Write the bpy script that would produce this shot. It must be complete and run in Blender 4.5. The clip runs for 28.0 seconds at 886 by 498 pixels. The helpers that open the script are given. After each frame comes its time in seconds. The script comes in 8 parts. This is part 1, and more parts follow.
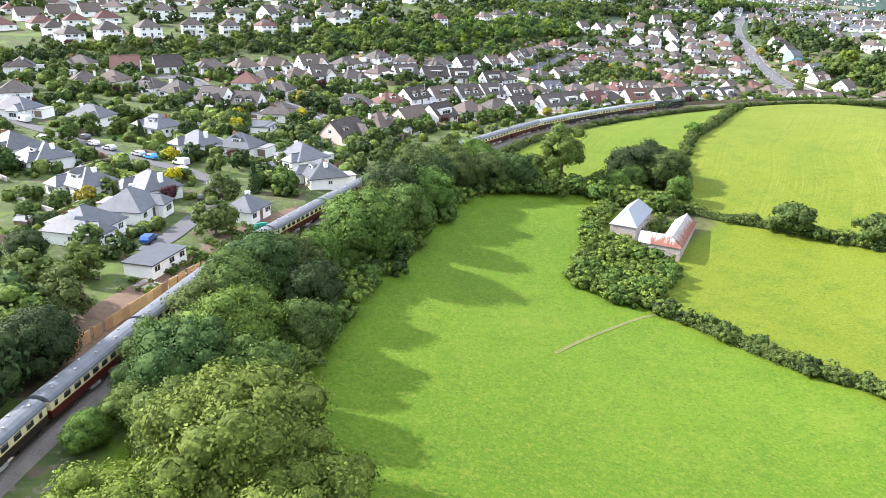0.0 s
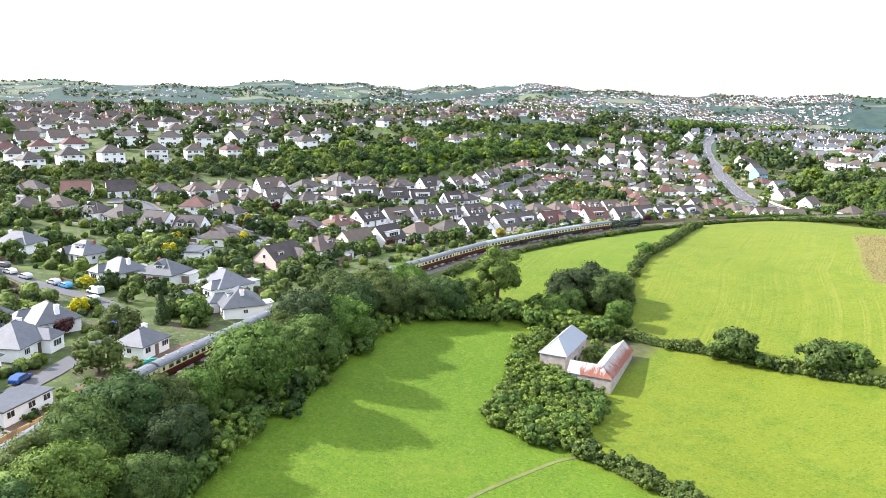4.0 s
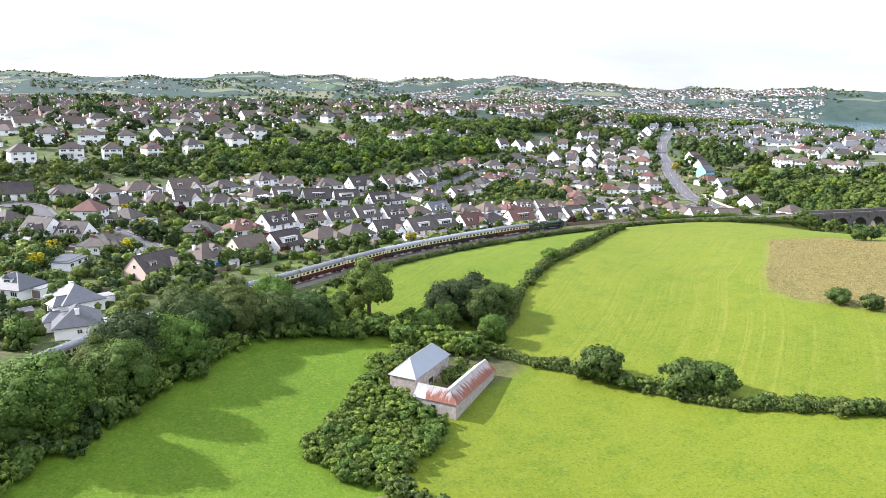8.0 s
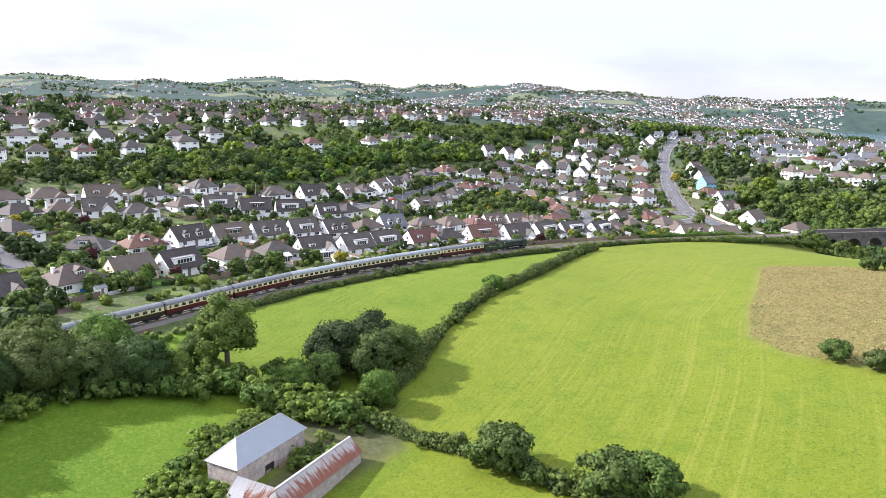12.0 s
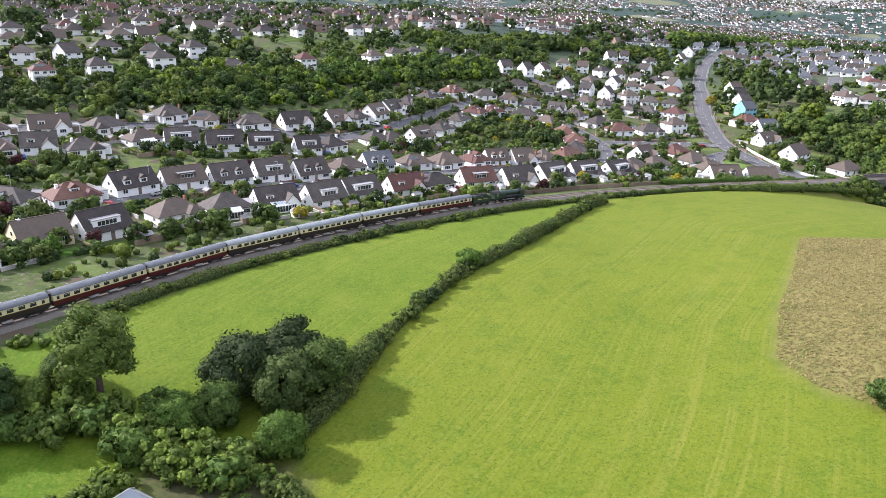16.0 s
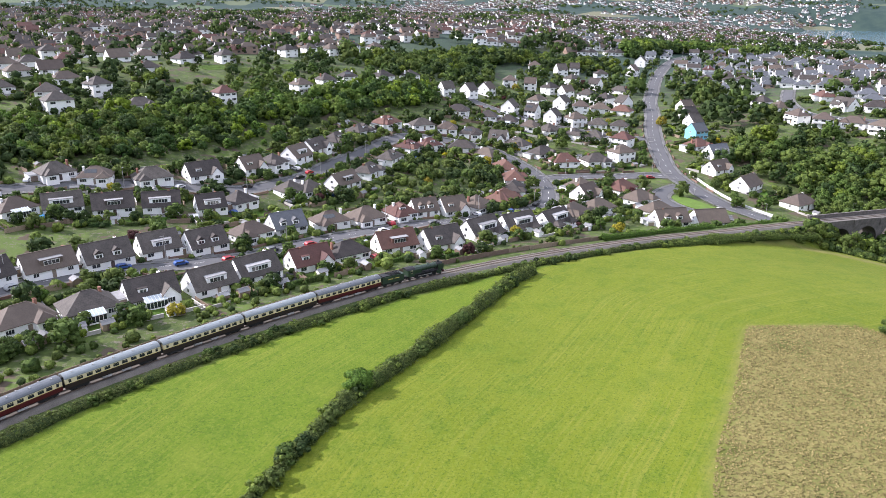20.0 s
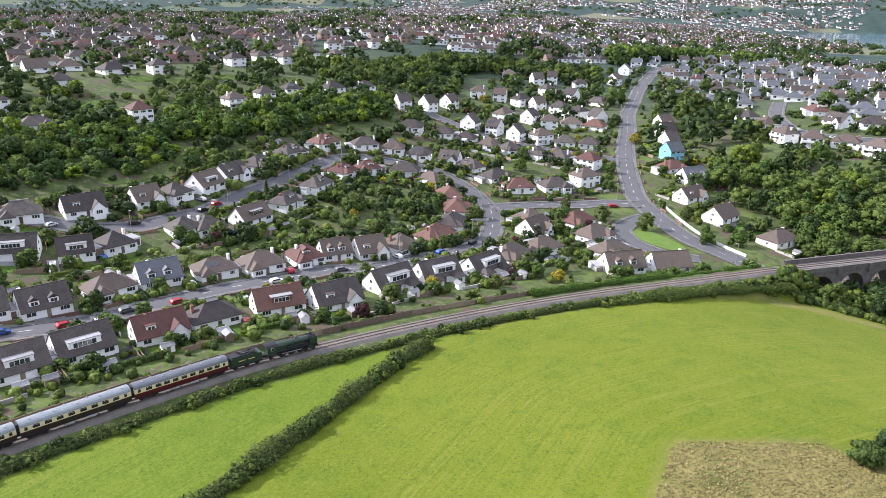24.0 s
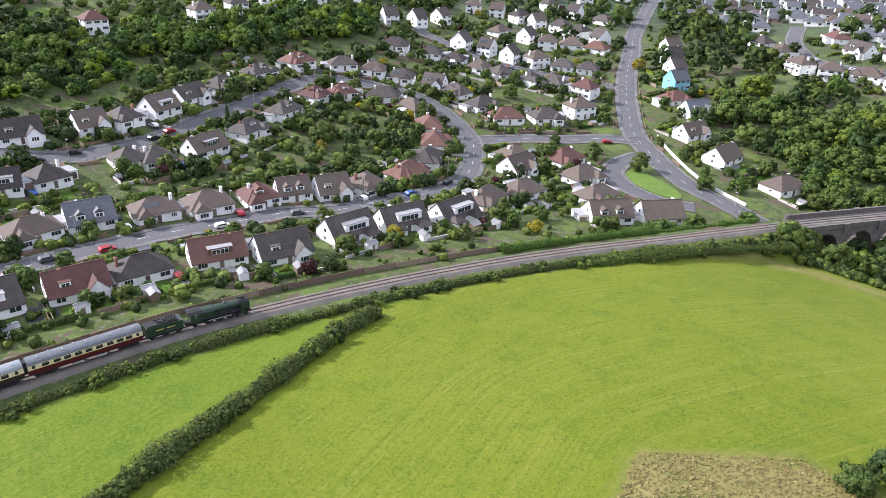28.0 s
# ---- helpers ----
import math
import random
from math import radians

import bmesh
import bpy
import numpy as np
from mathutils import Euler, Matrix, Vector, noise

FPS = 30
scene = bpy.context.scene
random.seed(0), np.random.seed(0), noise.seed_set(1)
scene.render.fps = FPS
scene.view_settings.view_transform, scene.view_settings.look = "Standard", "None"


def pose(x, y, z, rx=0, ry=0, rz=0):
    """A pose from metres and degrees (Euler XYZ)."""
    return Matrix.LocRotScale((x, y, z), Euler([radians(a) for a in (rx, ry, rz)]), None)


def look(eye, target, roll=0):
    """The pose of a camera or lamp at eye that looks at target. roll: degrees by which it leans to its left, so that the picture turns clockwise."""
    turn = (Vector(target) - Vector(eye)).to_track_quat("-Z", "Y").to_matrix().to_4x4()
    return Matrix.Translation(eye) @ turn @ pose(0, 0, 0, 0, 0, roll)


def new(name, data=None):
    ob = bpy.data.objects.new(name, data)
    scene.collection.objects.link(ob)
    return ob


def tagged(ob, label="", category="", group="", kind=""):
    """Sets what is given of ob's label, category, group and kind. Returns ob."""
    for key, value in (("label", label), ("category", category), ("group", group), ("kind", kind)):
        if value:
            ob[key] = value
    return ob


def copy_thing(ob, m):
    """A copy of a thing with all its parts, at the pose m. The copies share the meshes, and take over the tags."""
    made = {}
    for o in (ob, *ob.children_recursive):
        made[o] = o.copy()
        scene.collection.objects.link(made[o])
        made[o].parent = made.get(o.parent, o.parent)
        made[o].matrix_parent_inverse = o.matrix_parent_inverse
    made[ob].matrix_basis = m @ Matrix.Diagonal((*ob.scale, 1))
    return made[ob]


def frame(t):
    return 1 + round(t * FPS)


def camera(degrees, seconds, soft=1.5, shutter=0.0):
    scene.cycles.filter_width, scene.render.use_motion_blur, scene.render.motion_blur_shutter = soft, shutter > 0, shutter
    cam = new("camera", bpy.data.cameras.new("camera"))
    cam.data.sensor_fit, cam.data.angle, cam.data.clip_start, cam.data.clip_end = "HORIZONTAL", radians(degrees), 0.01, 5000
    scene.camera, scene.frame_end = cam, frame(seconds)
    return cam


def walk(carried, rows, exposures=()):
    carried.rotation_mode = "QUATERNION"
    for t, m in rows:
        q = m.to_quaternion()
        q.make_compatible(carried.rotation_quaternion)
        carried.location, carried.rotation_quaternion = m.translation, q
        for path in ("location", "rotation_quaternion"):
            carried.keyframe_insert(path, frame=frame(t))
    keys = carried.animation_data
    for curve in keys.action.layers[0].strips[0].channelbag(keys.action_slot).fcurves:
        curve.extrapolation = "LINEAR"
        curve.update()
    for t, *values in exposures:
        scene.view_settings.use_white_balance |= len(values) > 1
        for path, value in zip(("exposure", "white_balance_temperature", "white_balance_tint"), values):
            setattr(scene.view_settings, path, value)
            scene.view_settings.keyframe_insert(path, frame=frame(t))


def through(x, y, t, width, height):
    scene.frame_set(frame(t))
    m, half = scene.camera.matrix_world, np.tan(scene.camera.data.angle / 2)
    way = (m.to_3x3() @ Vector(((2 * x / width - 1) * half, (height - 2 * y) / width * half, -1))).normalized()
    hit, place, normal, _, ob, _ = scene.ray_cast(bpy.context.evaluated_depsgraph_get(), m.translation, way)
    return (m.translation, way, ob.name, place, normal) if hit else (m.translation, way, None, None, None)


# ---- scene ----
# camera: a drone that climbs from the meadow towards the railway
cam = camera(63.0, 28.0, soft=0.7)
PATH = [
    (0.0, pose(-87.77, -80.35, 52.29, 69.70, -1.25, -1.85)),
    (0.5, pose(-86.73, -79.64, 52.45, 70.27, -1.16, -1.91)),
    (1.0, pose(-85.44, -78.54, 52.71, 74.02, -1.12, -2.10)),
    (1.5, pose(-83.71, -77.59, 52.58, 78.20, -1.07, -2.23)),
    (2.0, pose(-81.83, -76.86, 52.68, 78.82, -0.98, -2.29)),
    (2.5, pose(-79.71, -75.96, 52.78, 78.83, -0.98, -2.33)),
    (4.5, pose(-67.56, -71.11, 53.47, 78.76, -0.78, -2.39)),
    (5.0, pose(-64.43, -70.72, 54.17, 78.63, -0.92, -2.40)),
    (5.5, pose(-60.97, -70.09, 54.94, 78.50, -0.96, -2.38)),
    (6.0, pose(-57.32, -69.34, 55.39, 78.43, -0.95, -2.33)),
    (6.5, pose(-53.92, -68.31, 55.71, 78.38, -1.02, -2.33)),
    (7.0, pose(-49.96, -67.00, 56.24, 78.29, -1.11, -2.30)),
    (7.5, pose(-46.09, -65.49, 56.02, 78.26, -0.89, -2.74)),
    (8.0, pose(-41.71, -63.26, 56.42, 78.19, -0.90, -3.73)),
    (8.5, pose(-37.54, -59.39, 55.77, 78.24, -0.86, -4.74)),
    (9.0, pose(-32.71, -55.55, 55.80, 78.17, -1.08, -4.30)),
    (9.5, pose(-28.92, -51.36, 55.93, 78.10, -1.40, -3.47)),
    (10.0, pose(-24.86, -46.76, 55.91, 78.18, -1.46, -2.80)),
    (10.5, pose(-21.62, -42.23, 55.75, 78.22, -1.48, -2.70)),
    (11.0, pose(-18.36, -36.56, 55.35, 78.33, -1.55, -2.60)),
    (11.5, pose(-15.49, -30.98, 54.73, 78.50, -1.45, -2.54)),
    (12.0, pose(-12.56, -24.35, 53.96, 78.72, -1.45, -2.35)),
    (12.5, pose(-10.21, -19.55, 54.06, 78.77, -1.61, -1.96)),
    (14.5, pose(0.00, 0.00, 55.20, 79.20, -1.70, -0.00)),
    (15.0, pose(1.91, 4.63, 56.85, 76.13, -1.71, 0.20)),
    (15.5, pose(2.90, 8.81, 59.39, 71.99, -1.84, 0.36)),
    (16.0, pose(3.83, 13.05, 62.08, 71.03, -1.96, 0.32)),
    (16.5, pose(5.10, 16.60, 63.96, 71.07, -1.96, 0.30)),
    (17.0, pose(6.61, 20.74, 66.34, 70.94, -1.99, 0.32)),
    (17.5, pose(7.91, 24.26, 68.61, 70.84, -1.96, 0.33)),
    (18.0, pose(9.47, 28.40, 70.83, 70.82, -1.82, 0.12)),
    (18.5, pose(11.59, 32.32, 72.20, 70.80, -1.55, -0.56)),
    (19.0, pose(14.21, 36.42, 74.23, 70.79, -1.32, -1.56)),
    (19.5, pose(17.07, 40.94, 75.49, 70.81, -1.15, -2.14)),
    (20.0, pose(20.91, 45.68, 77.13, 70.76, -1.01, -2.49)),
    (20.5, pose(24.43, 50.10, 77.87, 70.85, -0.98, -2.64)),
    (21.0, pose(28.44, 54.90, 78.59, 70.94, -0.96, -2.73)),
    (21.5, pose(32.79, 59.90, 79.07, 70.87, -0.83, -2.71)),
    (22.0, pose(37.01, 65.17, 79.47, 70.81, -0.93, -2.72)),
    (22.5, pose(40.92, 70.48, 79.55, 70.82, -0.89, -2.78)),
    (24.5, pose(57.02, 93.13, 79.94, 70.80, -1.32, -0.87)),
    (25.0, pose(60.25, 99.61, 80.27, 70.84, -1.73, 0.31)),
    (25.5, pose(62.34, 104.29, 80.57, 70.93, -1.94, -0.65)),
    (26.0, pose(63.52, 107.95, 80.38, 68.82, -2.11, -1.79)),
    (26.5, pose(64.42, 109.37, 81.09, 68.48, -2.30, -2.49)),
    (27.0, pose(64.80, 109.12, 81.50, 68.02, -2.45, -2.09)),
    (27.5, pose(64.82, 109.23, 81.41, 65.37, -2.41, -1.42)),
    (28.0, pose(64.84, 109.61, 81.76, 63.86, -2.38, -1.01)),
]
walk(cam, PATH, [(0.0, 1.24, 6350, 15), (1.0, 1.40, 6350, 15), (2.0, 1.40, 6350, 15), (5.0, 1.08, 6350, 16), (11.0, 0.97, 6350, 18), (14.5, 0.72, 6350, 20), (16.0, 0.64, 6300, 20), (28.0, 0.56, 6250, 20)])

# ---- daylight ----
SUN_AZ, SUN_EL = 166.0, 33.0
world = bpy.data.worlds.new("sky")
scene.world = world
world.use_nodes = True
wn, wl = world.node_tree.nodes, world.node_tree.links
wn.clear()
w_out = wn.new("ShaderNodeOutputWorld")
w_bg = wn.new("ShaderNodeBackground")
w_sky = wn.new("ShaderNodeTexSky")
w_sky.sky_type = 'NISHITA'
w_sky.sun_disc = False
w_sky.sun_elevation = radians(SUN_EL)
w_sky.sun_rotation = radians(90.0 - SUN_AZ)
w_sky.air_density, w_sky.dust_density = 1.0, 0.6
w_co = wn.new("ShaderNodeTexCoord")
w_map = wn.new("ShaderNodeMapping")
w_map.inputs["Scale"].default_value = (1.0, 1.0, 4.5)
w_noise = wn.new("ShaderNodeTexNoise")
w_noise.inputs["Scale"].default_value = 2.2
w_noise.inputs["Detail"].default_value = 7.0
w_noise.inputs["Roughness"].default_value = 0.55
w_ramp = wn.new("ShaderNodeMapRange")
w_ramp.inputs["From Min"].default_value, w_ramp.inputs["From Max"].default_value = 0.30, 0.62
w_ramp.inputs["To Min"].default_value, w_ramp.inputs["To Max"].default_value = 0.45, 1.0
w_mix = wn.new("ShaderNodeMix")
w_mix.data_type = 'RGBA'
w_mix.inputs[7].default_value = (2.62, 2.86, 3.18, 1.0)   # sunlit cloud
# cloud grows brighter from the skyline to the zenith
w_xyz = wn.new("ShaderNodeSeparateXYZ")
w_grad = wn.new("ShaderNodeMapRange")
w_grad.inputs["To Min"].default_value, w_grad.inputs["To Max"].default_value = 1.0, 3.1
w_lift = wn.new("ShaderNodeVectorMath")
w_lift.operation = 'SCALE'
w_lift.inputs[0].default_value = w_mix.inputs[7].default_value[:3]
wl.new(w_co.outputs["Generated"], w_xyz.inputs[0])
wl.new(w_xyz.outputs["Z"], w_grad.inputs["Value"])
wl.new(w_grad.outputs[0], w_lift.inputs["Scale"])
wl.new(w_lift.outputs[0], w_mix.inputs[7])
wl.new(w_co.outputs["Generated"], w_map.inputs["Vector"])
wl.new(w_map.outputs[0], w_noise.inputs["Vector"])
wl.new(w_noise.outputs[0], w_ramp.inputs["Value"])
wl.new(w_ramp.outputs[0], w_mix.inputs[0])
wl.new(w_sky.outputs[0], w_mix.inputs[6])
wl.new(w_mix.outputs[2], w_bg.inputs["Color"])
wl.new(w_bg.outputs[0], w_out.inputs["Surface"])
w_bg.inputs["Strength"].default_value = 0.15

sun = new("sun", bpy.data.lights.new("sun", 'SUN'))
sun.data.energy = 5.0
sun.data.angle = radians(0.55)
sun.data.color = (1.0, 0.965, 0.91)
_az, _el = radians(SUN_AZ), radians(SUN_EL)
sun_from = Vector((math.cos(_az) * math.cos(_el), math.sin(_az) * math.cos(_el), math.sin(_el)))
sun.matrix_world = look(sun_from * 500, (0, 0, 0))


# ---- materials ----
MATS = {}


def mat(name, colour, rough=0.8, metal=0.0, var=0.18, scale=0.6, bump=0.0, bump_scale=8.0, tint=None,
        spec=0.4, per_object=0.0, fine=6.0):
    """A surface with two scales of mottling, an optional second tint, relief, and a shade of its own for each object."""
    m = bpy.data.materials.new(name)
    m.use_nodes = True
    nt = m.node_tree
    n, l = nt.nodes, nt.links
    b = n["Principled BSDF"]
    b.inputs["Roughness"].default_value = rough
    b.inputs["Metallic"].default_value = metal
    b.inputs["Specular IOR Level"].default_value = spec
    co = n.new("ShaderNodeTexCoord")
    n1 = n.new("ShaderNodeTexNoise")
    n1.inputs["Scale"].default_value, n1.inputs["Detail"].default_value = scale, 4.0
    n2 = n.new("ShaderNodeTexNoise")
    n2.inputs["Scale"].default_value, n2.inputs["Detail"].default_value = fine * scale, 3.0
    l.new(co.outputs["Object"], n1.inputs["Vector"])
    l.new(co.outputs["Object"], n2.inputs["Vector"])
    add = n.new("ShaderNodeMath")
    add.operation = 'ADD'
    l.new(n1.outputs[0], add.inputs[0])
    l.new(n2.outputs[0], add.inputs[1])
    mr = n.new("ShaderNodeMapRange")
    mr.inputs["From Min"].default_value, mr.inputs["From Max"].default_value = 0.65, 1.35
    mr.inputs["To Min"].default_value, mr.inputs["To Max"].default_value = 0.0, 1.0
    l.new(add.outputs[0], mr.inputs["Value"])
    mix = n.new("ShaderNodeMix")
    mix.data_type = 'RGBA'
    c2 = tint if tint else [c * (1 + var) for c in colour]
    mix.inputs[6].default_value = (*[c * (1 - var) for c in colour], 1)
    mix.inputs[7].default_value = (*c2, 1)
    l.new(mr.outputs[0], mix.inputs[0])
    out = mix.outputs[2]
    if per_object:
        oi = n.new("ShaderNodeObjectInfo")
        hsv = n.new("ShaderNodeHueSaturation")
        vr = n.new("ShaderNodeMapRange")
        vr.inputs["To Min"].default_value, vr.inputs["To Max"].default_value = 1 - per_object, 1 + per_object
        l.new(oi.outputs["Random"], vr.inputs["Value"])
        l.new(vr.outputs[0], hsv.inputs["Value"])
        hr = n.new("ShaderNodeMapRange")
        hr.inputs["To Min"].default_value, hr.inputs["To Max"].default_value = 0.5 - 0.05 * per_object, 0.5 + 0.05 * per_object
        l.new(oi.outputs["Random"], hr.inputs["Value"])
        l.new(hr.outputs[0], hsv.inputs["Hue"])
        l.new(out, hsv.inputs["Color"])
        out = hsv.outputs[0]
    l.new(out, b.inputs["Base Color"])
    if bump:
        nb = n.new("ShaderNodeTexNoise")
        nb.inputs["Scale"].default_value, nb.inputs["Detail"].default_value = bump_scale, 4.0
        l.new(co.outputs["Object"], nb.inputs["Vector"])
        bp = n.new("ShaderNodeBump")
        bp.inputs["Strength"].default_value, bp.inputs["Distance"].default_value = bump, 0.05
        l.new(nb.outputs[0], bp.inputs["Height"])
        l.new(bp.outputs[0], b.inputs["Normal"])
    MATS[name] = m
    return m


M_RENDER = mat("white_render", (0.885, 0.88, 0.87), 0.75, var=0.06, scale=0.5, per_object=0.05)
M_CREAM = mat("cream_render", (0.70, 0.62, 0.42), 0.75, var=0.08, per_object=0.06)
M_BLUE = mat("blue_render", (0.22, 0.52, 0.68), 0.7, var=0.06)
M_TILE = mat("concrete_tile", (0.058, 0.048, 0.043), 0.72, var=0.45, scale=0.5, per_object=0.35, bump=0.5, bump_scale=6)
M_TILE_RED = mat("clay_tile", (0.108, 0.050, 0.040), 0.75, var=0.25, scale=0.5, per_object=0.25, bump=0.5, bump_scale=6)
M_SLATE = mat("slate", (0.088, 0.094, 0.106), 0.5, var=0.25, scale=0.7, per_object=0.2, bump=0.4, bump_scale=5)
M_BEIGE = mat("buff_tile", (0.104, 0.079, 0.064), 0.75, var=0.2, scale=0.6, per_object=0.15, bump=0.4, bump_scale=6)
M_FELT = mat("flat_roof_felt", (0.24, 0.24, 0.245), 0.85, var=0.25, scale=0.4, per_object=0.3)
M_BRICK = mat("brick", (0.26, 0.13, 0.09), 0.85, var=0.25, scale=2.0, per_object=0.15)
M_GLASS = mat("window_glass", (0.03, 0.035, 0.04), 0.08, var=0.2, spec=0.9)
M_UPVC = mat("white_upvc", (0.78, 0.78, 0.77), 0.4, var=0.03)
M_DOOR = mat("door_paint", (0.16, 0.12, 0.10), 0.5, var=0.3, per_object=0.6)
M_ASPHALT = mat("asphalt", (0.094, 0.094, 0.100), 0.9, var=0.15, scale=0.15, fine=30)
M_CONCRETE = mat("concrete", (0.42, 0.41, 0.40), 0.9, var=0.18, scale=0.4)
M_PAVE = mat("pavement", (0.26, 0.256, 0.254), 0.9, var=0.12, scale=0.3)
M_BALLAST = mat("ballast", (0.150, 0.134, 0.120), 0.95, var=0.35, scale=0.35, fine=20, bump=0.8, bump_scale=5)
M_RAIL = mat("rail_steel", (0.20, 0.15, 0.12), 0.45, metal=0.6, var=0.2)
M_SLEEPER = mat("sleeper", (0.17, 0.14, 0.115), 0.9, var=0.25, per_object=0.2)
M_SOIL = mat("bare_soil", (0.135, 0.090, 0.060), 0.95, var=0.3, scale=0.25, bump=0.6, bump_scale=2)
M_STONE = mat("rubble_stone", (0.38, 0.335, 0.305), 0.9, var=0.35, scale=1.1, bump=0.8, bump_scale=4, tint=(0.54, 0.475, 0.43))
M_TIN = mat("galvanised_sheet", (0.27, 0.30, 0.335), 0.5, metal=0.2, var=0.06, scale=0.4)
M_WOOD = mat("fence_timber", (0.215, 0.160, 0.115), 0.85, var=0.25, scale=1.5, per_object=0.3)
M_BARK = mat("bark", (0.12, 0.09, 0.065), 0.95, var=0.3, scale=3, bump=0.6)


def part(name, bm, material, parent=None, label="", loc=(0, 0, 0), smooth=False):
    """Links a bmesh as one mesh object, under a thing or a part of it."""
    me = bpy.data.meshes.new(name)
    bm.to_mesh(me)
    bm.free()
    for mm in (material if isinstance(material, (list, tuple)) else [material]):
        me.materials.append(mm)
    if smooth:
        for p in me.polygons:
            p.use_smooth = True
    ob = new(name, me)
    ob.location = loc
    if parent is not None:
        ob.parent = parent
    if label:
        tagged(ob, label)
    return ob


def box(bm, x0, y0, z0, x1, y1, z1, mi=0):
    v = [bm.verts.new((x, y, z)) for z in (z0, z1) for x, y in ((x0, y0), (x1, y0), (x1, y1), (x0, y1))]
    for q in ((3, 2, 1, 0), (4, 5, 6, 7), (0, 1, 5, 4), (1, 2, 6, 5), (2, 3, 7, 6), (3, 0, 4, 7)):
        f = bm.faces.new([v[i] for i in q])
        f.material_index = mi
    return v


def boxm(*dims, mi=0):
    bm = bmesh.new()
    box(bm, *dims, mi=mi)
    return bm


def poly(bm, pts, mi=0):
    f = bm.faces.new([bm.verts.new(p) for p in pts])
    f.material_index = mi
    return f


# ---- the lie of the land ----
RAIL_PTS = [(-136, -140), (-134.5, -80), (-131, -30), (-125.6, 5), (-118.5, 36.9), (-109.3, 63.3), (-95.9, 95.0), (-82.3, 119.4),
            (-68.8, 138.4), (-57.3, 155.2), (-45.4, 171.3), (-31.6, 186.4), (-15.9, 202.1), (1.4, 217.6), (18.4, 231.3),
            (35.8, 242.6), (53.0, 252.5), (70.0, 261.3), (88.7, 270.0), (108.0, 277.8), (129.8, 285.5), (149.9, 292.8),
            (168.6, 299.4), (191.3, 306.6), (230, 318.5), (290, 335), (360, 352)]


def spline(pts, step=3.0, closed=False):
    """Points along a smooth line through pts."""
    out, n = [], len(pts)
    for i in range(n if closed else n - 1):
        p0, p1, p2, p3 = (np.array(pts[(i + k) % n if closed else min(max(i + k, 0), n - 1)], float) for k in (-1, 0, 1, 2))
        m = max(1, int(np.linalg.norm(p2 - p1) / step))
        for j in range(m):
            u = j / m
            out.append(0.5 * (2 * p1 + (p2 - p0) * u + (2 * p0 - 5 * p1 + 4 * p2 - p3) * u * u + (3 * p1 - p0 - 3 * p2 + p3) * u ** 3))
    if not closed:
        out.append(np.array(pts[-1], float))
    return np.array(out)


RAIL = spline(RAIL_PTS, 4.0)


def rail_z(x):
    return 3.0 - 0.02 * x


def smooth(a, b, v):
    u = np.clip((v - a) / (b - a), 0, 1)
    return u * u * (3 - 2 * u)


def side_of(line, x, y):
    """Signed distance to a line: positive on its left."""
    x, y = np.asarray(x, float), np.asarray(y, float)
    best = np.full(x.shape, 1e9)
    sign = np.ones(x.shape)
    for a, b in zip(line[:-1], line[1:]):
        dx, dy = b - a
        u = np.clip(((x - a[0]) * dx + (y - a[1]) * dy) / (dx * dx + dy * dy), 0, 1)
        ex, ey = x - a[0] - u * dx, y - a[1] - u * dy
        d = np.hypot(ex, ey)
        near = d < best
        best = np.where(near, d, best)
        sign = np.where(near, np.where(dx * ey - dy * ex >= 0, 1.0, -1.0), sign)
    return best * sign


# swells of the ground on a coarse lattice: the fields, then the town
FIELD_X, FIELD_Y = (-140, -60, 20, 100, 180, 260), (-100, -20, 60, 140, 220, 300)
FIELD_A = (4.0, -1.8, -1.3, 0.1, -0.4, -0.2, 5.4, -5.3, -0.6, 3.1, -1.9, -1.1, 6.7, -5.5, -4.7, 5.8, -3.0, -1.0, 4.2, 2.2,
    1.0, 3.4, 4.1, 3.8, -0.3, 2.3, -1.9, 0.8, 5.1, -5.7, 0.2, 1.8, -1.8, 2.0, -5.2, -13.6)
TOWN_X, TOWN_Y = (-600, -440, -280, -160, -60, 40, 140, 240, 400, 560), (0, 120, 220, 310, 400, 500, 640, 800, 940)
TOWN_A = (6.8, 6.5, 2.5, -2.3, -2.8, -1.6, -0.0, -0.1, -0.2, -0.0, 8.0, 5.2, -0.7, 1.4, -1.5, 0.1, 4.6, -1.8, -2.5, -0.1,
    7.7, 4.4, -3.4, 2.1, -5.5, 2.2, 10.5, -10.8, -8.6, -0.5, 5.3, 4.5, 1.7, 5.9, -9.7, -5.2, 2.1, -16.2, -9.8, -0.9,
    3.9, 5.2, 3.8, 8.6, 0.8, -6.7, -6.9, 3.6, 1.4, -1.0, 6.9, 10.2, 3.7, 5.6, 12.7, 3.6, -9.5, 12.7, 9.3, -0.3,
    9.2, 14.7, 8.6, 1.5, 4.3, 7.3, -6.7, -6.8, 6.0, -1.4, 2.2, 8.2, 13.6, 7.8, 7.9, 11.4, 9.5, 9.0, 7.3, -1.3,
    0.2, 2.6, 5.7, 4.5, 6.9, 8.8, 4.2, 0.7, 2.2, 0.4)


def swells(x, y, cx, cy, amp, r, base):
    h = np.full(np.shape(x), float(base))
    k = 0
    for b in cy:
        for a in cx:
            h = h + amp[k] * np.exp(-((x - a) ** 2 + (y - b) ** 2) / (2 * r * r))
            k += 1
    return h


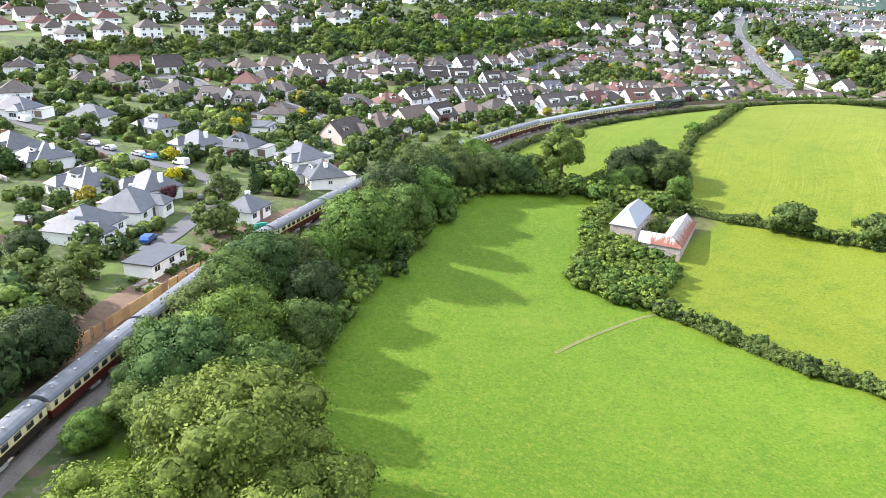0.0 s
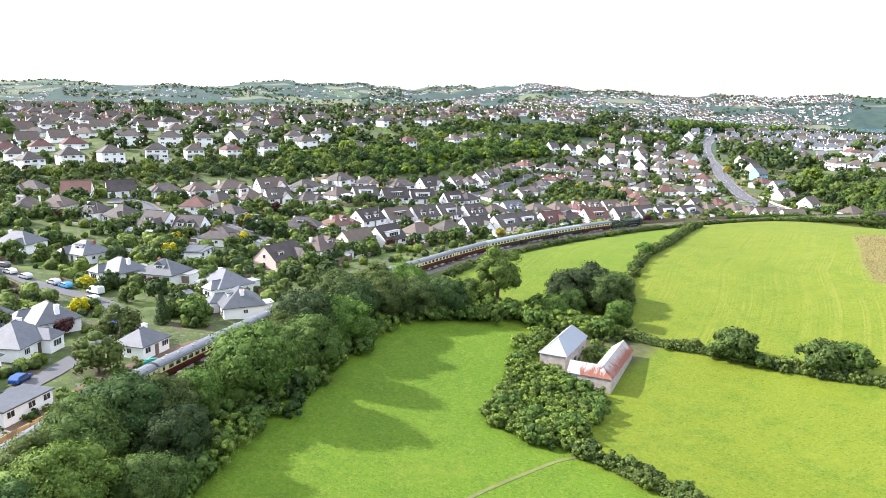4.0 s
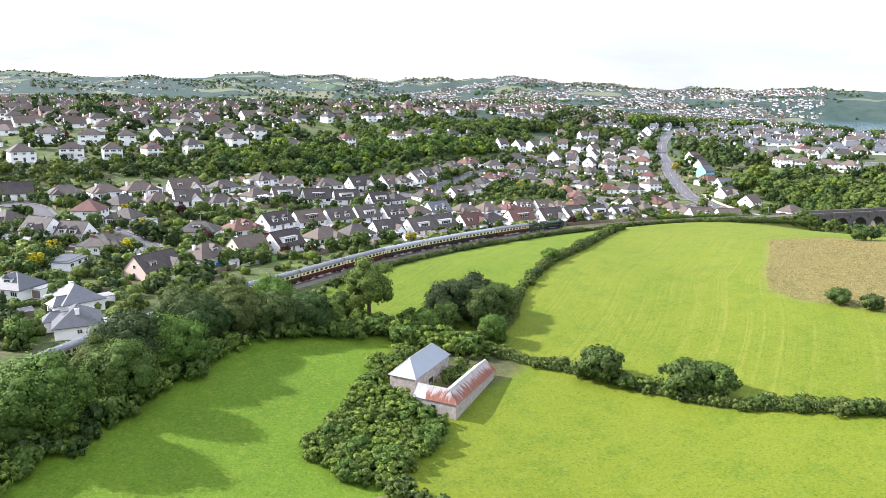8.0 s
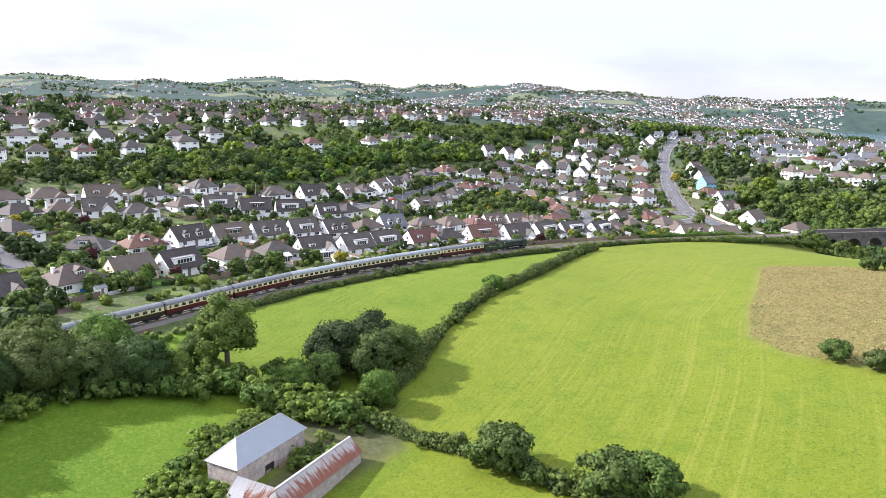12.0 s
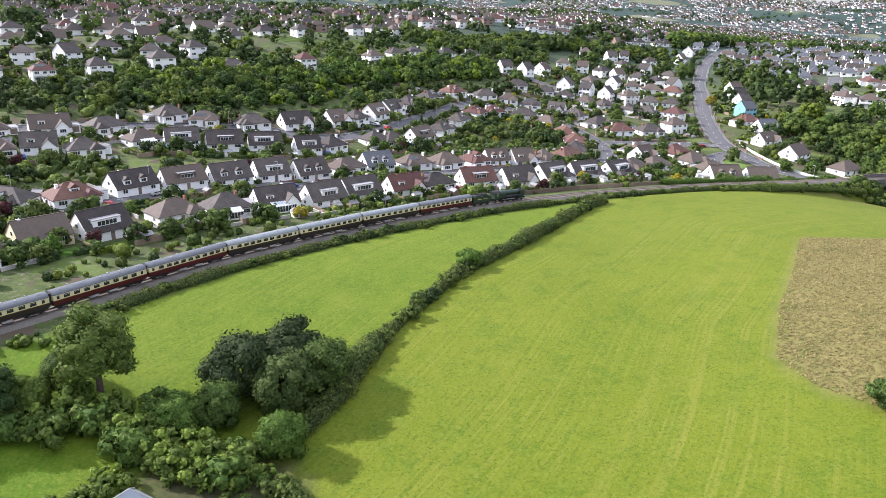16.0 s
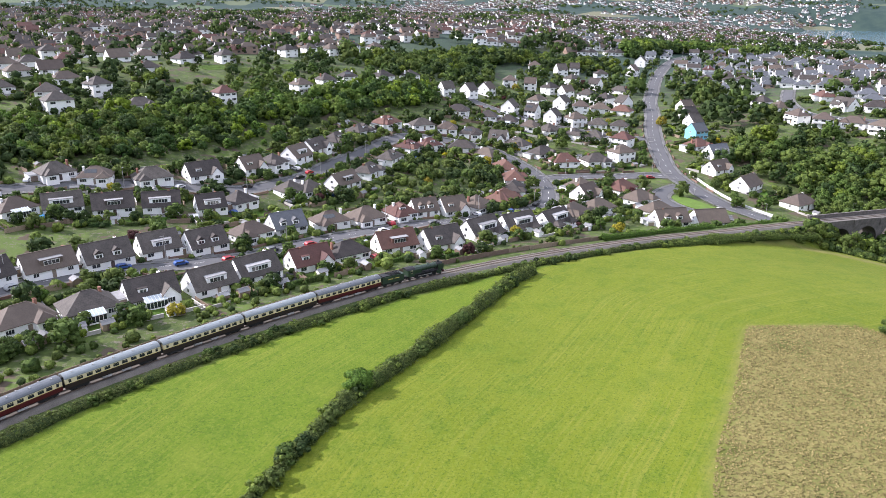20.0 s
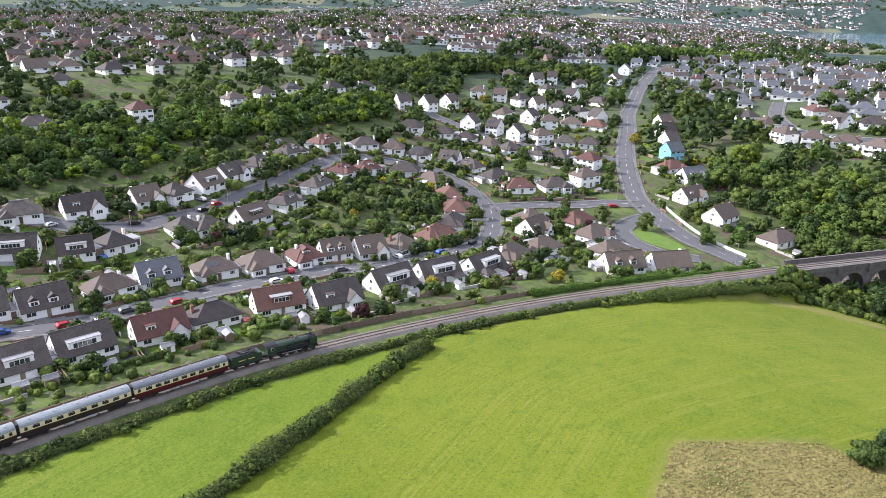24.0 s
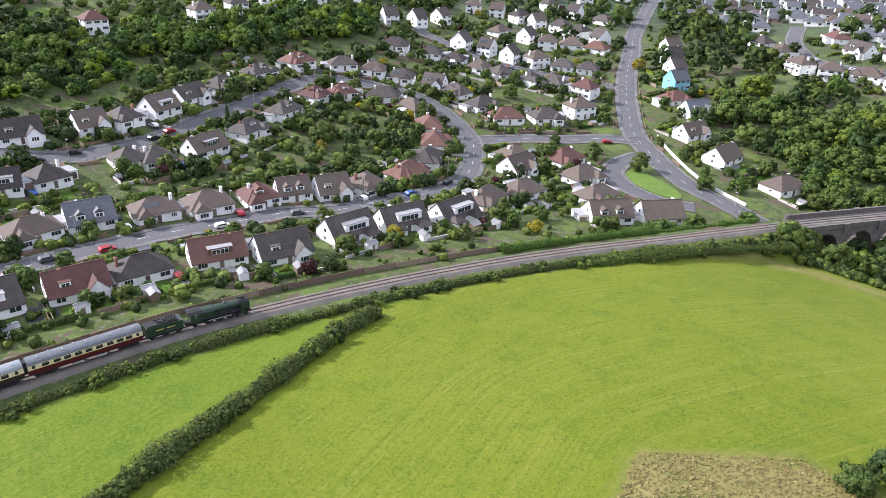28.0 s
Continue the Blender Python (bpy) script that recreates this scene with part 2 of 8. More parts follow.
def far_land(x, y):
    """Plateau, bay and the hills behind it."""
    d = np.hypot(x, y)
    az = np.degrees(np.arctan2(x, y))
    h = 42 - 34 * smooth(8, 26, az) + 3 * np.sin(x / 170.0) * np.cos(y / 210.0)
    h = h - 16 * smooth(1300, 2200, d) * (1 - 0.8 * smooth(12, 24, az))
    crest = 118 - 24 * (1 - smooth(-2, 12, az)) + 56 * np.exp(-((az + 9) / 8.0) ** 2) + 26 * np.exp(-((az - 9) / 7.0) ** 2) + 8 * np.sin(az * 0.9) + 5 * np.sin(az * 2.3 + 1) + 18 * np.exp(-((az + 30) / 9.0) ** 2)
    h = h + crest * smooth(2300, 4100, d) + 10 * np.sin(x / 330.0 + 1) * np.sin(y / 270.0) * smooth(1500, 2600, d)
    bay = smooth(26.8, 28.2, az) * smooth(1900, 2250, d + 60 * (az - 28)) * (1 - smooth(2900, 3100, d))
    h = h * (1 - bay) - 12 * bay
    return np.where(y < -200, 5.0, h)


def height(x, y):
    x, y = np.asarray(x, float), np.asarray(y, float)
    s = side_of(RAIL[::2], x, y)
    fld = swells(x, y, FIELD_X, FIELD_Y, FIELD_A, 70.0, 0)
    twn = swells(x, y, TOWN_X, TOWN_Y, TOWN_A, 110.0, 10)
    far = far_land(x, y)
    k = np.maximum(smooth(760, 1000, y), smooth(480, 720, np.abs(x)))
    twn = twn * (1 - k) + far * k
    nat = fld + (twn - fld) * smooth(-9, 9, s)
    keep = np.maximum(smooth(4.2, 11.0, np.abs(s)), smooth(176, 188, x))
    h = (rail_z(x) - 0.75) * (1 - keep) + nat * keep
    out = np.maximum(smooth(330, 480, x), smooth(-140, -300, y))
    return h * (1 - out) + (np.where(y > 0, twn, far) * out)


# ---- the ground: one sheet out to the skyline ----
HEDGE_MID = spline([(-20, 112), (-8, 132), (3, 156), (10, 170), (22, 187), (36, 209), (48, 229), (56, 239)], 3.0)
TAN = [(99, 195), (111, 194), (124, 193), (138, 176), (140, 148), (118, 116), (92, 98), (77, 106), (66, 116), (63, 126), (72, 146), (82, 163), (90, 178)]


def inside(poly_pts, x, y):
    r = np.zeros(np.shape(x), bool)
    n = len(poly_pts)
    for i in range(n):
        (x0, y0), (x1, y1) = poly_pts[i], poly_pts[(i + 1) % n]
        cross = ((y0 > y) != (y1 > y)) & (x < (x1 - x0) * (y - y0) / (y1 - y0 + 1e-9) + x0)
        r ^= cross
    return r


def axis(lo, hi, fine_lo, fine_hi, step, grow):
    a = list(np.arange(fine_lo, fine_hi + 1e-6, step))
    d = step
    while a[-1] < hi:
        d *= grow
        a.append(a[-1] + d)
    d = step
    while a[0] > lo:
        d *= grow
        a.insert(0, a[0] - d)
    return np.array(a)


gx = axis(-4300, 4300, -170, 260, 3.0, 1.045)
gy = axis(-700, 4700, -80, 430, 3.0, 1.045)
GX, GY = np.meshgrid(gx, gy)
GZ = np.concatenate([height(GX[i:i + 40].ravel(), GY[i:i + 40].ravel()) for i in range(0, len(gy), 40)]).reshape(GX.shape)
nx, ny = len(gx), len(gy)
gv = np.stack([GX.ravel(), GY.ravel(), GZ.ravel()], 1)
ii, jj = np.meshgrid(np.arange(nx - 1), np.arange(ny - 1))
g0 = (jj * nx + ii).ravel()
gf = np.stack([g0, g0 + 1, g0 + nx + 1, g0 + nx], 1)
g_me = bpy.data.meshes.new("ground")
g_me.from_pydata(gv.tolist(), [], gf.tolist())
for p in g_me.polygons:
    p.use_smooth = True

S_RAIL = np.concatenate([side_of(RAIL[::2], GX[i:i + 40].ravel(), GY[i:i + 40].ravel()) for i in range(0, len(gy), 40)])
X_, Y_ = GX.ravel(), GY.ravel()


def mask(name, values):
    a = g_me.attributes.new(name, 'FLOAT', 'POINT')
    a.data.foreach_set("value", values.astype(np.float32))


meadow = smooth(-7, -9.5, S_RAIL) * (1 - smooth(225, 250, X_)) * (1 - smooth(-100, -140, Y_))
tan_d = side_of(np.array(TAN + TAN[:1], float), X_, Y_)
mask("meadow", meadow)
margin = np.abs(side_of(np.array([(135, 282), (155, 287), (174, 283), (190, 274), (205, 263), (222, 248), (240, 234)], float), X_, Y_))
mask("tan", np.maximum(smooth(-2.0, 2.0, np.where(inside(TAN, X_, Y_), np.abs(tan_d), -np.abs(tan_d))), 0.8 * smooth(4.2, 1.6, margin)))
edge_line = np.concatenate([np.array([(-30, 96)]), HEDGE_MID, RAIL[(RAIL[:, 0] > 62) & (RAIL[:, 0] < 175)] + np.array([4, -9]), np.array([(200, 278), (225, 255)])])
mask("edge", np.concatenate([np.abs(side_of(edge_line, GX[i:i + 40].ravel(), GY[i:i + 40].ravel())) for i in range(0, len(gy), 40)]))
hedge_d = np.concatenate([side_of(HEDGE_MID, GX[i:i + 40].ravel(), GY[i:i + 40].ravel()) for i in range(0, len(gy), 40)])
first_d = side_of(np.array([(60, -60), (4, -4), (-42, 42), (-44, 90), (-50, 112), (-66, 140)], float), X_, Y_)
mask("ripe", smooth(2, -1, first_d) * (0.38 + 0.56 * smooth(2, -1, hedge_d)))
mid_d = side_of(np.array([(-22, 104), (-15, 99), (-11, 91), (8, 78), (25, 65.5), (52, 55.5), (90, 44), (140, 30)], float), X_, Y_)
mask("lane", smooth(2, -1, first_d) * (0.25 + 0.75 * smooth(-1, 2, mid_d)))
ROUGH = [(-30, 86), (-37, 97), (-28, 104), (-17, 101), (-12, 95), (-14, 87), (-22, 80), (-28, 75), (-34, 66), (-38, 72), (-33, 80)]
rough_d = side_of(np.array(ROUGH + ROUGH[:1], float), X_, Y_)
mask("rough", smooth(-2.0, 1.5, np.where(inside(ROUGH, X_, Y_), np.abs(rough_d), -np.abs(rough_d))))
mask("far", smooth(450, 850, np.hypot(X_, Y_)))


def ground_material():
    m = bpy.data.materials.new("ground_cover")
    m.use_nodes = True
    n, l = m.node_tree.nodes, m.node_tree.links
    b = n["Principled BSDF"]
    b.inputs["Roughness"].default_value = 0.9
    b.inputs["Specular IOR Level"].default_value = 0.2
    co = n.new("ShaderNodeTexCoord")

    def tex(scale, detail=4.0, rough=0.55, stretch=None, turn=0):
        t = n.new("ShaderNodeTexNoise")
        t.inputs["Scale"].default_value, t.inputs["Detail"].default_value, t.inputs["Roughness"].default_value = scale, detail, rough
        if stretch:
            mp = n.new("ShaderNodeMapping")
            mp.inputs["Scale"].default_value = stretch
            mp.inputs["Rotation"].default_value = (0, 0, radians(turn))
            l.new(co.outputs["Object"], mp.inputs["Vector"])
            l.new(mp.outputs[0], t.inputs["Vector"])
        else:
            l.new(co.outputs["Object"], t.inputs["Vector"])
        return t.outputs[0]

    def ramp(v, lo, hi, a=0.0, c=1.0):
        r = n.new("ShaderNodeMapRange")
        for key, val in (("From Min", lo), ("From Max", hi), ("To Min", a), ("To Max", c)):
            r.inputs[key].default_value = val
        l.new(v, r.inputs["Value"])
        return r.outputs[0]

    def mix(f, a, c):
        x = n.new("ShaderNodeMix")
        x.data_type = 'RGBA'
        for sock, val in ((x.inputs[0], f), (x.inputs[6], a), (x.inputs[7], c)):
            if isinstance(val, (tuple, float)):
                sock.default_value = val if isinstance(val, float) else (*val, 1)
            else:
                l.new(val, sock)
        return x.outputs[2]

    def times(a, c):
        x = n.new("ShaderNodeMath")
        x.operation = 'MULTIPLY'
        for sock, val in ((x.inputs[0], a), (x.inputs[1], c)):
            if isinstance(val, float):
                sock.default_value = val
            else:
                l.new(val, sock)
        return x.outputs[0]

    def attr(name):
        a = n.new("ShaderNodeAttribute")
        a.attribute_name = name
        return a.outputs["Fac"]

    grass = mix(ramp(tex(0.02, 5), 0.35, 0.65), (0.0643, 0.1299, 0.0052), (0.0876, 0.1576, 0.0079))
    grass = mix(attr("ripe"), grass, mix(ramp(tex(0.02, 5), 0.35, 0.65), (0.1037, 0.1351, 0.0059), (0.1341, 0.1627, 0.0098)))
    # swathes left by the mower, running with the field's edge
    edge = n.new("ShaderNodeAttribute")
    edge.attribute_name = "edge"

    def swath(scale, detail, rough):
        t = n.new("ShaderNodeTexNoise")
        t.noise_dimensions = '1D'
        t.inputs["Scale"].default_value, t.inputs["Detail"].default_value, t.inputs["Roughness"].default_value = scale, detail, rough
        l.new(edge.outputs["Fac"], t.inputs["W"])
        return t.outputs[0]

    lanes, thin = swath(0.28, 4.0, 0.75), swath(1.3, 3.0, 0.7)
    grass = mix(times(attr("lane"), times(ramp(lanes, 0.50, 0.64, 0.0, 0.55), ramp(tex(0.035, 5, 0.65), 0.40, 0.62))), grass, (0.1832, 0.1923, 0.0262))
    grass = mix(times(attr("lane"), times(ramp(thin, 0.50, 0.66, 0.0, 0.55), ramp(tex(0.05, 6, 0.7), 0.42, 0.60))), grass, (0.2011, 0.1991, 0.0341))
    grass = mix(times(attr("lane"), times(ramp(thin, 0.46, 0.34, 0.0, 0.45), ramp(tex(0.06, 6, 0.7), 0.58, 0.40))), grass, (0.0626, 0.1126, 0.0066))
    # tufts, clover and dry stalks
    grass = mix(ramp(tex(0.16, 6, 0.7), 0.50, 0.40, 0.0, 0.40), grass, (0.0590, 0.1160, 0.0059))
    grass = mix(ramp(tex(1.5, 6, 0.85), 0.50, 0.62, 0.0, 0.7), grass, (0.1698, 0.1974, 0.0262))
    grass = mix(ramp(tex(2.1, 6, 0.85), 0.49, 0.38, 0.0, 0.85), grass, (0.0411, 0.0831, 0.0066))
    grass = mix(ramp(tex(0.45, 5, 0.75), 0.54, 0.66, 0.0, 0.45), grass, (0.1341, 0.1775, 0.0171))
    grass = mix(ramp(tex(0.045, 4, 0.6), 0.58, 0.74, 0.0, 0.35), grass, (0.1788, 0.1948, 0.0262))
    hay = mix(ramp(tex(0.25, 6, 0.7), 0.35, 0.7), (0.222, 0.192, 0.070), (0.128, 0.130, 0.036))
    hay = mix(ramp(tex(0.09, 4, 0.7), 0.54, 0.68), hay, (0.095, 0.105, 0.026))
    garden = mix(ramp(tex(0.35, 5, 0.7), 0.35, 0.65), (0.040, 0.062, 0.019), (0.082, 0.108, 0.030))
    garden = mix(ramp(tex(0.09, 3), 0.54, 0.62, 0.0, 0.6), garden, (0.105, 0.155, 0.032))
    garden = mix(ramp(tex(0.6, 5, 0.75), 0.55, 0.62, 0.0, 0.8), garden, (0.15, 0.130, 0.105))
    garden = mix(ramp(tex(0.16, 4), 0.42, 0.38), garden, (0.090, 0.070, 0.050))
    # small enclosed fields and woods of the far hills
    plots = n.new("ShaderNodeTexVoronoi")
    plots.inputs["Scale"].default_value = 0.0058
    l.new(co.outputs["Object"], plots.inputs["Vector"])
    sep = n.new("ShaderNodeSeparateColor")
    l.new(plots.outputs["Color"], sep.inputs[0])
    # blue-green tint is distance haze put into the far land's colour
    wild_hazed = mix(ramp(tex(0.02, 5, 0.7), 0.38, 0.62), (0.026, 0.050, 0.046), (0.044, 0.072, 0.056))
    wild_hazed = mix(ramp(sep.outputs[0], 0.72, 0.74, 0.0, 0.85), wild_hazed, mix(sep.outputs[1], (0.078, 0.120, 0.062), (0.175, 0.170, 0.105)))
    c = mix(attr("far"), garden, wild_hazed)
    c = mix(attr("meadow"), c, grass)
    c = mix(times(attr("tan"), attr("meadow")), c, hay)
    c = mix(attr("rough"), c, mix(ramp(tex(0.5, 6, 0.8), 0.35, 0.65), (0.038, 0.052, 0.018), (0.095, 0.092, 0.042)))
    l.new(c, b.inputs["Base Color"])
    bp = n.new("ShaderNodeBump")
    bp.inputs["Strength"].default_value, bp.inputs["Distance"].default_value = 0.5, 0.25
    l.new(tex(1.2, 6, 0.7), bp.inputs["Height"])
    l.new(bp.outputs[0], b.inputs["Normal"])
    return m


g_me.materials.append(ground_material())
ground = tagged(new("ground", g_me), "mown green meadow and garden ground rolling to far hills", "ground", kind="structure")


def hz(x, y):
    """The height of the sheet itself at one place."""
    i = min(max(int(np.searchsorted(gx, x)) - 1, 0), nx - 2)
    j = min(max(int(np.searchsorted(gy, y)) - 1, 0), ny - 2)
    u, v = (x - gx[i]) / (gx[i + 1] - gx[i]), (y - gy[j]) / (gy[j + 1] - gy[j])
    return float((GZ[j, i] * (1 - u) + GZ[j, i + 1] * u) * (1 - v) + (GZ[j + 1, i] * (1 - u) + GZ[j + 1, i + 1] * u) * v)


# the bay
bay = bmesh.new()
poly(bay, [(700, 1000, -6), (2700, 1000, -6), (2700, 3600, -6), (700, 3600, -6)])
M_WATER = mat("sea_water", (0.06, 0.12, 0.16), 0.12, var=0.1, scale=0.01, spec=0.6)
tagged(part("water", bay, M_WATER), "calm blue-grey water of a bay", "water", kind="structure")


# ---- lines laid on the land ----
def ribbon(name, line, half, material, lift=0.06, label="", category="", width2=None, z_of=None, parent=None, thick=0.0):
    """A strip that follows the ground along a line."""
    line = np.asarray(line, float)
    t = np.gradient(line, axis=0)
    t /= np.linalg.norm(t, axis=1)[:, None]
    nrm = np.stack([-t[:, 1], t[:, 0]], 1)
    bm = bmesh.new()
    rows = []
    offs = (-1.0, -0.5, 0.0, 0.5, 1.0)
    for k in range(len(line)):
        row = []
        for o in offs:
            p = line[k] + nrm[k] * half * o
            z = z_of(p[0], p[1]) if z_of else hz(p[0], p[1])
            row.append(bm.verts.new((p[0], p[1], z + lift)))
        rows.append(row)
    for a, b in zip(rows[:-1], rows[1:]):
        for q in range(len(offs) - 1):
            bm.faces.new((a[q], a[q + 1], b[q + 1], b[q]))
    if thick:
        bmesh.ops.solidify(bm, geom=list(bm.faces), thickness=thick)
    ob = part(name, bm, material, parent, smooth=False)
    if label:
        tagged(ob, label, category, kind="structure")
    return ob


def profile_strip(line, prof, z_of):
    """Sweep a cross-section (offset, height) along a line."""
    line = np.asarray(line, float)
    t = np.gradient(line, axis=0)
    t /= np.linalg.norm(t, axis=1)[:, None]
    nrm = np.stack([-t[:, 1], t[:, 0]], 1)
    bm = bmesh.new()
    rows = []
    for k in range(len(line)):
        z = z_of(line[k, 0])
        rows.append([bm.verts.new((line[k, 0] + nrm[k, 0] * o, line[k, 1] + nrm[k, 1] * o, z + h)) for o, h in prof])
    for a, b in zip(rows[:-1], rows[1:]):
        for q in range(len(prof) - 1):
            bm.faces.new((a[q], a[q + 1], b[q + 1], b[q]))
    return bm


rail_fine = spline(RAIL_PTS, 2.0)
bed = part("trackbed", profile_strip(rail_fine, [(3.0, -1.0), (1.7, -0.2), (-1.7, -0.2), (-3.0, -1.0)], rail_z), M_BALLAST)
tagged(bed, "grey-brown ballast bed of a single railway track", "trackbed", kind="structure")
track = tagged(new("railway_track"), "single railway track with worn steel rails", "track", kind="structure")
for off in (-0.75, 0.75):
    part("rail", profile_strip(rail_fine, [(off - 0.05, -0.18), (off - 0.04, 0.0), (off + 0.04, 0.0), (off + 0.05, -0.18)], rail_z), M_RAIL, track)


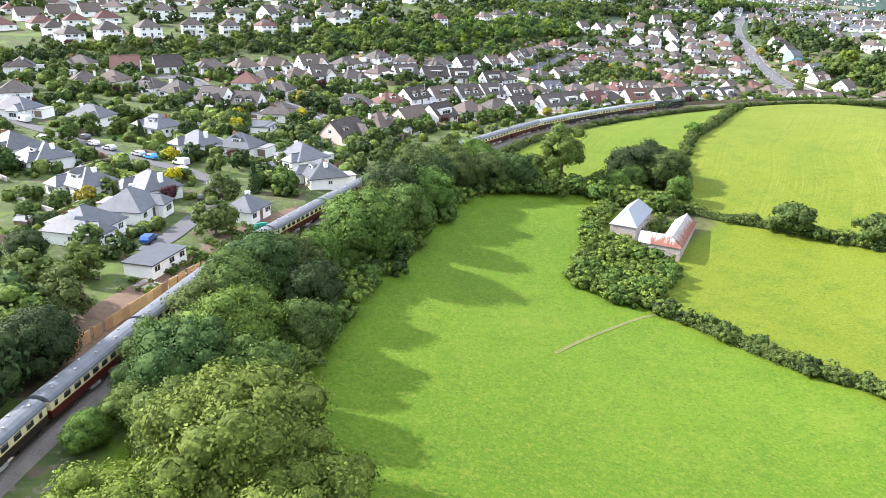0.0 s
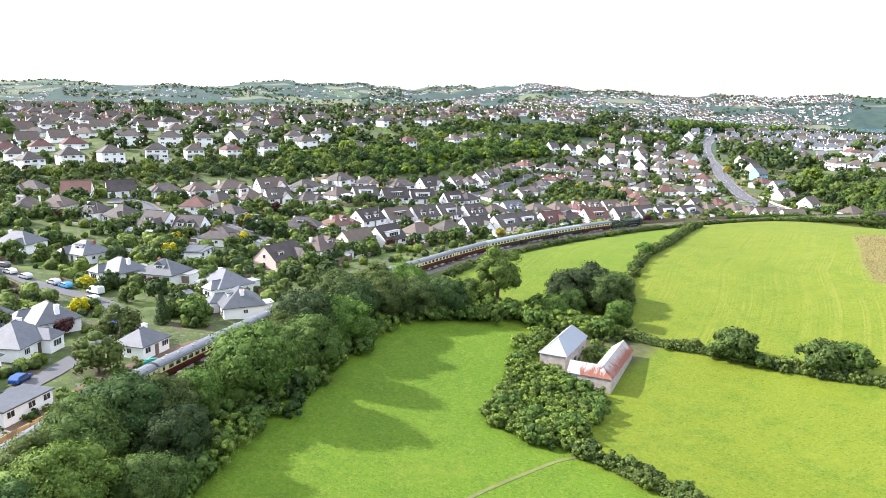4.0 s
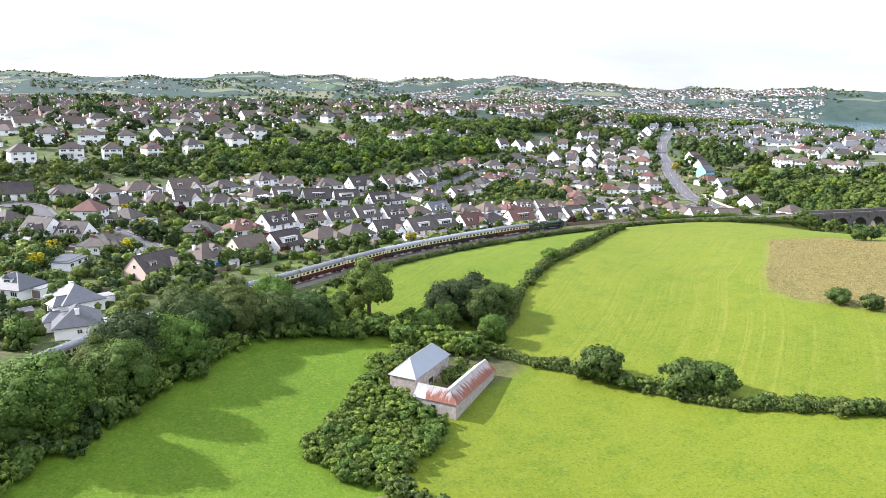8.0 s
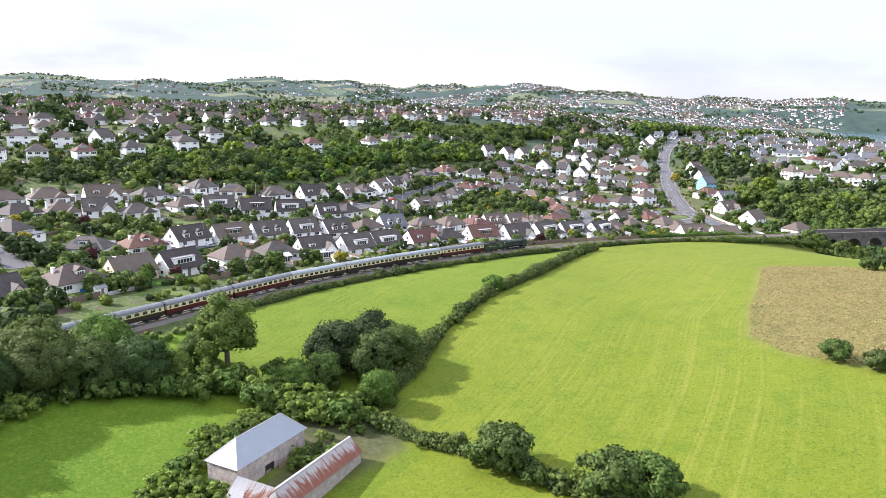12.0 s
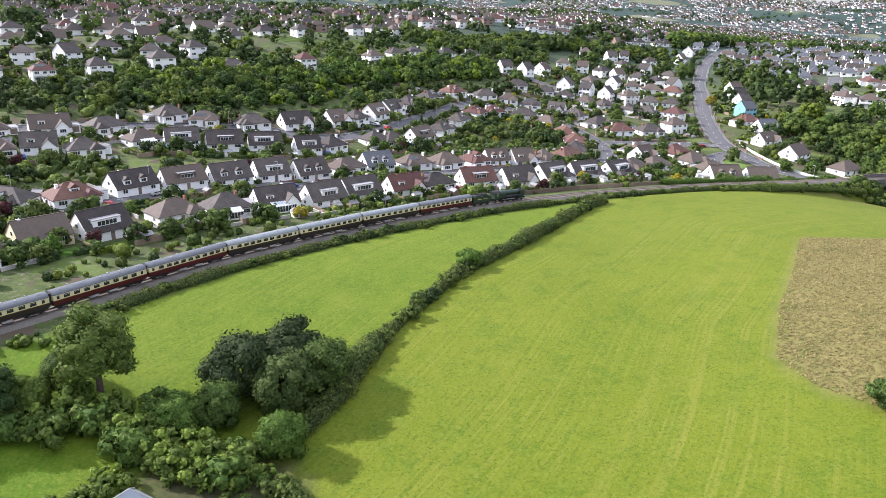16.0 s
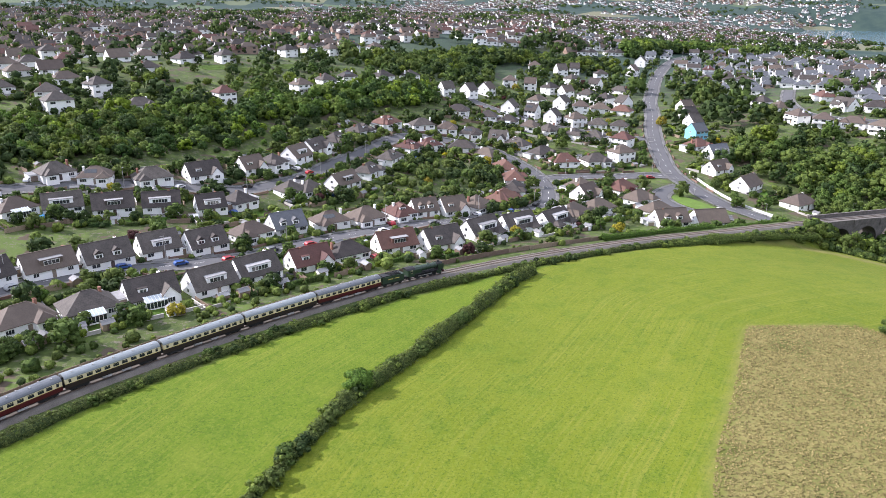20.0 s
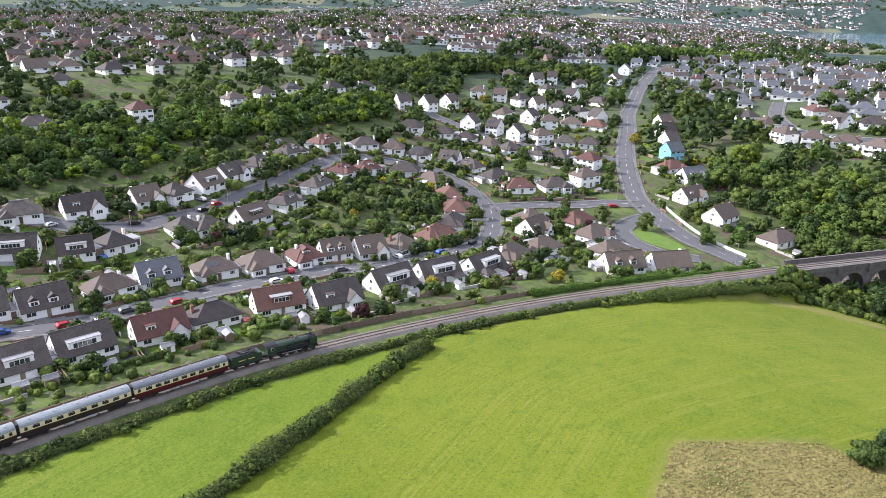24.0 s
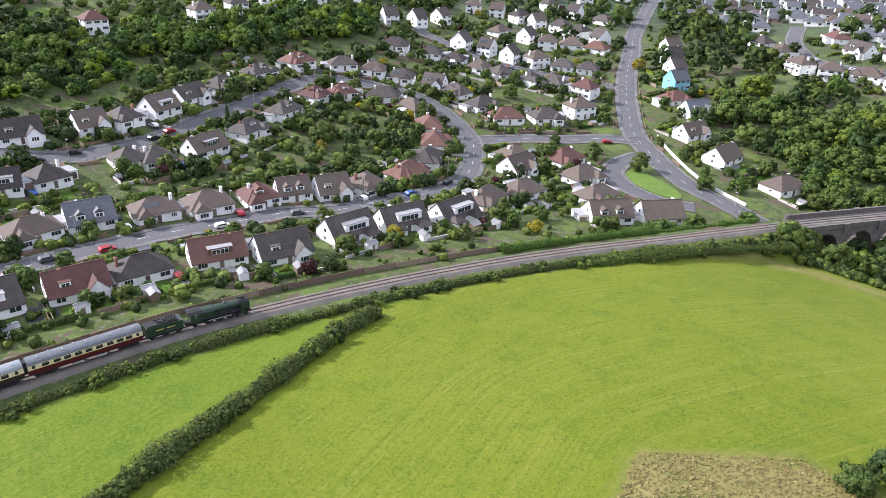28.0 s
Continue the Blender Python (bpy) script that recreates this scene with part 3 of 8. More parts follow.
# ---- where the houses stand: x, y and kind, street by street ----
STREETS = {
    'crescent_north': [(-177.3, 242.9, 'h'), (-164.7, 250.8, 'hb'), (-153.5, 260.8, 'hb'), (-137.8, 272.8, 'L'), (-122.6, 283.1, 'h'), (-108.4, 310.2, 'h'), (-94.8, 312.1, 'hb'), (-76.9, 319.0, 'h'), (-61.1, 330.3, 'Lg'), (-45.5, 345.1, 'L'), (-37.7, 354.4, 'h'), (-29.7, 367.0, 'G'), (-23.2, 380.8, 'L'), (-14.7, 395.9, 'd'), (-4.4, 415.8, 'd'), (8.6, 436.1, 'dr'), (27.7, 444.0, 'h'), (41.9, 445.4, 'hb'), (54.7, 442.6, 'h'), (70.1, 440.8, 'L'), (79.9, 434.2, 'd')],
    'crescent_outer': [(50.2, 484.7, 'h'), (68.3, 482.7, 'h'), (80.2, 478.1, 'hc')],
    'crescent_south': [(-154.0, 208.7, 'Hr'), (-151.5, 234.2, 'h'), (-140.5, 243.3, 'h'), (-130.8, 252.2, 'L'), (-117.9, 255.6, 'h'), (-106.0, 275.4, 'c'), (-94.0, 282.4, 'f'), (-79.6, 287.1, 'G'), (-65.8, 294.3, 'f'), (-50.1, 297.9, 'G'), (-41.7, 306.1, 'h'), (-25.9, 325.0, 'h'), (-18.9, 328.4, 'h'), (-7.0, 341.7, 'G'), (2.6, 361.5, 'd'), (11.6, 384.0, 'd'), (20.7, 404.2, 'dr'), (31.0, 412.3, 'dr'), (48.1, 416.5, 'h'), (60.0, 407.5, 'cb')],
    'ring_east': [(67.5, 389.8, 'hr'), (69.7, 372.9, 'hr'), (66.8, 355.2, 'h'), (60.2, 339.5, 'hr')],
    'lower_north': [(-142.0, 212.3, 'h'), (-136.0, 210.5, 'k'), (-112.0, 199.2, 'd'), (-99.1, 208.4, 'dr'), (-89.3, 224.3, 't'), (-77.8, 235.1, 'Gb'), (-66.0, 244.6, 't'), (-54.9, 255.5, 'G'), (-42.6, 261.3, 't'), (-31.2, 274.3, 'h'), (-21.2, 284.3, 'ts'), (-7.3, 292.4, 'h'), (5.1, 299.7, 'hb'), (17.3, 308.2, 'dr'), (26.3, 314.4, 't'), (37.5, 318.0, 'Lb'), (47.6, 325.5, 'hb'), (60.3, 337.8, 'hr')],
    'lower_south': [(-110.5, 143.5, 'Lp'), (-100.3, 161.7, 'db'), (-90.3, 174.9, 'gy'), (-80.0, 183.9, 'f'), (-68.3, 201.3, 'h'), (-56.7, 209.9, 'c'), (-45.2, 219.6, 'Lc'), (-32.2, 227.6, 'G'), (-22.5, 237.8, 'f'), (-8.7, 247.7, 'Lr'), (1.7, 256.8, 'h'), (16.2, 266.8, 'Gr'), (31.1, 270.6, 'L'), (45.6, 285.7, 'F'), (59.7, 295.1, 'F'), (74.7, 303.6, 'F'), (85.1, 319.4, 'h'), (97.9, 329.1, 'hb')],
    'island': [(98.8, 352.8, 'Lb'), (118.1, 366.0, 'hr'), (121.3, 348.8, 'hb'), (99.3, 366.0, 'hb'), (122.6, 329.1, 'hb')],
    'rail_end': [(122.2, 311.7, 'tb'), (139.3, 315.2, 'gb')],
    'hill_left_a': [(125.5, 663.2, 'W'), (147.1, 660.3, 'w'), (160.8, 669.8, 'w'), (179.6, 653.9, 'W'), (211.7, 673.6, 'w'), (229.8, 710.5, 'w')],
    'hill_left_b': [(95.6, 592.1, 'W'), (111.0, 591.9, 'w'), (124.2, 583.3, 'W'), (149.7, 627.5, 'W'), (165.1, 613.1, 'w'), (181.1, 598.4, 'h')],
    'hill_left_c': [(84.6, 505.3, 'w'), (108.4, 545.2, 'h'), (134.5, 575.0, 'w'), (147.9, 565.4, 'W'), (157.9, 553.1, 'W'), (166.5, 537.6, 'w')],
    'hill_left_d': [(98.2, 500.9, 'w'), (109.7, 493.2, 'w'), (123.4, 534.4, 'w'), (133.9, 523.3, 'W'), (148.3, 528.1, 'h'), (161.1, 520.8, 'hr')],
    'hill_left_e': [(92.4, 472.7, 'h'), (102.9, 467.2, 'h'), (123.2, 489.2, 'W'), (136.3, 485.3, 'h'), (148.9, 481.4, 'h')],
    'hill_left_f': [(79.4, 433.0, 'h'), (91.1, 421.7, 'h'), (116.9, 461.8, 'h'), (128.0, 457.8, 'h'), (140.9, 446.2, 'Wr')],
    'hill_left_g': [(100.4, 409.4, 'hr'), (117.7, 412.7, 'h'), (133.5, 420.8, 'Hb')],
    'hill_right_top': [(276.4, 669.2, 'Hr'), (255.9, 622.2, 'W'), (255.3, 586.0, 'hs')],
    'hill_terrace': [(199.9, 512.5, 'w'), (195.1, 492.7, 'w'), (190.9, 473.2, 'w'), (186.5, 455.2, 'wB')],
    'hill_right': [(180.5, 436.5, 'hr'), (185.6, 422.4, 'Ls'), (176.6, 398.4, 'Lb'), (181.2, 374.3, 'gb'), (194.2, 349.3, 'hb')],
    'headland': [(246.2, 504.2, 'W'), (252.9, 493.7, 'hb'), (250.1, 465.4, 'W'), (259.7, 454.6, 'W'), (275.8, 451.3, 'hb'), (283.8, 436.0, 'W')],
    'headland_back': [(289.8, 511.0, 'hr'), (288.7, 483.9, 'L'), (303.7, 475.8, 'h')],
    'bank': [(-105.8, 395.3, 'h'), (-74.2, 426.2, 'Hr'), (-40.3, 465.3, 'W'), (-28.7, 485.3, 'H'), (-17.2, 503.6, 'W'), (3.6, 523.1, 'H'), (21.0, 542.9, 'W')],
    'upper': [(-136.2, 379.2, 'W'), (-150.8, 421.6, 'h'), (-119.6, 451.3, 'W'), (-114.1, 499.9, 'h'), (-92.7, 512.1, 'W'), (-64.2, 572.4, 'W'), (-52.8, 597.7, 'W'), (-38.2, 606.7, 'W'), (-24.8, 638.3, 'W'), (-6.8, 645.6, 'W')],
    'bank_east': [(45.1, 526.6, 'w'), (60.4, 533.3, 'w'), (74.0, 548.8, 'w')],
    'upper_west': [(-205.2, 317.4, 'W'), (-187.6, 323.5, 'W'), (-170.4, 332.9, 'Wr'), (-155.0, 351.5, 'W')],
    'upper_west_b': [(-231.4, 353.6, 'W'), (-209.7, 354.3, 'W'), (-192.0, 358.1, 'W'), (-175.5, 366.6, 'w'), (-170.2, 395.7, 'h'), (-144.8, 389.7, 'W'), (-130.1, 409.4, 'W')],
    'bank_far_west': [(-250.7, 277.9, 'W'), (-239.0, 293.0, 'H'), (-223.6, 304.1, 'H')],
    'bank_far_west_b': [(-296.1, 377.1, 'h'), (-267.4, 377.1, 'h'), (-244.3, 379.7, 'h')],
    'west_upper': [(-225.8, 229.1, 'h'), (-207.6, 228.9, 'gr'), (-193.4, 237.2, 'g')],
    'west_mid': [(-211.4, 197.9, 'h'), (-203.0, 202.8, 'h'), (-187.3, 196.7, 'd'), (-175.7, 193.4, 'h'), (-159.5, 183.4, 'L'), (-147.5, 180.6, 't')],
    'west_mid_b': [(-135.7, 169.9, 'h'), (-137.5, 149.2, 'k')],
    'west_lane_north': [(-210.6, 147.8, 'hs'), (-186.9, 144.0, 'hs'), (-164.8, 136.9, 'ds'), (-147.9, 119.0, 'hs'), (-136.3, 118.8, 'ds'), (-118.4, 109.7, 'hs'), (-110.7, 92.7, 'ds')],
    'west_lane_mid': [(-135.8, 148.1, 'k'), (-134.0, 169.7, 'h')],
    'west_lane_south': [(-189.6, 103.0, 'hs'), (-178.0, 95.6, 'ds'), (-160.1, 75.8, 'ds'), (-146.0, 76.0, 'hs'), (-145.2, 61.3, 'hs'), (-148.7, 48.1, 'hs')],
    'trackside': [(-122.6, 63.7, 'ps'), (-131.6, 35.0, 'k')],
    'west_far': [(-243.5, 217.2, 'h'), (-217.8, 160.8, 'W')],
}


# ---- houses ----
RND = random.Random(7)
WINDOWS = {}


def window_mesh(w, h, bars=1):
    """A white frame with panes set back in it, facing -y."""
    key = (w, h, bars)
    if key not in WINDOWS:
        bm = bmesh.new()
        box(bm, -w / 2, -0.07, 0, w / 2, 0.02, h, 0)
        n = bars + 1
        cw = (w - 0.10 * (n + 1)) / n
        for k in range(n):
            x0 = -w / 2 + 0.10 + k * (cw + 0.10)
            box(bm, x0, -0.085, 0.10, x0 + cw, -0.06, h - 0.10, 1)
        me = bpy.data.meshes.new("window")
        bm.to_mesh(me)
        bm.free()
        me.materials.append(M_UPVC)
        me.materials.append(M_GLASS)
        WINDOWS[key] = me
    return WINDOWS[key]


def window(parent, x, y, z, w=1.5, h=1.15, turn=0, bars=1):
    o = new("window", window_mesh(w, h, bars))
    o.parent = parent
    o.matrix_local = pose(x, y, z, 0, 0, turn)
    return o


def prism(bm, pts, y0, y1, mi=0):
    """A polygon in x and z, drawn out along y."""
    a = [bm.verts.new((x, y0, z)) for x, z in pts]
    b = [bm.verts.new((x, y1, z)) for x, z in pts]
    n = len(pts)
    for f in (a[::-1], b):
        bm.faces.new(f).material_index = mi
    for i in range(n):
        bm.faces.new((a[i], a[(i + 1) % n], b[(i + 1) % n], b[i])).material_index = mi
    bmesh.ops.recalc_face_normals(bm, faces=bm.faces)


def gable_walls(L, D, h, rise, down=1.6):
    """Walls with the ridge along x: a pentagon in y and z drawn out along x."""
    bm = bmesh.new()
    pts = [(-D / 2, -down), (D / 2, -down), (D / 2, h), (0, h + rise - 0.1), (-D / 2, h)]
    a = [bm.verts.new((-L / 2, y, z)) for y, z in pts]
    b = [bm.verts.new((L / 2, y, z)) for y, z in pts]
    bm.faces.new(a), bm.faces.new(b[::-1])
    for i in range(5):
        bm.faces.new((a[i], a[(i + 1) % 5], b[(i + 1) % 5], b[i]))
    bmesh.ops.recalc_face_normals(bm, faces=bm.faces)
    return bm


def gable_roof(L, D, h, rise, over=0.4, thick=0.16):
    bm = bmesh.new()
    k = rise / (D / 2)
    e = D / 2 + over
    for s in (-1, 1):
        v = []
        for x in (-L / 2 - 0.18, L / 2 + 0.18):
            v.append([bm.verts.new((x, s * y, z)) for y, z in ((e, h - over * k), (0, h + rise), (0, h + rise + thick), (e, h - over * k + thick))])
        a, b = v
        bm.faces.new(a), bm.faces.new(b[::-1])
        for i in range(4):
            bm.faces.new((a[i], a[(i + 1) % 4], b[(i + 1) % 4], b[i]))
    # ridge tiles
    box(bm, -L / 2 - 0.18, -0.14, h + rise + 0.06, L / 2 + 0.18, 0.14, h + rise + thick + 0.07)
    bmesh.ops.recalc_face_normals(bm, faces=bm.faces)
    return bm


def hip_roof(L, D, h, rise, over=0.45, ridge=None, thick=0.14):
    bm = bmesh.new()
    r = (max(0.6, L - D) if ridge is None else ridge) / 2
    ex, ey = L / 2 + over, D / 2 + over
    lo = [bm.verts.new((x, y, h - 0.12)) for x, y in ((-ex, -ey), (ex, -ey), (ex, ey), (-ex, ey))]
    hi = [bm.verts.new((x, y, h - 0.12 + thick)) for x, y in ((-ex, -ey), (ex, -ey), (ex, ey), (-ex, ey))]
    a, b = bm.verts.new((-r, 0, h + rise)), bm.verts.new((r, 0, h + rise))
    bm.faces.new(lo[::-1])
    for i in range(4):
        bm.faces.new((lo[i], lo[(i + 1) % 4], hi[(i + 1) % 4], hi[i]))
    bm.faces.new((hi[0], hi[1], b, a))
    bm.faces.new((hi[1], hi[2], b))
    bm.faces.new((hi[2], hi[3], a, b))
    bm.faces.new((hi[3], hi[0], a))
    box(bm, -r - 0.1, -0.13, h + rise - 0.06, r + 0.1, 0.13, h + rise + 0.07)
    return bm


def chimney(parent, x, y, z, material, tall=1.3, pots=True):
    bm = boxm(x - 0.32, y - 0.45, z - 1.4, x + 0.32, y + 0.45, z + tall)
    box(bm, x - 0.38, y - 0.51, z + tall - 0.18, x + 0.38, y + 0.51, z + tall - 0.04)
    c = part("chimney", bm, material, parent)
    for s in (-0.2, 0.2) if pots else ():
        bm = bmesh.new()
        bmesh.ops.create_cone(bm, cap_ends=True, segments=8, radius1=0.13, radius2=0.10, depth=0.4)
        part("chimney_pot", bm, M_BRICK, c, loc=(x, y + s, z + tall + 0.14))


def dormer(parent, x, y, z, w, d, h, wall, roof_mat, gabled=False, bars=1):
    """A dormer whose face stands at y and looks to -y."""
    g = part("dormer", boxm(x - w / 2, y, z, x + w / 2, y + d, z + h), wall, parent)
    if gabled:
        bm = bmesh.new()
        prism(bm, [(x - w / 2 - 0.2, z + h - 0.05), (x + w / 2 + 0.2, z + h - 0.05), (x, z + h + w * 0.42)], y - 0.2, y + d + 0.8)
        part("dormer_roof", bm, roof_mat, g)
    else:
        part("dormer_roof", boxm(x - w / 2 - 0.15, y - 0.2, z + h, x + w / 2 + 0.15, y + d, z + h + 0.14), roof_mat, g)
    o = new("window", window_mesh(round(w * 0.72, 1), round(h * 0.68, 1), bars))
    o.parent = g
    o.location = (x, y, z + h * 0.16)


def conservatory(parent, x, y, w, d, h=2.3):
    """White frame, glass walls and a glazed lean-to roof, built out to -y."""
    bm = boxm(x - w / 2, y - d, -0.8, x + w / 2, y, 0.55)
    g = part("conservatory", bm, M_RENDER, parent)
    part("glazing", boxm(x - w / 2 + 0.05, y - d + 0.05, 0.55, x + w / 2 - 0.05, y, h), M_GLASS, g)
    bm = bmesh.new()
    n = max(3, int(w / 0.8))
    for k in range(n + 1):
        xx = x - w / 2 + w * k / n
        box(bm, xx - 0.05, y - d - 0.02, 0.55, xx + 0.05, y - d + 0.08, h)
    for yy in (y - d * 0.5, y - d):
        for xx in (x - w / 2, x + w / 2):
            box(bm, xx - 0.06, yy - 0.02, 0.55, xx + 0.06, yy + 0.1, h)
    box(bm, x - w / 2 - 0.05, y - d - 0.06, h - 0.1, x + w / 2 + 0.05, y, h + 0.04)
    part("frame", bm, M_UPVC, g)
    bm = bmesh.new()
    lo, hi = h + 0.05, h + 0.75
    prism_pts = [(y - d - 0.1, lo - 0.05), (y - d - 0.1, lo), (y, hi), (y, hi - 0.05)]
    a, b = ([bm.verts.new((xx, yy, zz)) for yy, zz in prism_pts] for xx in (x - w / 2, x + w / 2))
    bm.faces.new(a), bm.faces.new(b[::-1])
    for i in range(4):
        bm.faces.new((a[i], b[i], b[(i + 1) % 4], a[(i + 1) % 4]))
    bmesh.ops.recalc_face_normals(bm, faces=bm.faces)
    glass = part("glazed_roof", bm, M_GLASSROOF, g)
    bar = None
    for k in range(n + 1):
        xx = x - w / 2 + w * k / n
        if bar is None:
            bm = bmesh.new()
            prism(bm, [(-0.045, 0.0), (0.045, 0.0), (0.045, 0.07), (-0.045, 0.07)], 0.0, math.hypot(d + 0.1, hi - lo))
            bar = part("glazing_bar", bm, M_UPVC, glass)
            o = bar
        else:
            o = new("glazing_bar", bar.data)
            o.parent = glass
        o.matrix_local = pose(xx, y - d - 0.1, lo, math.degrees(math.atan2(hi - lo, d + 0.1)))


M_GLASSROOF = mat("conservatory_glazing", (0.42, 0.47, 0.50), 0.25, var=0.1, spec=0.7)
ROOF_NAMES = {"r": ("red clay-tiled", M_TILE_RED), "b": ("brown tiled", M_BEIGE), "s": ("grey slate", M_SLATE), "": ("dark tiled", M_TILE),
              "p": ("dark tiled", M_TILE), "y": ("brown tiled", M_BEIGE), "B": ("grey slate", M_SLATE)}


def house(x, y, turn, kind, simple=False, plot=14.0):
    """One house. kind: its shape, then letters for its roof and walls and what is built on."""
    shape, opts = kind[0], kind[1:]
    key = next((c for c in opts if c in "rbsypB"), "")
    words, roof_mat = ROOF_NAMES[key]
    if not key:
        roof_mat = RND.choice((M_TILE, M_TILE, M_TILE, M_TILE, M_TILE, M_BEIGE, M_BEIGE))
        words = {M_TILE: "dark tiled", M_BEIGE: "brown tiled", M_SLATE: "grey slate", M_TILE_RED: "red-brown tiled"}[roof_mat]
    wall = {"y": M_CREAM, "p": M_PINK, "B": M_BLUE}.get(key, M_RENDER)
    wall_words = {"y": "cream", "p": "pale pink", "B": "pale blue"}.get(key, "white")
    two = shape in "WwH"
    L = min(max(plot * RND.uniform(0.80, 0.90), 10.0), 13.4) if not two else RND.uniform(9.0, 12.0)
    D = RND.uniform(8.6, 9.9)
    h = 5.0 if two else 2.6
    if shape == "p":
        L, D, h = 7.4, 6.4, 2.5
    if shape == "w":
        L = RND.uniform(7.5, 9.0)
    if shape == "k":
        L, D, h = 9.5, 5.4, 2.3
    rise = D * (0.38 if shape in "hdpcWH" else 0.44)
    if shape in "GtLFf":
        rise = D * 0.46
    shape_words = {"h": "bungalow with hipped", "d": "bungalow with dormers in its hipped", "p": "bungalow with pyramid", "c": "bungalow and conservatory, hipped",
                   "k": "single-storey building, flat"}.get(shape, "two-storey house with" if two else "gabled bungalow with dormers in its")
    root = tagged(new("house"), f"{wall_words} rendered {shape_words} {words if shape != 'k' else 'grey felt'} roof", "house", "houses of the town")
    root.matrix_world = pose(x, y, hz(x, y), 0, 0, turn)
    hip = shape in "hdpcWH"
    if shape == "k":
        part("wall", boxm(-L / 2, -D / 2, -1.6, L / 2, D / 2, h), wall, root)
        part("roof", boxm(-L / 2 - 0.3, -D / 2 - 0.3, h, L / 2 + 0.3, D / 2 + 0.3, h + 0.22), M_SLATE, root)
        for k in (-3.5, 0.5, 3.5):
            window(root, k, -D / 2, 1.0, 1.5, 1.1)
        window(root, L / 2, 0, 1.0, 1.3, 1.1, 90)
        return root
    if hip:
        part("wall", boxm(-L / 2, -D / 2, -1.6, L / 2, D / 2, h - 0.13), wall, root)
        part("roof", hip_roof(L, D, h, rise, ridge=1.2 if shape == "p" else None), roof_mat, root)
    else:
        part("wall", gable_walls(L, D, h, rise), wall, root)
        part("roof", gable_roof(L, D, h, rise), roof_mat, root)
    chimney(root, RND.choice((-1, 1)) * L * RND.uniform(0.2, 0.42), RND.uniform(-0.1, 1.2), h + rise * (0.75 if not hip else 0.6), RND.choice((M_RENDER, M_RENDER, M_BRICK)), 1.2, pots=not simple and RND.random() < 0.3)
    # windows and door of the long sides
    rows = ((0.95, 1.2), (3.5, 1.1)) if two else ((0.95, 1.2),)
    for z, wh in rows:
        for s, turn_w in ((-1, 0), (1, 180)):
            if s > 0 and (simple or RND.random() < 0.8):
                continue
            xs = (-L * 0.32, L * 0.02, L * 0.34) if not simple else (-L * 0.28, L * 0.28)
            for k, xx in enumerate(xs):
                if k == 1 and z < 2 and s < 0 and not simple:
                    part("door", boxm(xx - 0.5, s * D / 2 - 0.06, -0.1, xx + 0.5, s * D / 2 + 0.02, 2.05), M_DOOR, root)
                else:
                    window(root, xx, s * D / 2, z, RND.choice((1.5, 1.9, 2.3)), wh, turn_w, RND.choice((1, 2)))
        for s, turn_w in ((-1, -90),) if simple else ((1, 90), (-1, -90)):
            window(root, s * L / 2, RND.uniform(-1.5, 1.5), z, 1.1, 1.0, turn_w, 1)
    if simple:
        return root
    if not hip and not two:
        for s, turn_w in ((1, 90), (-1, -90)):
            window(root, s * L / 2, 0, h + 0.5, 1.2, 1.1, turn_w, 1)
    slope = rise / (D / 2)
    if shape == "d":
        dormer(root, RND.uniform(-0.8, 0.8), -D * 0.32, h + slope * D * 0.12, 2.6, 2.4, 1.5, wall, roof_mat, RND.random() < 0.4, 2)
    if shape == "t":
        for xx in (-L * 0.22, L * 0.16):
            dormer(root, xx, -D * 0.42, h + slope * D * 0.06, 2.3, 2.8, 1.6, wall, roof_mat, True, 1)
    if shape in "G":
        dormer(root, 0.3, -D * 0.40, h + slope * D * 0.07, 5.6, 3.2, 1.9, M_UPVC if RND.random() < 0.5 else roof_mat, M_FELT, False, 3)
    if shape in "f":
        dormer(root, -0.4, -D * 0.40, h + slope * D * 0.08, 7.0, 3.4, 1.9, wall, M_FELT, False, 4)
    if shape == "F":
        dormer(root, 0.8, -D * 0.42, h + slope * D * 0.06, 7.4, 3.8, 2.2, wall, M_FELT, False, 3)
        for xx in (-L * 0.27, L * 0.30):
            w = part("wing", boxm(xx - 1.9, -D / 2 - 2.6, -1.6, xx + 1.9, -D / 2, 2.35), wall, root)
            r = hip_roof(3.8, 4.2, 2.45, 1.5, 0.3, 1.0)
            bmesh.ops.translate(r, verts=r.verts, vec=(xx, -D / 2 - 0.8, 0))
            part("wing_roof", r, roof_mat, w)
            o = window(w, xx, -D / 2 - 2.6, 0.6, 1.7, 1.4)
    if shape == "L" or "L" in opts:
        xx, ww = L * 0.26, 4.2
        bm = bmesh.new()
        prism(bm, [(xx - ww / 2, -1.6), (xx + ww / 2, -1.6), (xx + ww / 2, 2.6), (xx, 4.9), (xx - ww / 2, 2.6)], -D / 2 - 1.5, -0.3)
        w = part("gable_wing", bm, wall, root)
        bm = bmesh.new()
        k = 2.4 / (ww / 2)
        for s in (-1, 1):
            a = [(xx + s * (ww / 2 + 0.3), 2.6 - 0.3 * k + 0.1), (xx, 5.0), (xx, 5.16), (xx + s * (ww / 2 + 0.3), 2.76 - 0.3 * k + 0.1)]
            prism(bm, a, -D / 2 - 1.75, -0.2)
        part("wing_roof", bm, roof_mat, w)
        window(w, xx, -D / 2 - 1.5, 0.8, 2.1, 1.3, 0, 2)
        if not hip:
            dormer(root, -L * 0.2, -D * 0.36, h + slope * D * 0.10, 2.3, 2.4, 1.45, wall, roof_mat, False, 1)
    if shape == "c" or "c" in opts:
        conservatory(root, -0.5, -D / 2, 5.2, 2.6)
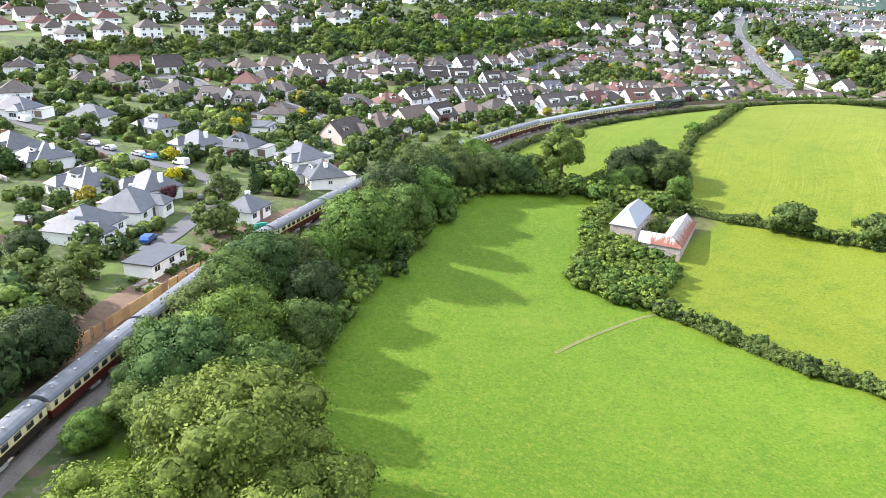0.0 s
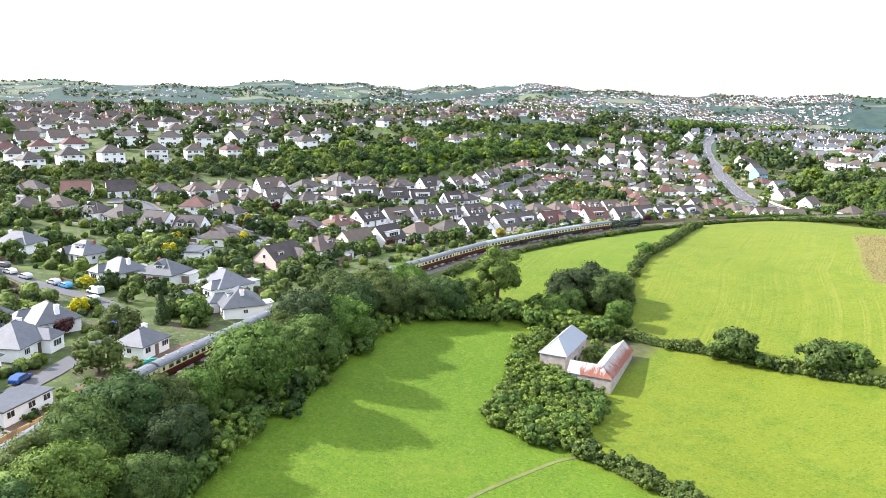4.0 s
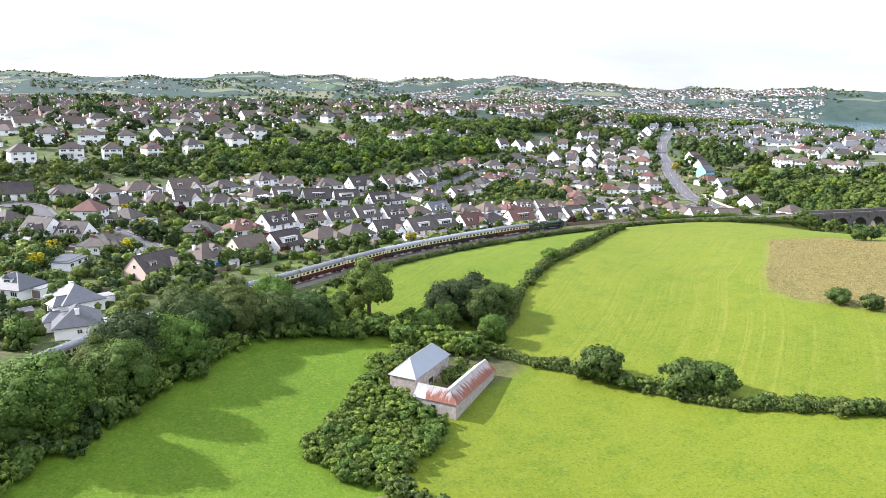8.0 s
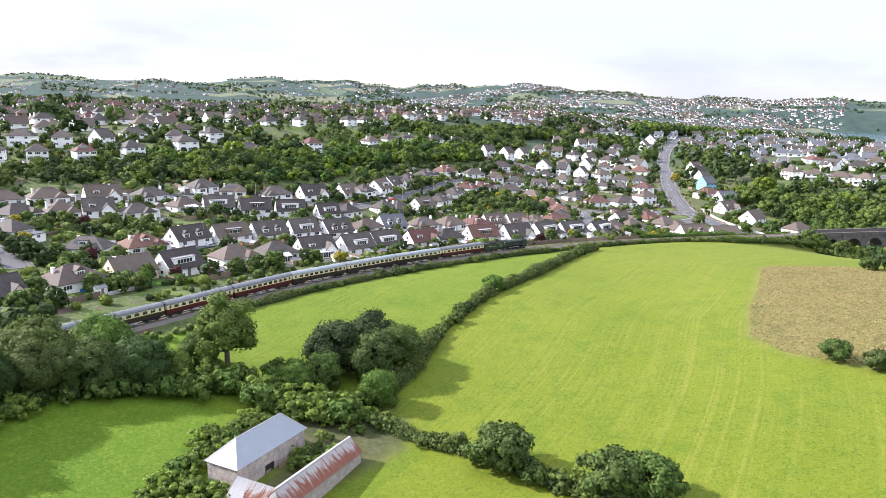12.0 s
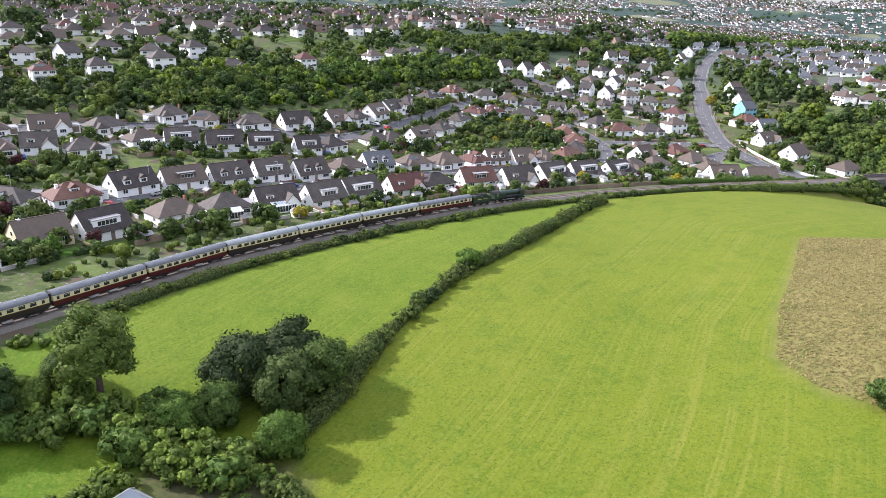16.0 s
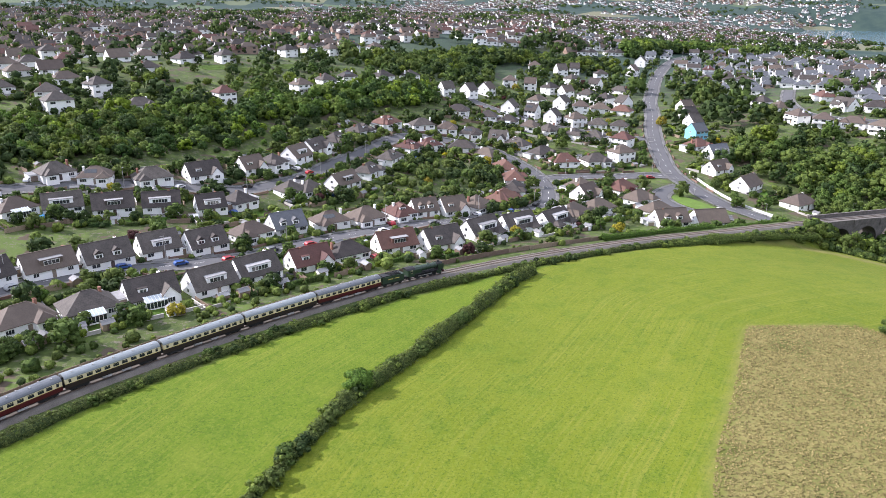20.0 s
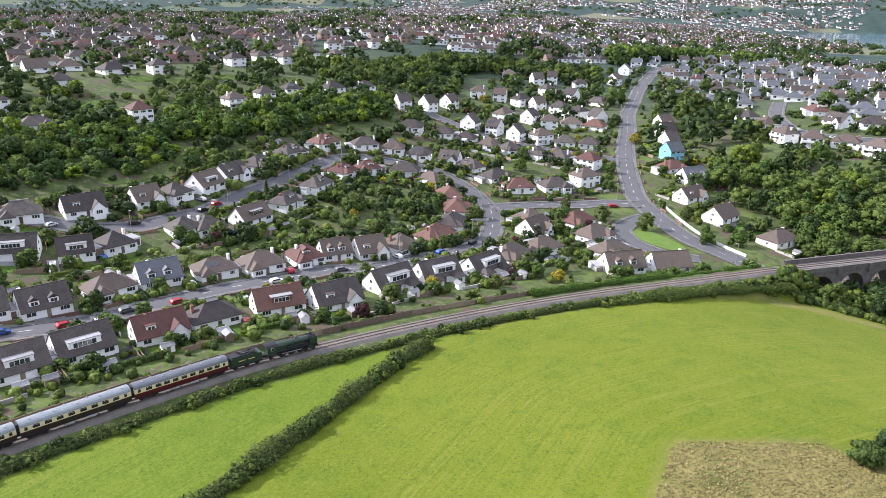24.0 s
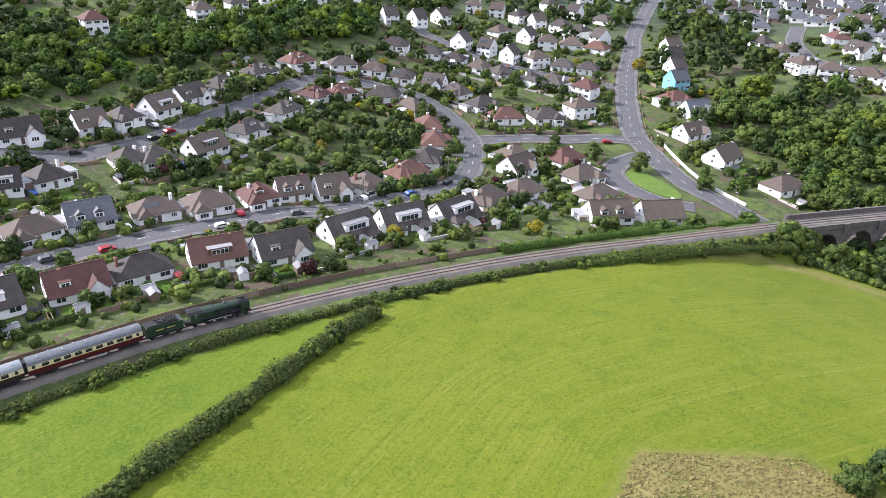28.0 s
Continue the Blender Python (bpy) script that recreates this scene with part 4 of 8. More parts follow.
    if shape == "W":
        # first-floor balcony
        b = part("balcony", boxm(-L * 0.45, -D / 2 - 1.3, 2.5, L * 0.1, -D / 2, 2.66), M_CONCRETE, root)
        part("balcony_rail", boxm(-L * 0.45, -D / 2 - 1.3, 2.66, L * 0.1, -D / 2 - 1.22, 3.6), M_UPVC, b)
    if shape in "hd" and not simple and RND.random() < 0.85:
        # bay on the front
        xx = RND.choice((-1, 1)) * L * 0.26
        w = part("bay", boxm(xx - 2.1, -D / 2 - 1.9, -1.6, xx + 2.1, -D / 2, 2.45), wall, root)
        r = hip_roof(5.6, 4.2, 2.55, 1.75, 0.35, 2.6)
        bmesh.ops.rotate(r, verts=r.verts, matrix=Matrix.Rotation(radians(90), 3, 'Z'))
        bmesh.ops.translate(r, verts=r.verts, vec=(xx, -D / 2 + 0.9, 0))
        part("bay_roof", r, roof_mat, w)
        window(w, xx, -D / 2 - 1.9, 0.75, 2.4, 1.3, 0, 2)
    if RND.random() < 0.45 and shape in "hdLtgGc" and plot - L > 1.2:
        # lean-to or garage with a flat roof
        s = RND.choice((-1, 1))
        x0 = s * (L / 2 + 1.6)
        g = part("garage", boxm(x0 - 1.55, -1.0, -1.4, x0 + 1.55, 4.6, 2.3), wall, root)
        part("garage_roof", boxm(x0 - 1.7, -1.15, 2.3, x0 + 1.7, 4.75, 2.44), M_FELT, g)
        part("garage_door", boxm(x0 - 1.15, -1.06, -0.05, x0 + 1.15, -0.98, 1.95), RND.choice((M_UPVC, M_DOOR, M_WOOD)), g)
    if not two and RND.random() < 0.5:
        # flat-roofed extension behind
        xx, ww, dd = RND.uniform(-L * 0.25, L * 0.25), RND.uniform(3.2, 5.5), RND.uniform(2.4, 3.6)
        e = part("extension", boxm(xx - ww / 2, D / 2, -1.5, xx + ww / 2, D / 2 + dd, 2.35), wall, root)
        part("extension_roof", boxm(xx - ww / 2 - 0.15, D / 2, 2.35, xx + ww / 2 + 0.15, D / 2 + dd + 0.15, 2.5), M_FELT, e)
    if "s" in opts and shape == "G" or RND.random() < 0.05:
        bm = bmesh.new()
        ang = math.atan2(rise, D / 2)
        for k in range(4):
            box(bm, -3.2 + k * 1.05, -1.6, 0.0, -2.2 + k * 1.05, 0.1, 0.06)
        o = part("solar_panel", bm, M_GLASS, root)
        o.matrix_local = pose(0, -D * 0.18, h + rise * 0.62 + 0.25, math.degrees(ang))
    return root


M_PINK = mat("pink_render", (0.68, 0.52, 0.45), 0.75, var=0.06)
HOUSE_SPOTS = []
for name, row in STREETS.items():
    pts = np.array([(a, b) for a, b, _ in row], float)
    for i, (hx, hy, kind) in enumerate(row):
        if len(row) > 1:
            a, b = pts[max(i - 1, 0)], pts[min(i + 1, len(row) - 1)]
            d = b - a
            turn = math.degrees(math.atan2(d[1], d[0]))
        else:
            turn = 38.0
        if math.cos(radians(turn)) < 0:
            turn += 180
        if name == "hill_terrace":
            turn = 20.0
        if name in ("island", "hill_right", "bank", "upper"):
            turn = {"island": 35.0, "hill_right": 30.0, "bank": 42.0, "upper": 45.0}[name] + RND.uniform(-8, 8)
        turn = (turn + 180) % 360 - 180
        turn += RND.uniform(-3, 3)
        HOUSE_SPOTS.append((hx, hy, turn, name))
        plot = min((math.hypot(hx - a, hy - b) for a, b, _ in row if (a, b) != (hx, hy)), default=14.0)
        if name.startswith(("west", "bank_far")):
            plot = min(plot, 12.6)
        house(hx, hy, turn, kind, plot=plot, simple=name in ("upper", "upper_west_b", "bank_far_west_b") or hy > 520)


# ---- streets ----
ROADS = {
    'hill_road': [(176, 315), (173, 323), (168, 335), (162, 346), (158, 361), (156, 375), (154, 390), (154, 406), (157, 425), (161, 447), (169, 480), (180, 516), (192, 560), (207, 601), (224, 648), (240, 685), (257, 717), (275, 744), (298, 766)],
    'lower_street': [(-125, 202), (-117, 199), (-107, 200), (-96, 207), (-85, 220), (-74, 231), (-60, 240), (-45, 247), (-29, 256), (-16, 269), (0, 283), (15, 293), (26, 301), (41, 306), (54, 316), (68, 326), (78, 339), (83, 355), (85, 376), (84, 385)],
    'crescent': [(84, 385), (80, 399), (75, 410), (69, 420), (62, 427), (50, 430), (38, 431), (28, 430), (18, 425), (10, 414), (2, 399), (-6, 383), (-16, 365), (-23, 349), (-33, 336), (-44, 324), (-59, 319), (-73, 320), (-86, 313), (-103, 304), (-118, 294), (-134, 285), (-148, 273), (-163, 261)],
    'cross_street': [(85, 384), (95, 387), (109, 391), (123, 392), (138, 395), (153, 394)],
    'upper_street': [(60, 528), (66, 519), (77, 509), (89, 498), (103, 486), (117, 480), (136, 470), (151, 462), (163, 456)],
    'service_road': [(151, 378), (142, 371), (136, 362), (135, 352), (138, 342), (145, 333), (156, 329)],
    'terrace_road': [(291, 558), (269, 515), (263, 485), (269, 470), (280, 462), (300, 452), (340, 448)],
    'west_street': [(-194, 226), (-183, 226), (-174, 215), (-167, 207), (-160, 205), (-151, 203), (-141, 197), (-129, 186), (-122, 177)],
    'west_lane': [(-214, 144), (-200, 134), (-183, 123), (-168, 111), (-157, 104), (-149, 100), (-141, 94), (-134, 85), (-132, 73), (-133, 61), (-134, 51), (-136, 42)],
}
M_LINE = mat("road_paint", (0.7, 0.7, 0.68), 0.7, var=0.15)


def offset_line(line, off):
    t = np.gradient(np.asarray(line, float), axis=0)
    t /= np.linalg.norm(t, axis=1)[:, None]
    return line + np.stack([-t[:, 1], t[:, 0]], 1) * off


ROAD_LINES = {}
for k, (name, pts) in enumerate(ROADS.items()):
    line = spline(pts, 4.0)
    ROAD_LINES[name] = line
    half = 3.6 if name == 'hill_road' else 2.0 if name == 'west_lane' else 3.0
    ribbon("road", line, half, M_ASPHALT, 0.10 + 0.004 * k, "grey asphalt street between gardens", "road")
    for s in (-1, 1) if name != 'west_lane' else ():
        ribbon("pavement", offset_line(line, s * (half + 0.85)), 0.85, M_PAVE, 0.20 + 0.004 * k, "pale concrete pavement with kerb", "pavement", thick=0.3)
    dash = bmesh.new()
    ll = spline(pts, 3.0)
    for a, b in list(zip(ll[:-1], ll[1:]))[::3]:
        d = (b - a) / np.linalg.norm(b - a)
        nn = np.array([-d[1], d[0]]) * 0.07
        q = [a - nn, b - nn, b + nn, a + nn]
        dash.faces.new([dash.verts.new((p[0], p[1], hz(p[0], p[1]) + 0.135 + 0.004 * k)) for p in q])
    if name in ('hill_road', 'cross_street', 'lower_street'):
        tagged(part("road_marking", dash, M_LINE), "worn white centre line dashes", "road marking", kind="structure")
# verge between the hill road and its service road
isl = bmesh.new()
isl_pts = [(140, 359), (144, 363), (149, 357), (153, 349), (155, 340), (152, 336), (147, 339), (142, 346), (140, 353)]
isl_line = spline(isl_pts, 1.5, closed=True)
lo = [isl.verts.new((p[0], p[1], hz(p[0], p[1]) + 0.02)) for p in isl_line]
hi = [isl.verts.new((p[0], p[1], hz(p[0], p[1]) + 0.24)) for p in isl_line]
mid = isl.verts.new((147, 350, hz(147, 350) + 0.3))
for i in range(len(lo)):
    j = (i + 1) % len(lo)
    isl.faces.new((lo[i], lo[j], hi[j], hi[i]))
    isl.faces.new((hi[i], hi[j], mid))
M_LAWN = mat("lawn", (0.105, 0.195, 0.026), 0.95, var=0.25, scale=0.25, fine=12, per_object=0.25, bump=0.5, bump_scale=3)
tagged(part("verge", isl, M_LAWN), "mown grass island beside the road junction", "verge", kind="structure")


# ---- the steam train ----
M_MAROON = mat("maroon_paint", (0.075, 0.010, 0.012), 0.35, var=0.1, spec=0.5)
M_CHOC = mat("chocolate_paint", (0.030, 0.020, 0.017), 0.35, var=0.1, spec=0.5)
M_CREAMP = mat("cream_paint", (0.66, 0.58, 0.36), 0.4, var=0.06, spec=0.5)
M_ROOFG = mat("coach_roof_grey", (0.12, 0.13, 0.145), 0.6, var=0.2, scale=0.8)
M_ROOFW = mat("coach_roof_white", (0.21, 0.235, 0.25), 0.6, var=0.15, scale=0.8)
M_BLACK = mat("black_iron", (0.02, 0.02, 0.022), 0.6, var=0.3)
M_LOCO = mat("loco_green", (0.022, 0.045, 0.026), 0.35, var=0.15, spec=0.6)
M_STEP = mat("grey_steel", (0.34, 0.33, 0.32), 0.6, var=0.3)
M_GOLD = mat("yellow_lining", (0.55, 0.42, 0.12), 0.5, var=0.05)

RAIL_LEN = np.concatenate([[0], np.cumsum(np.linalg.norm(np.diff(rail_fine, axis=0), axis=1))])


def on_rail(s):
    x, y = np.interp(s, RAIL_LEN, rail_fine[:, 0]), np.interp(s, RAIL_LEN, rail_fine[:, 1])
    return Vector((x, y, rail_z(x)))


def rail_pose(s_mid, half):
    """Stands a vehicle with its bogies on the track."""
    a, b = on_rail(s_mid - half), on_rail(s_mid + half)
    d = (b - a).normalized()
    side = Vector((0, 0, 1)).cross(d).normalized()
    up = d.cross(side)
    m = Matrix((d, side, up)).transposed().to_4x4()
    m.translation = (a + b) / 2
    return m


def sweep_x(prof, x0, x1, closed=False, caps=True):
    bm = bmesh.new()
    a = [bm.verts.new((x0, y, z)) for y, z in prof]
    b = [bm.verts.new((x1, y, z)) for y, z in prof]
    n = len(prof)
    for i in range(n if closed else n - 1):
        bm.faces.new((a[i], a[(i + 1) % n], b[(i + 1) % n], b[i]))
    if caps:
        bm.faces.new(a[::-1]), bm.faces.new(b)
    bmesh.ops.recalc_face_normals(bm, faces=bm.faces)
    return bm


def cyl(bm, c, r, depth, axis="y", seg=14, r2=None):
    m = {"y": Matrix.Rotation(radians(90), 4, 'X'), "x": Matrix.Rotation(radians(90), 4, 'Y'), "z": Matrix()}[axis]
    bmesh.ops.create_cone(bm, cap_ends=True, segments=seg, radius1=r, radius2=r if r2 is None else r2, depth=depth, matrix=Matrix.Translation(c) @ m)


W_MESH = {}


def wheelset(parent, x, r):
    key = round(r, 2)
    if key not in W_MESH:
        bm = bmesh.new()
        for s in (-1, 1):
            cyl(bm, (0, s * 0.72, r), r, 0.13)
            cyl(bm, (0, s * 0.80, r), r * 0.25, 0.10)
        cyl(bm, (0, 0, r), 0.08, 1.4)
        me = bpy.data.meshes.new("wheelset")
        bm.to_mesh(me)
        bm.free()
        me.materials.append(M_BLACK)
        W_MESH[key] = me
    o = new("wheelset", W_MESH[key])
    o.parent = parent
    o.location = (x, 0, 0)


def coach(s_mid, lower, roof_mat, words):
    root = tagged(new("railway_coach"), f"{words} with rows of windows on the track", "railway coach", "coaches of the steam train")
    L = 19.6
    h = L / 2
    part("lower_panel", boxm(-h, -1.37, 1.05, h, 1.37, 2.02), lower, root)
    part("upper_panel", boxm(-h, -1.36, 2.02, h, 1.36, 3.02), M_CREAMP, root)
    prof = [(-1.42, 3.02), (-1.36, 3.22), (-1.1, 3.5), (-0.6, 3.72), (0, 3.80), (0.6, 3.72), (1.1, 3.5), (1.36, 3.22), (1.42, 3.02)]
    roof = part("roof", sweep_x(prof, -h, h), roof_mat, root, smooth=False)
    for k in range(9):
        bm = bmesh.new()
        cyl(bm, (0, 0, 0), 0.16, 0.22, "z", 8)
        part("roof_vent", bm, M_STEP, roof, loc=(-h + 1.8 + k * 2.05, 0.45 if k % 2 else -0.45, 3.80))
    part("waist_line", boxm(-h - 0.01, -1.385, 1.98, h + 0.01, 1.385, 2.04), M_GOLD, root)
    part("underframe", boxm(-h + 0.2, -1.1, 0.78, h - 0.2, 1.1, 1.05), M_BLACK, root)
    for x in (-2.6, 1.4):
        part("battery_box", boxm(x, -1.25, 0.38, x + 1.8, 1.25, 0.80), M_STEP, root)
    for s in (-1, 1):
        b = part("bogie", boxm(s * 7.1 - 1.9, -1.05, 0.40, s * 7.1 + 1.9, 1.05, 0.74), M_BLACK, root)
        for xx in (-1.3, 1.3):
            wheelset(b, s * 7.1 + xx, 0.46)
        part("gangway", boxm(min(s * h, s * (h + 0.42)), -0.62, 1.05, max(s * h, s * (h + 0.42)), 0.62, 3.4), M_BLACK, root)
    wide = RND.random() < 0.6
    xs = [-8.9, -7.2, -5.2, -3.2, -1.2, 0.9, 2.9, 4.9, 6.9, 8.7] if wide else [-8.9, -7.0, -5.1, -3.4, -1.6, 0.2, 2.0, 3.9, 5.7, 7.3, 8.9]
    for k, x in enumerate(xs):
        w = 0.62 if k in (0, len(xs) - 1) else 1.25
        for s, turn in ((-1, 0), (1, 180)):
            o = new("coach_window", coach_window(w))
            o.parent = root
            o.matrix_local = pose(x, s * 1.36, 2.14, 0, 0, turn)
    root.matrix_world = rail_pose(s_mid, 7.1)
    return root


CW = {}


def coach_window(w):
    if w not in CW:
        bm = bmesh.new()
        box(bm, -w / 2, -0.03, 0.0, w / 2, 0.02, 0.80, 0)
        box(bm, -w / 2 + 0.05, -0.04, 0.05, w / 2 - 0.05, -0.02, 0.56, 1)
        box(bm, -w / 2 + 0.05, -0.04, 0.60, w / 2 - 0.05, -0.02, 0.75, 1)
        me = bpy.data.meshes.new("coach_window")
        bm.to_mesh(me)
        bm.free()
        me.materials.append(M_CREAMP)
        me.materials.append(M_GLASS)
        CW[w] = me
    return CW[w]


def locomotive(s_front):
    root = tagged(new("steam_locomotive"), "dark green steam locomotive with black smokebox, at rest", "locomotive")
    # running plate, frames, boiler, firebox, smokebox, cab; x runs towards the front
    part("frame", boxm(-6.6, -0.6, 0.75, 6.4, 0.6, 1.35), M_BLACK, root)
    part("running_plate", boxm(-3.6, -1.32, 1.62, 6.2, 1.32, 1.72), M_BLACK, root)
    bm = bmesh.new()
    cyl(bm, (1.6, 0, 2.75), 0.86, 5.6, "x", 20, 0.80)
    part("boiler", bm, M_LOCO, root, smooth=False)
    for x in (-0.6, 0.8, 2.2, 3.6):
        bm = bmesh.new()
        cyl(bm, (x, 0, 2.75), 0.875, 0.06, "x", 20)
        part("boiler_band", bm, M_BLACK, root)
    bm = bmesh.new()
    cyl(bm, (5.25, 0, 2.75), 0.86, 1.9, "x", 20)
    sb = part("smokebox", bm, M_BLACK, root)
    bm = bmesh.new()
    cyl(bm, (6.25, 0, 2.75), 0.62, 0.14, "x", 18)
    part("smokebox_door", bm, M_BLACK, sb)
    part("number_plate", boxm(6.32, -0.28, 3.05, 6.36, 0.28, 3.2), M_UPVC, sb)
    part("firebox", sweep_x([(-0.95, 1.7), (-0.98, 2.9), (-0.7, 3.5), (0, 3.68), (0.7, 3.5), (0.98, 2.9), (0.95, 1.7)], -3.6, -1.0), M_LOCO, root)
    bm = bmesh.new()
    cyl(bm, (5.2, 0, 3.78), 0.36, 0.6, "z", 14, 0.30)
    part("chimney", bm, M_BLACK, root)
    bm = bmesh.new()
    bmesh.ops.create_uvsphere(bm, u_segments=14, v_segments=8, radius=0.42, matrix=Matrix.Translation((1.6, 0, 3.5)))
    part("dome", bm, M_LOCO, root)
    cab = part("cab", boxm(-5.6, -1.32, 1.3, -3.6, 1.32, 3.2), M_LOCO, root)
    part("cab_roof", sweep_x([(-1.38, 3.2), (-0.9, 3.62), (0, 3.80), (0.9, 3.62), (1.38, 3.2)], -6.1, -3.3), M_BLACK, cab)
    for s, turn in ((-1, 0), (1, 180)):
        o = new("cab_window", coach_window(0.62))
        o.parent = cab
        o.matrix_local = pose(-4.5, s * 1.32, 2.3, 0, 0, turn)
        part("cylinder", boxm(4.2, min(s * 0.75, s * 1.35), 0.7, 5.4, max(s * 0.75, s * 1.35), 1.5), M_LOCO, root)
        part("smoke_deflector", boxm(4.4, s * 1.28 - 0.03, 1.72, 6.3, s * 1.28 + 0.03, 3.3), M_LOCO, root)
        part("connecting_rod", boxm(-2.2, s * 1.02 - 0.05, 0.86, 2.6, s * 1.02 + 0.05, 1.02), M_STEP, root)
        bm = bmesh.new()
        cyl(bm, (6.85, s * 0.85, 1.05), 0.22, 0.3, "x", 12)
        part("buffer", bm, M_STEP, root)
    part("buffer_beam", boxm(6.3, -1.25, 0.8, 6.6, 1.25, 1.35), M_MAROON, root)
    for x in (-2.1, 0.1, 2.3):
        wheelset(root, x, 0.94)
    for x in (3.7, 5.6, -4.8):
        wheelset(root, x, 0.46)
    root.matrix_world = rail_pose(s_front - 7.0, 3.0)
    # tender
    t = tagged(new("tender"), "dark green coal tender coupled behind the locomotive", "tender")
    part("tank", boxm(-3.6, -1.32, 1.15, 3.4, 1.32, 2.9), M_LOCO, t)
    part("coal_rail", boxm(-3.4, -1.05, 2.9, 2.6, 1.05, 3.15), M_BLACK, t)
    rock = bmesh.new()
    rr = random.Random(3)
    for k in range(90):
        c = (rr.uniform(-1.5, 2.4), rr.uniform(-0.85, 0.85), 3.18 + rr.uniform(0, 0.22))
        bmesh.ops.create_icosphere(rock, subdivisions=1, radius=rr.uniform(0.10, 0.2), matrix=Matrix.Translation(c))
    part("coal", rock, M_BLACK, t)
    for s in (-1, 1):
        for k in range(2):
            x0 = -1.9 + k * 2.1
            part("lettering_bar", boxm(x0, s * 1.33 - 0.01, 2.0, x0 + (1.6 if k else 1.5), s * 1.33 + 0.01, 2.2), M_GOLD, t)
    part("frame", boxm(-3.7, -1.2, 0.75, 3.6, 1.2, 1.15), M_BLACK, t)
    for x in (-2.6, 0.0, 2.5):
        wheelset(t, x, 0.6)
    t.matrix_world = rail_pose(s_front - 17.6, 2.6)


front = float(RAIL_LEN[np.argmin(np.hypot(rail_fine[:, 0] - 30, rail_fine[:, 1] - 238.5))])
locomotive(front)
LIVERY = "MCCCMMCMCCMCCMCC"
s_at = front - 21.8
for k, c in enumerate(LIVERY):
    if c == "M":
        coach(s_at - 10.0, M_MAROON, M_ROOFG, "cream and maroon railway coach")
    else:
        coach(s_at - 10.0, M_CHOC, M_ROOFW if k < 5 else M_ROOFG, "cream and chocolate railway coach")
    s_at -= 20.3
# sleepers: the stretch of track that the camera passes nearest
slp = bpy.data.meshes.new("sleeper")
_b = boxm(-0.13, -1.3, -0.2, 0.13, 1.3, -0.12)
_b.to_mesh(slp)
_b.free()
slp.materials.append(M_SLEEPER)
s = front + 1.5
while s < front + 150:
    o = new("sleeper", slp)
    o.matrix_world = rail_pose(s, 1.0)
    o.parent = track
    s += 0.75


# ---- the old barns in the meadow ----
def rusted(name, stretch, eave):
    """Zinc sheet rusting in streaks down the slope, worst towards the eave."""
    m = bpy.data.materials.new(name)
    m.use_nodes = True
    n, l = m.node_tree.nodes, m.node_tree.links
    b = n["Principled BSDF"]
    co, mp, tx, fine = n.new("ShaderNodeTexCoord"), n.new("ShaderNodeMapping"), n.new("ShaderNodeTexNoise"), n.new("ShaderNodeTexNoise")
    mp.inputs["Scale"].default_value = stretch
    tx.inputs["Scale"].default_value, tx.inputs["Detail"].default_value, tx.inputs["Roughness"].default_value = 1.0, 5.0, 0.7
    fine.inputs["Scale"].default_value, fine.inputs["Detail"].default_value = 0.5, 3.0
    l.new(co.outputs["Object"], mp.inputs["Vector"])
    l.new(mp.outputs[0], tx.inputs["Vector"])
    l.new(co.outputs["Object"], fine.inputs["Vector"])
    sep = n.new("ShaderNodeSeparateXYZ")
    l.new(co.outputs["Object"], sep.inputs[0])
    grow = n.new("ShaderNodeMapRange")
    for key, val in (("From Min", 0.2), ("From Max", 2.4), ("To Min", 0.14), ("To Max", -0.16)):
        grow.inputs[key].default_value = val
    l.new(sep.outputs[eave], grow.inputs["Value"])
    s1, s2 = n.new("ShaderNodeMath"), n.new("ShaderNodeMath")
    l.new(tx.outputs[0], s1.inputs[0])
    l.new(grow.outputs[0], s1.inputs[1])
    l.new(s1.outputs[0], s2.inputs[0])
    half = n.new("ShaderNodeMapRange")
    half.inputs["To Min"].default_value, half.inputs["To Max"].default_value = -0.15, 0.15
    l.new(fine.outputs[0], half.inputs["Value"])
    l.new(half.outputs[0], s2.inputs[1])
    r = n.new("ShaderNodeMapRange")
    r.inputs["From Min"].default_value, r.inputs["From Max"].default_value = 0.44, 0.56
    l.new(s2.outputs[0], r.inputs["Value"])
    mx = n.new("ShaderNodeMix")
    mx.data_type = 'RGBA'
    mx.inputs[6].default_value, mx.inputs[7].default_value = (0.36, 0.345, 0.335, 1), (0.20, 0.070, 0.042, 1)
    l.new(r.outputs[0], mx.inputs[0])
    l.new(mx.outputs[2], b.inputs["Base Color"])
    b.inputs["Roughness"].default_value = 0.75
    return m


M_RUST = rusted("rusted_sheet", (3.2, 0.4, 0.4), "Y")
M_RUST_ACROSS = rusted("rusted_sheet_wing", (0.4, 3.2, 0.4), "X")
M_ZINC = mat("pale_zinc_sheet", (0.40, 0.395, 0.39), 0.55, metal=0.1, var=0.12, scale=0.7)


def rubble(bm, x0, x1, z0, z1, y, seed, size=0.42, out=-1):
    """Courses of uneven stones standing proud of a wall face at y."""
    r = random.Random(seed)
    z = z0
    while z < z1 - 0.1:
        h = min(r.uniform(0.7, 1.25) * size * 0.62, z1 - z)
        x = x0
        while x < x1 - 0.05:
            w = min(r.uniform(0.7, 1.9) * size, x1 - x)
            p = r.uniform(0.015, 0.06)
            ya, yb = (y - p, y + 0.05) if out < 0 else (y - 0.05, y + p)
            box(bm, x + 0.015, ya, z + 0.015, x + w - 0.015, yb, z + h - 0.015)
            x += w
        z += h


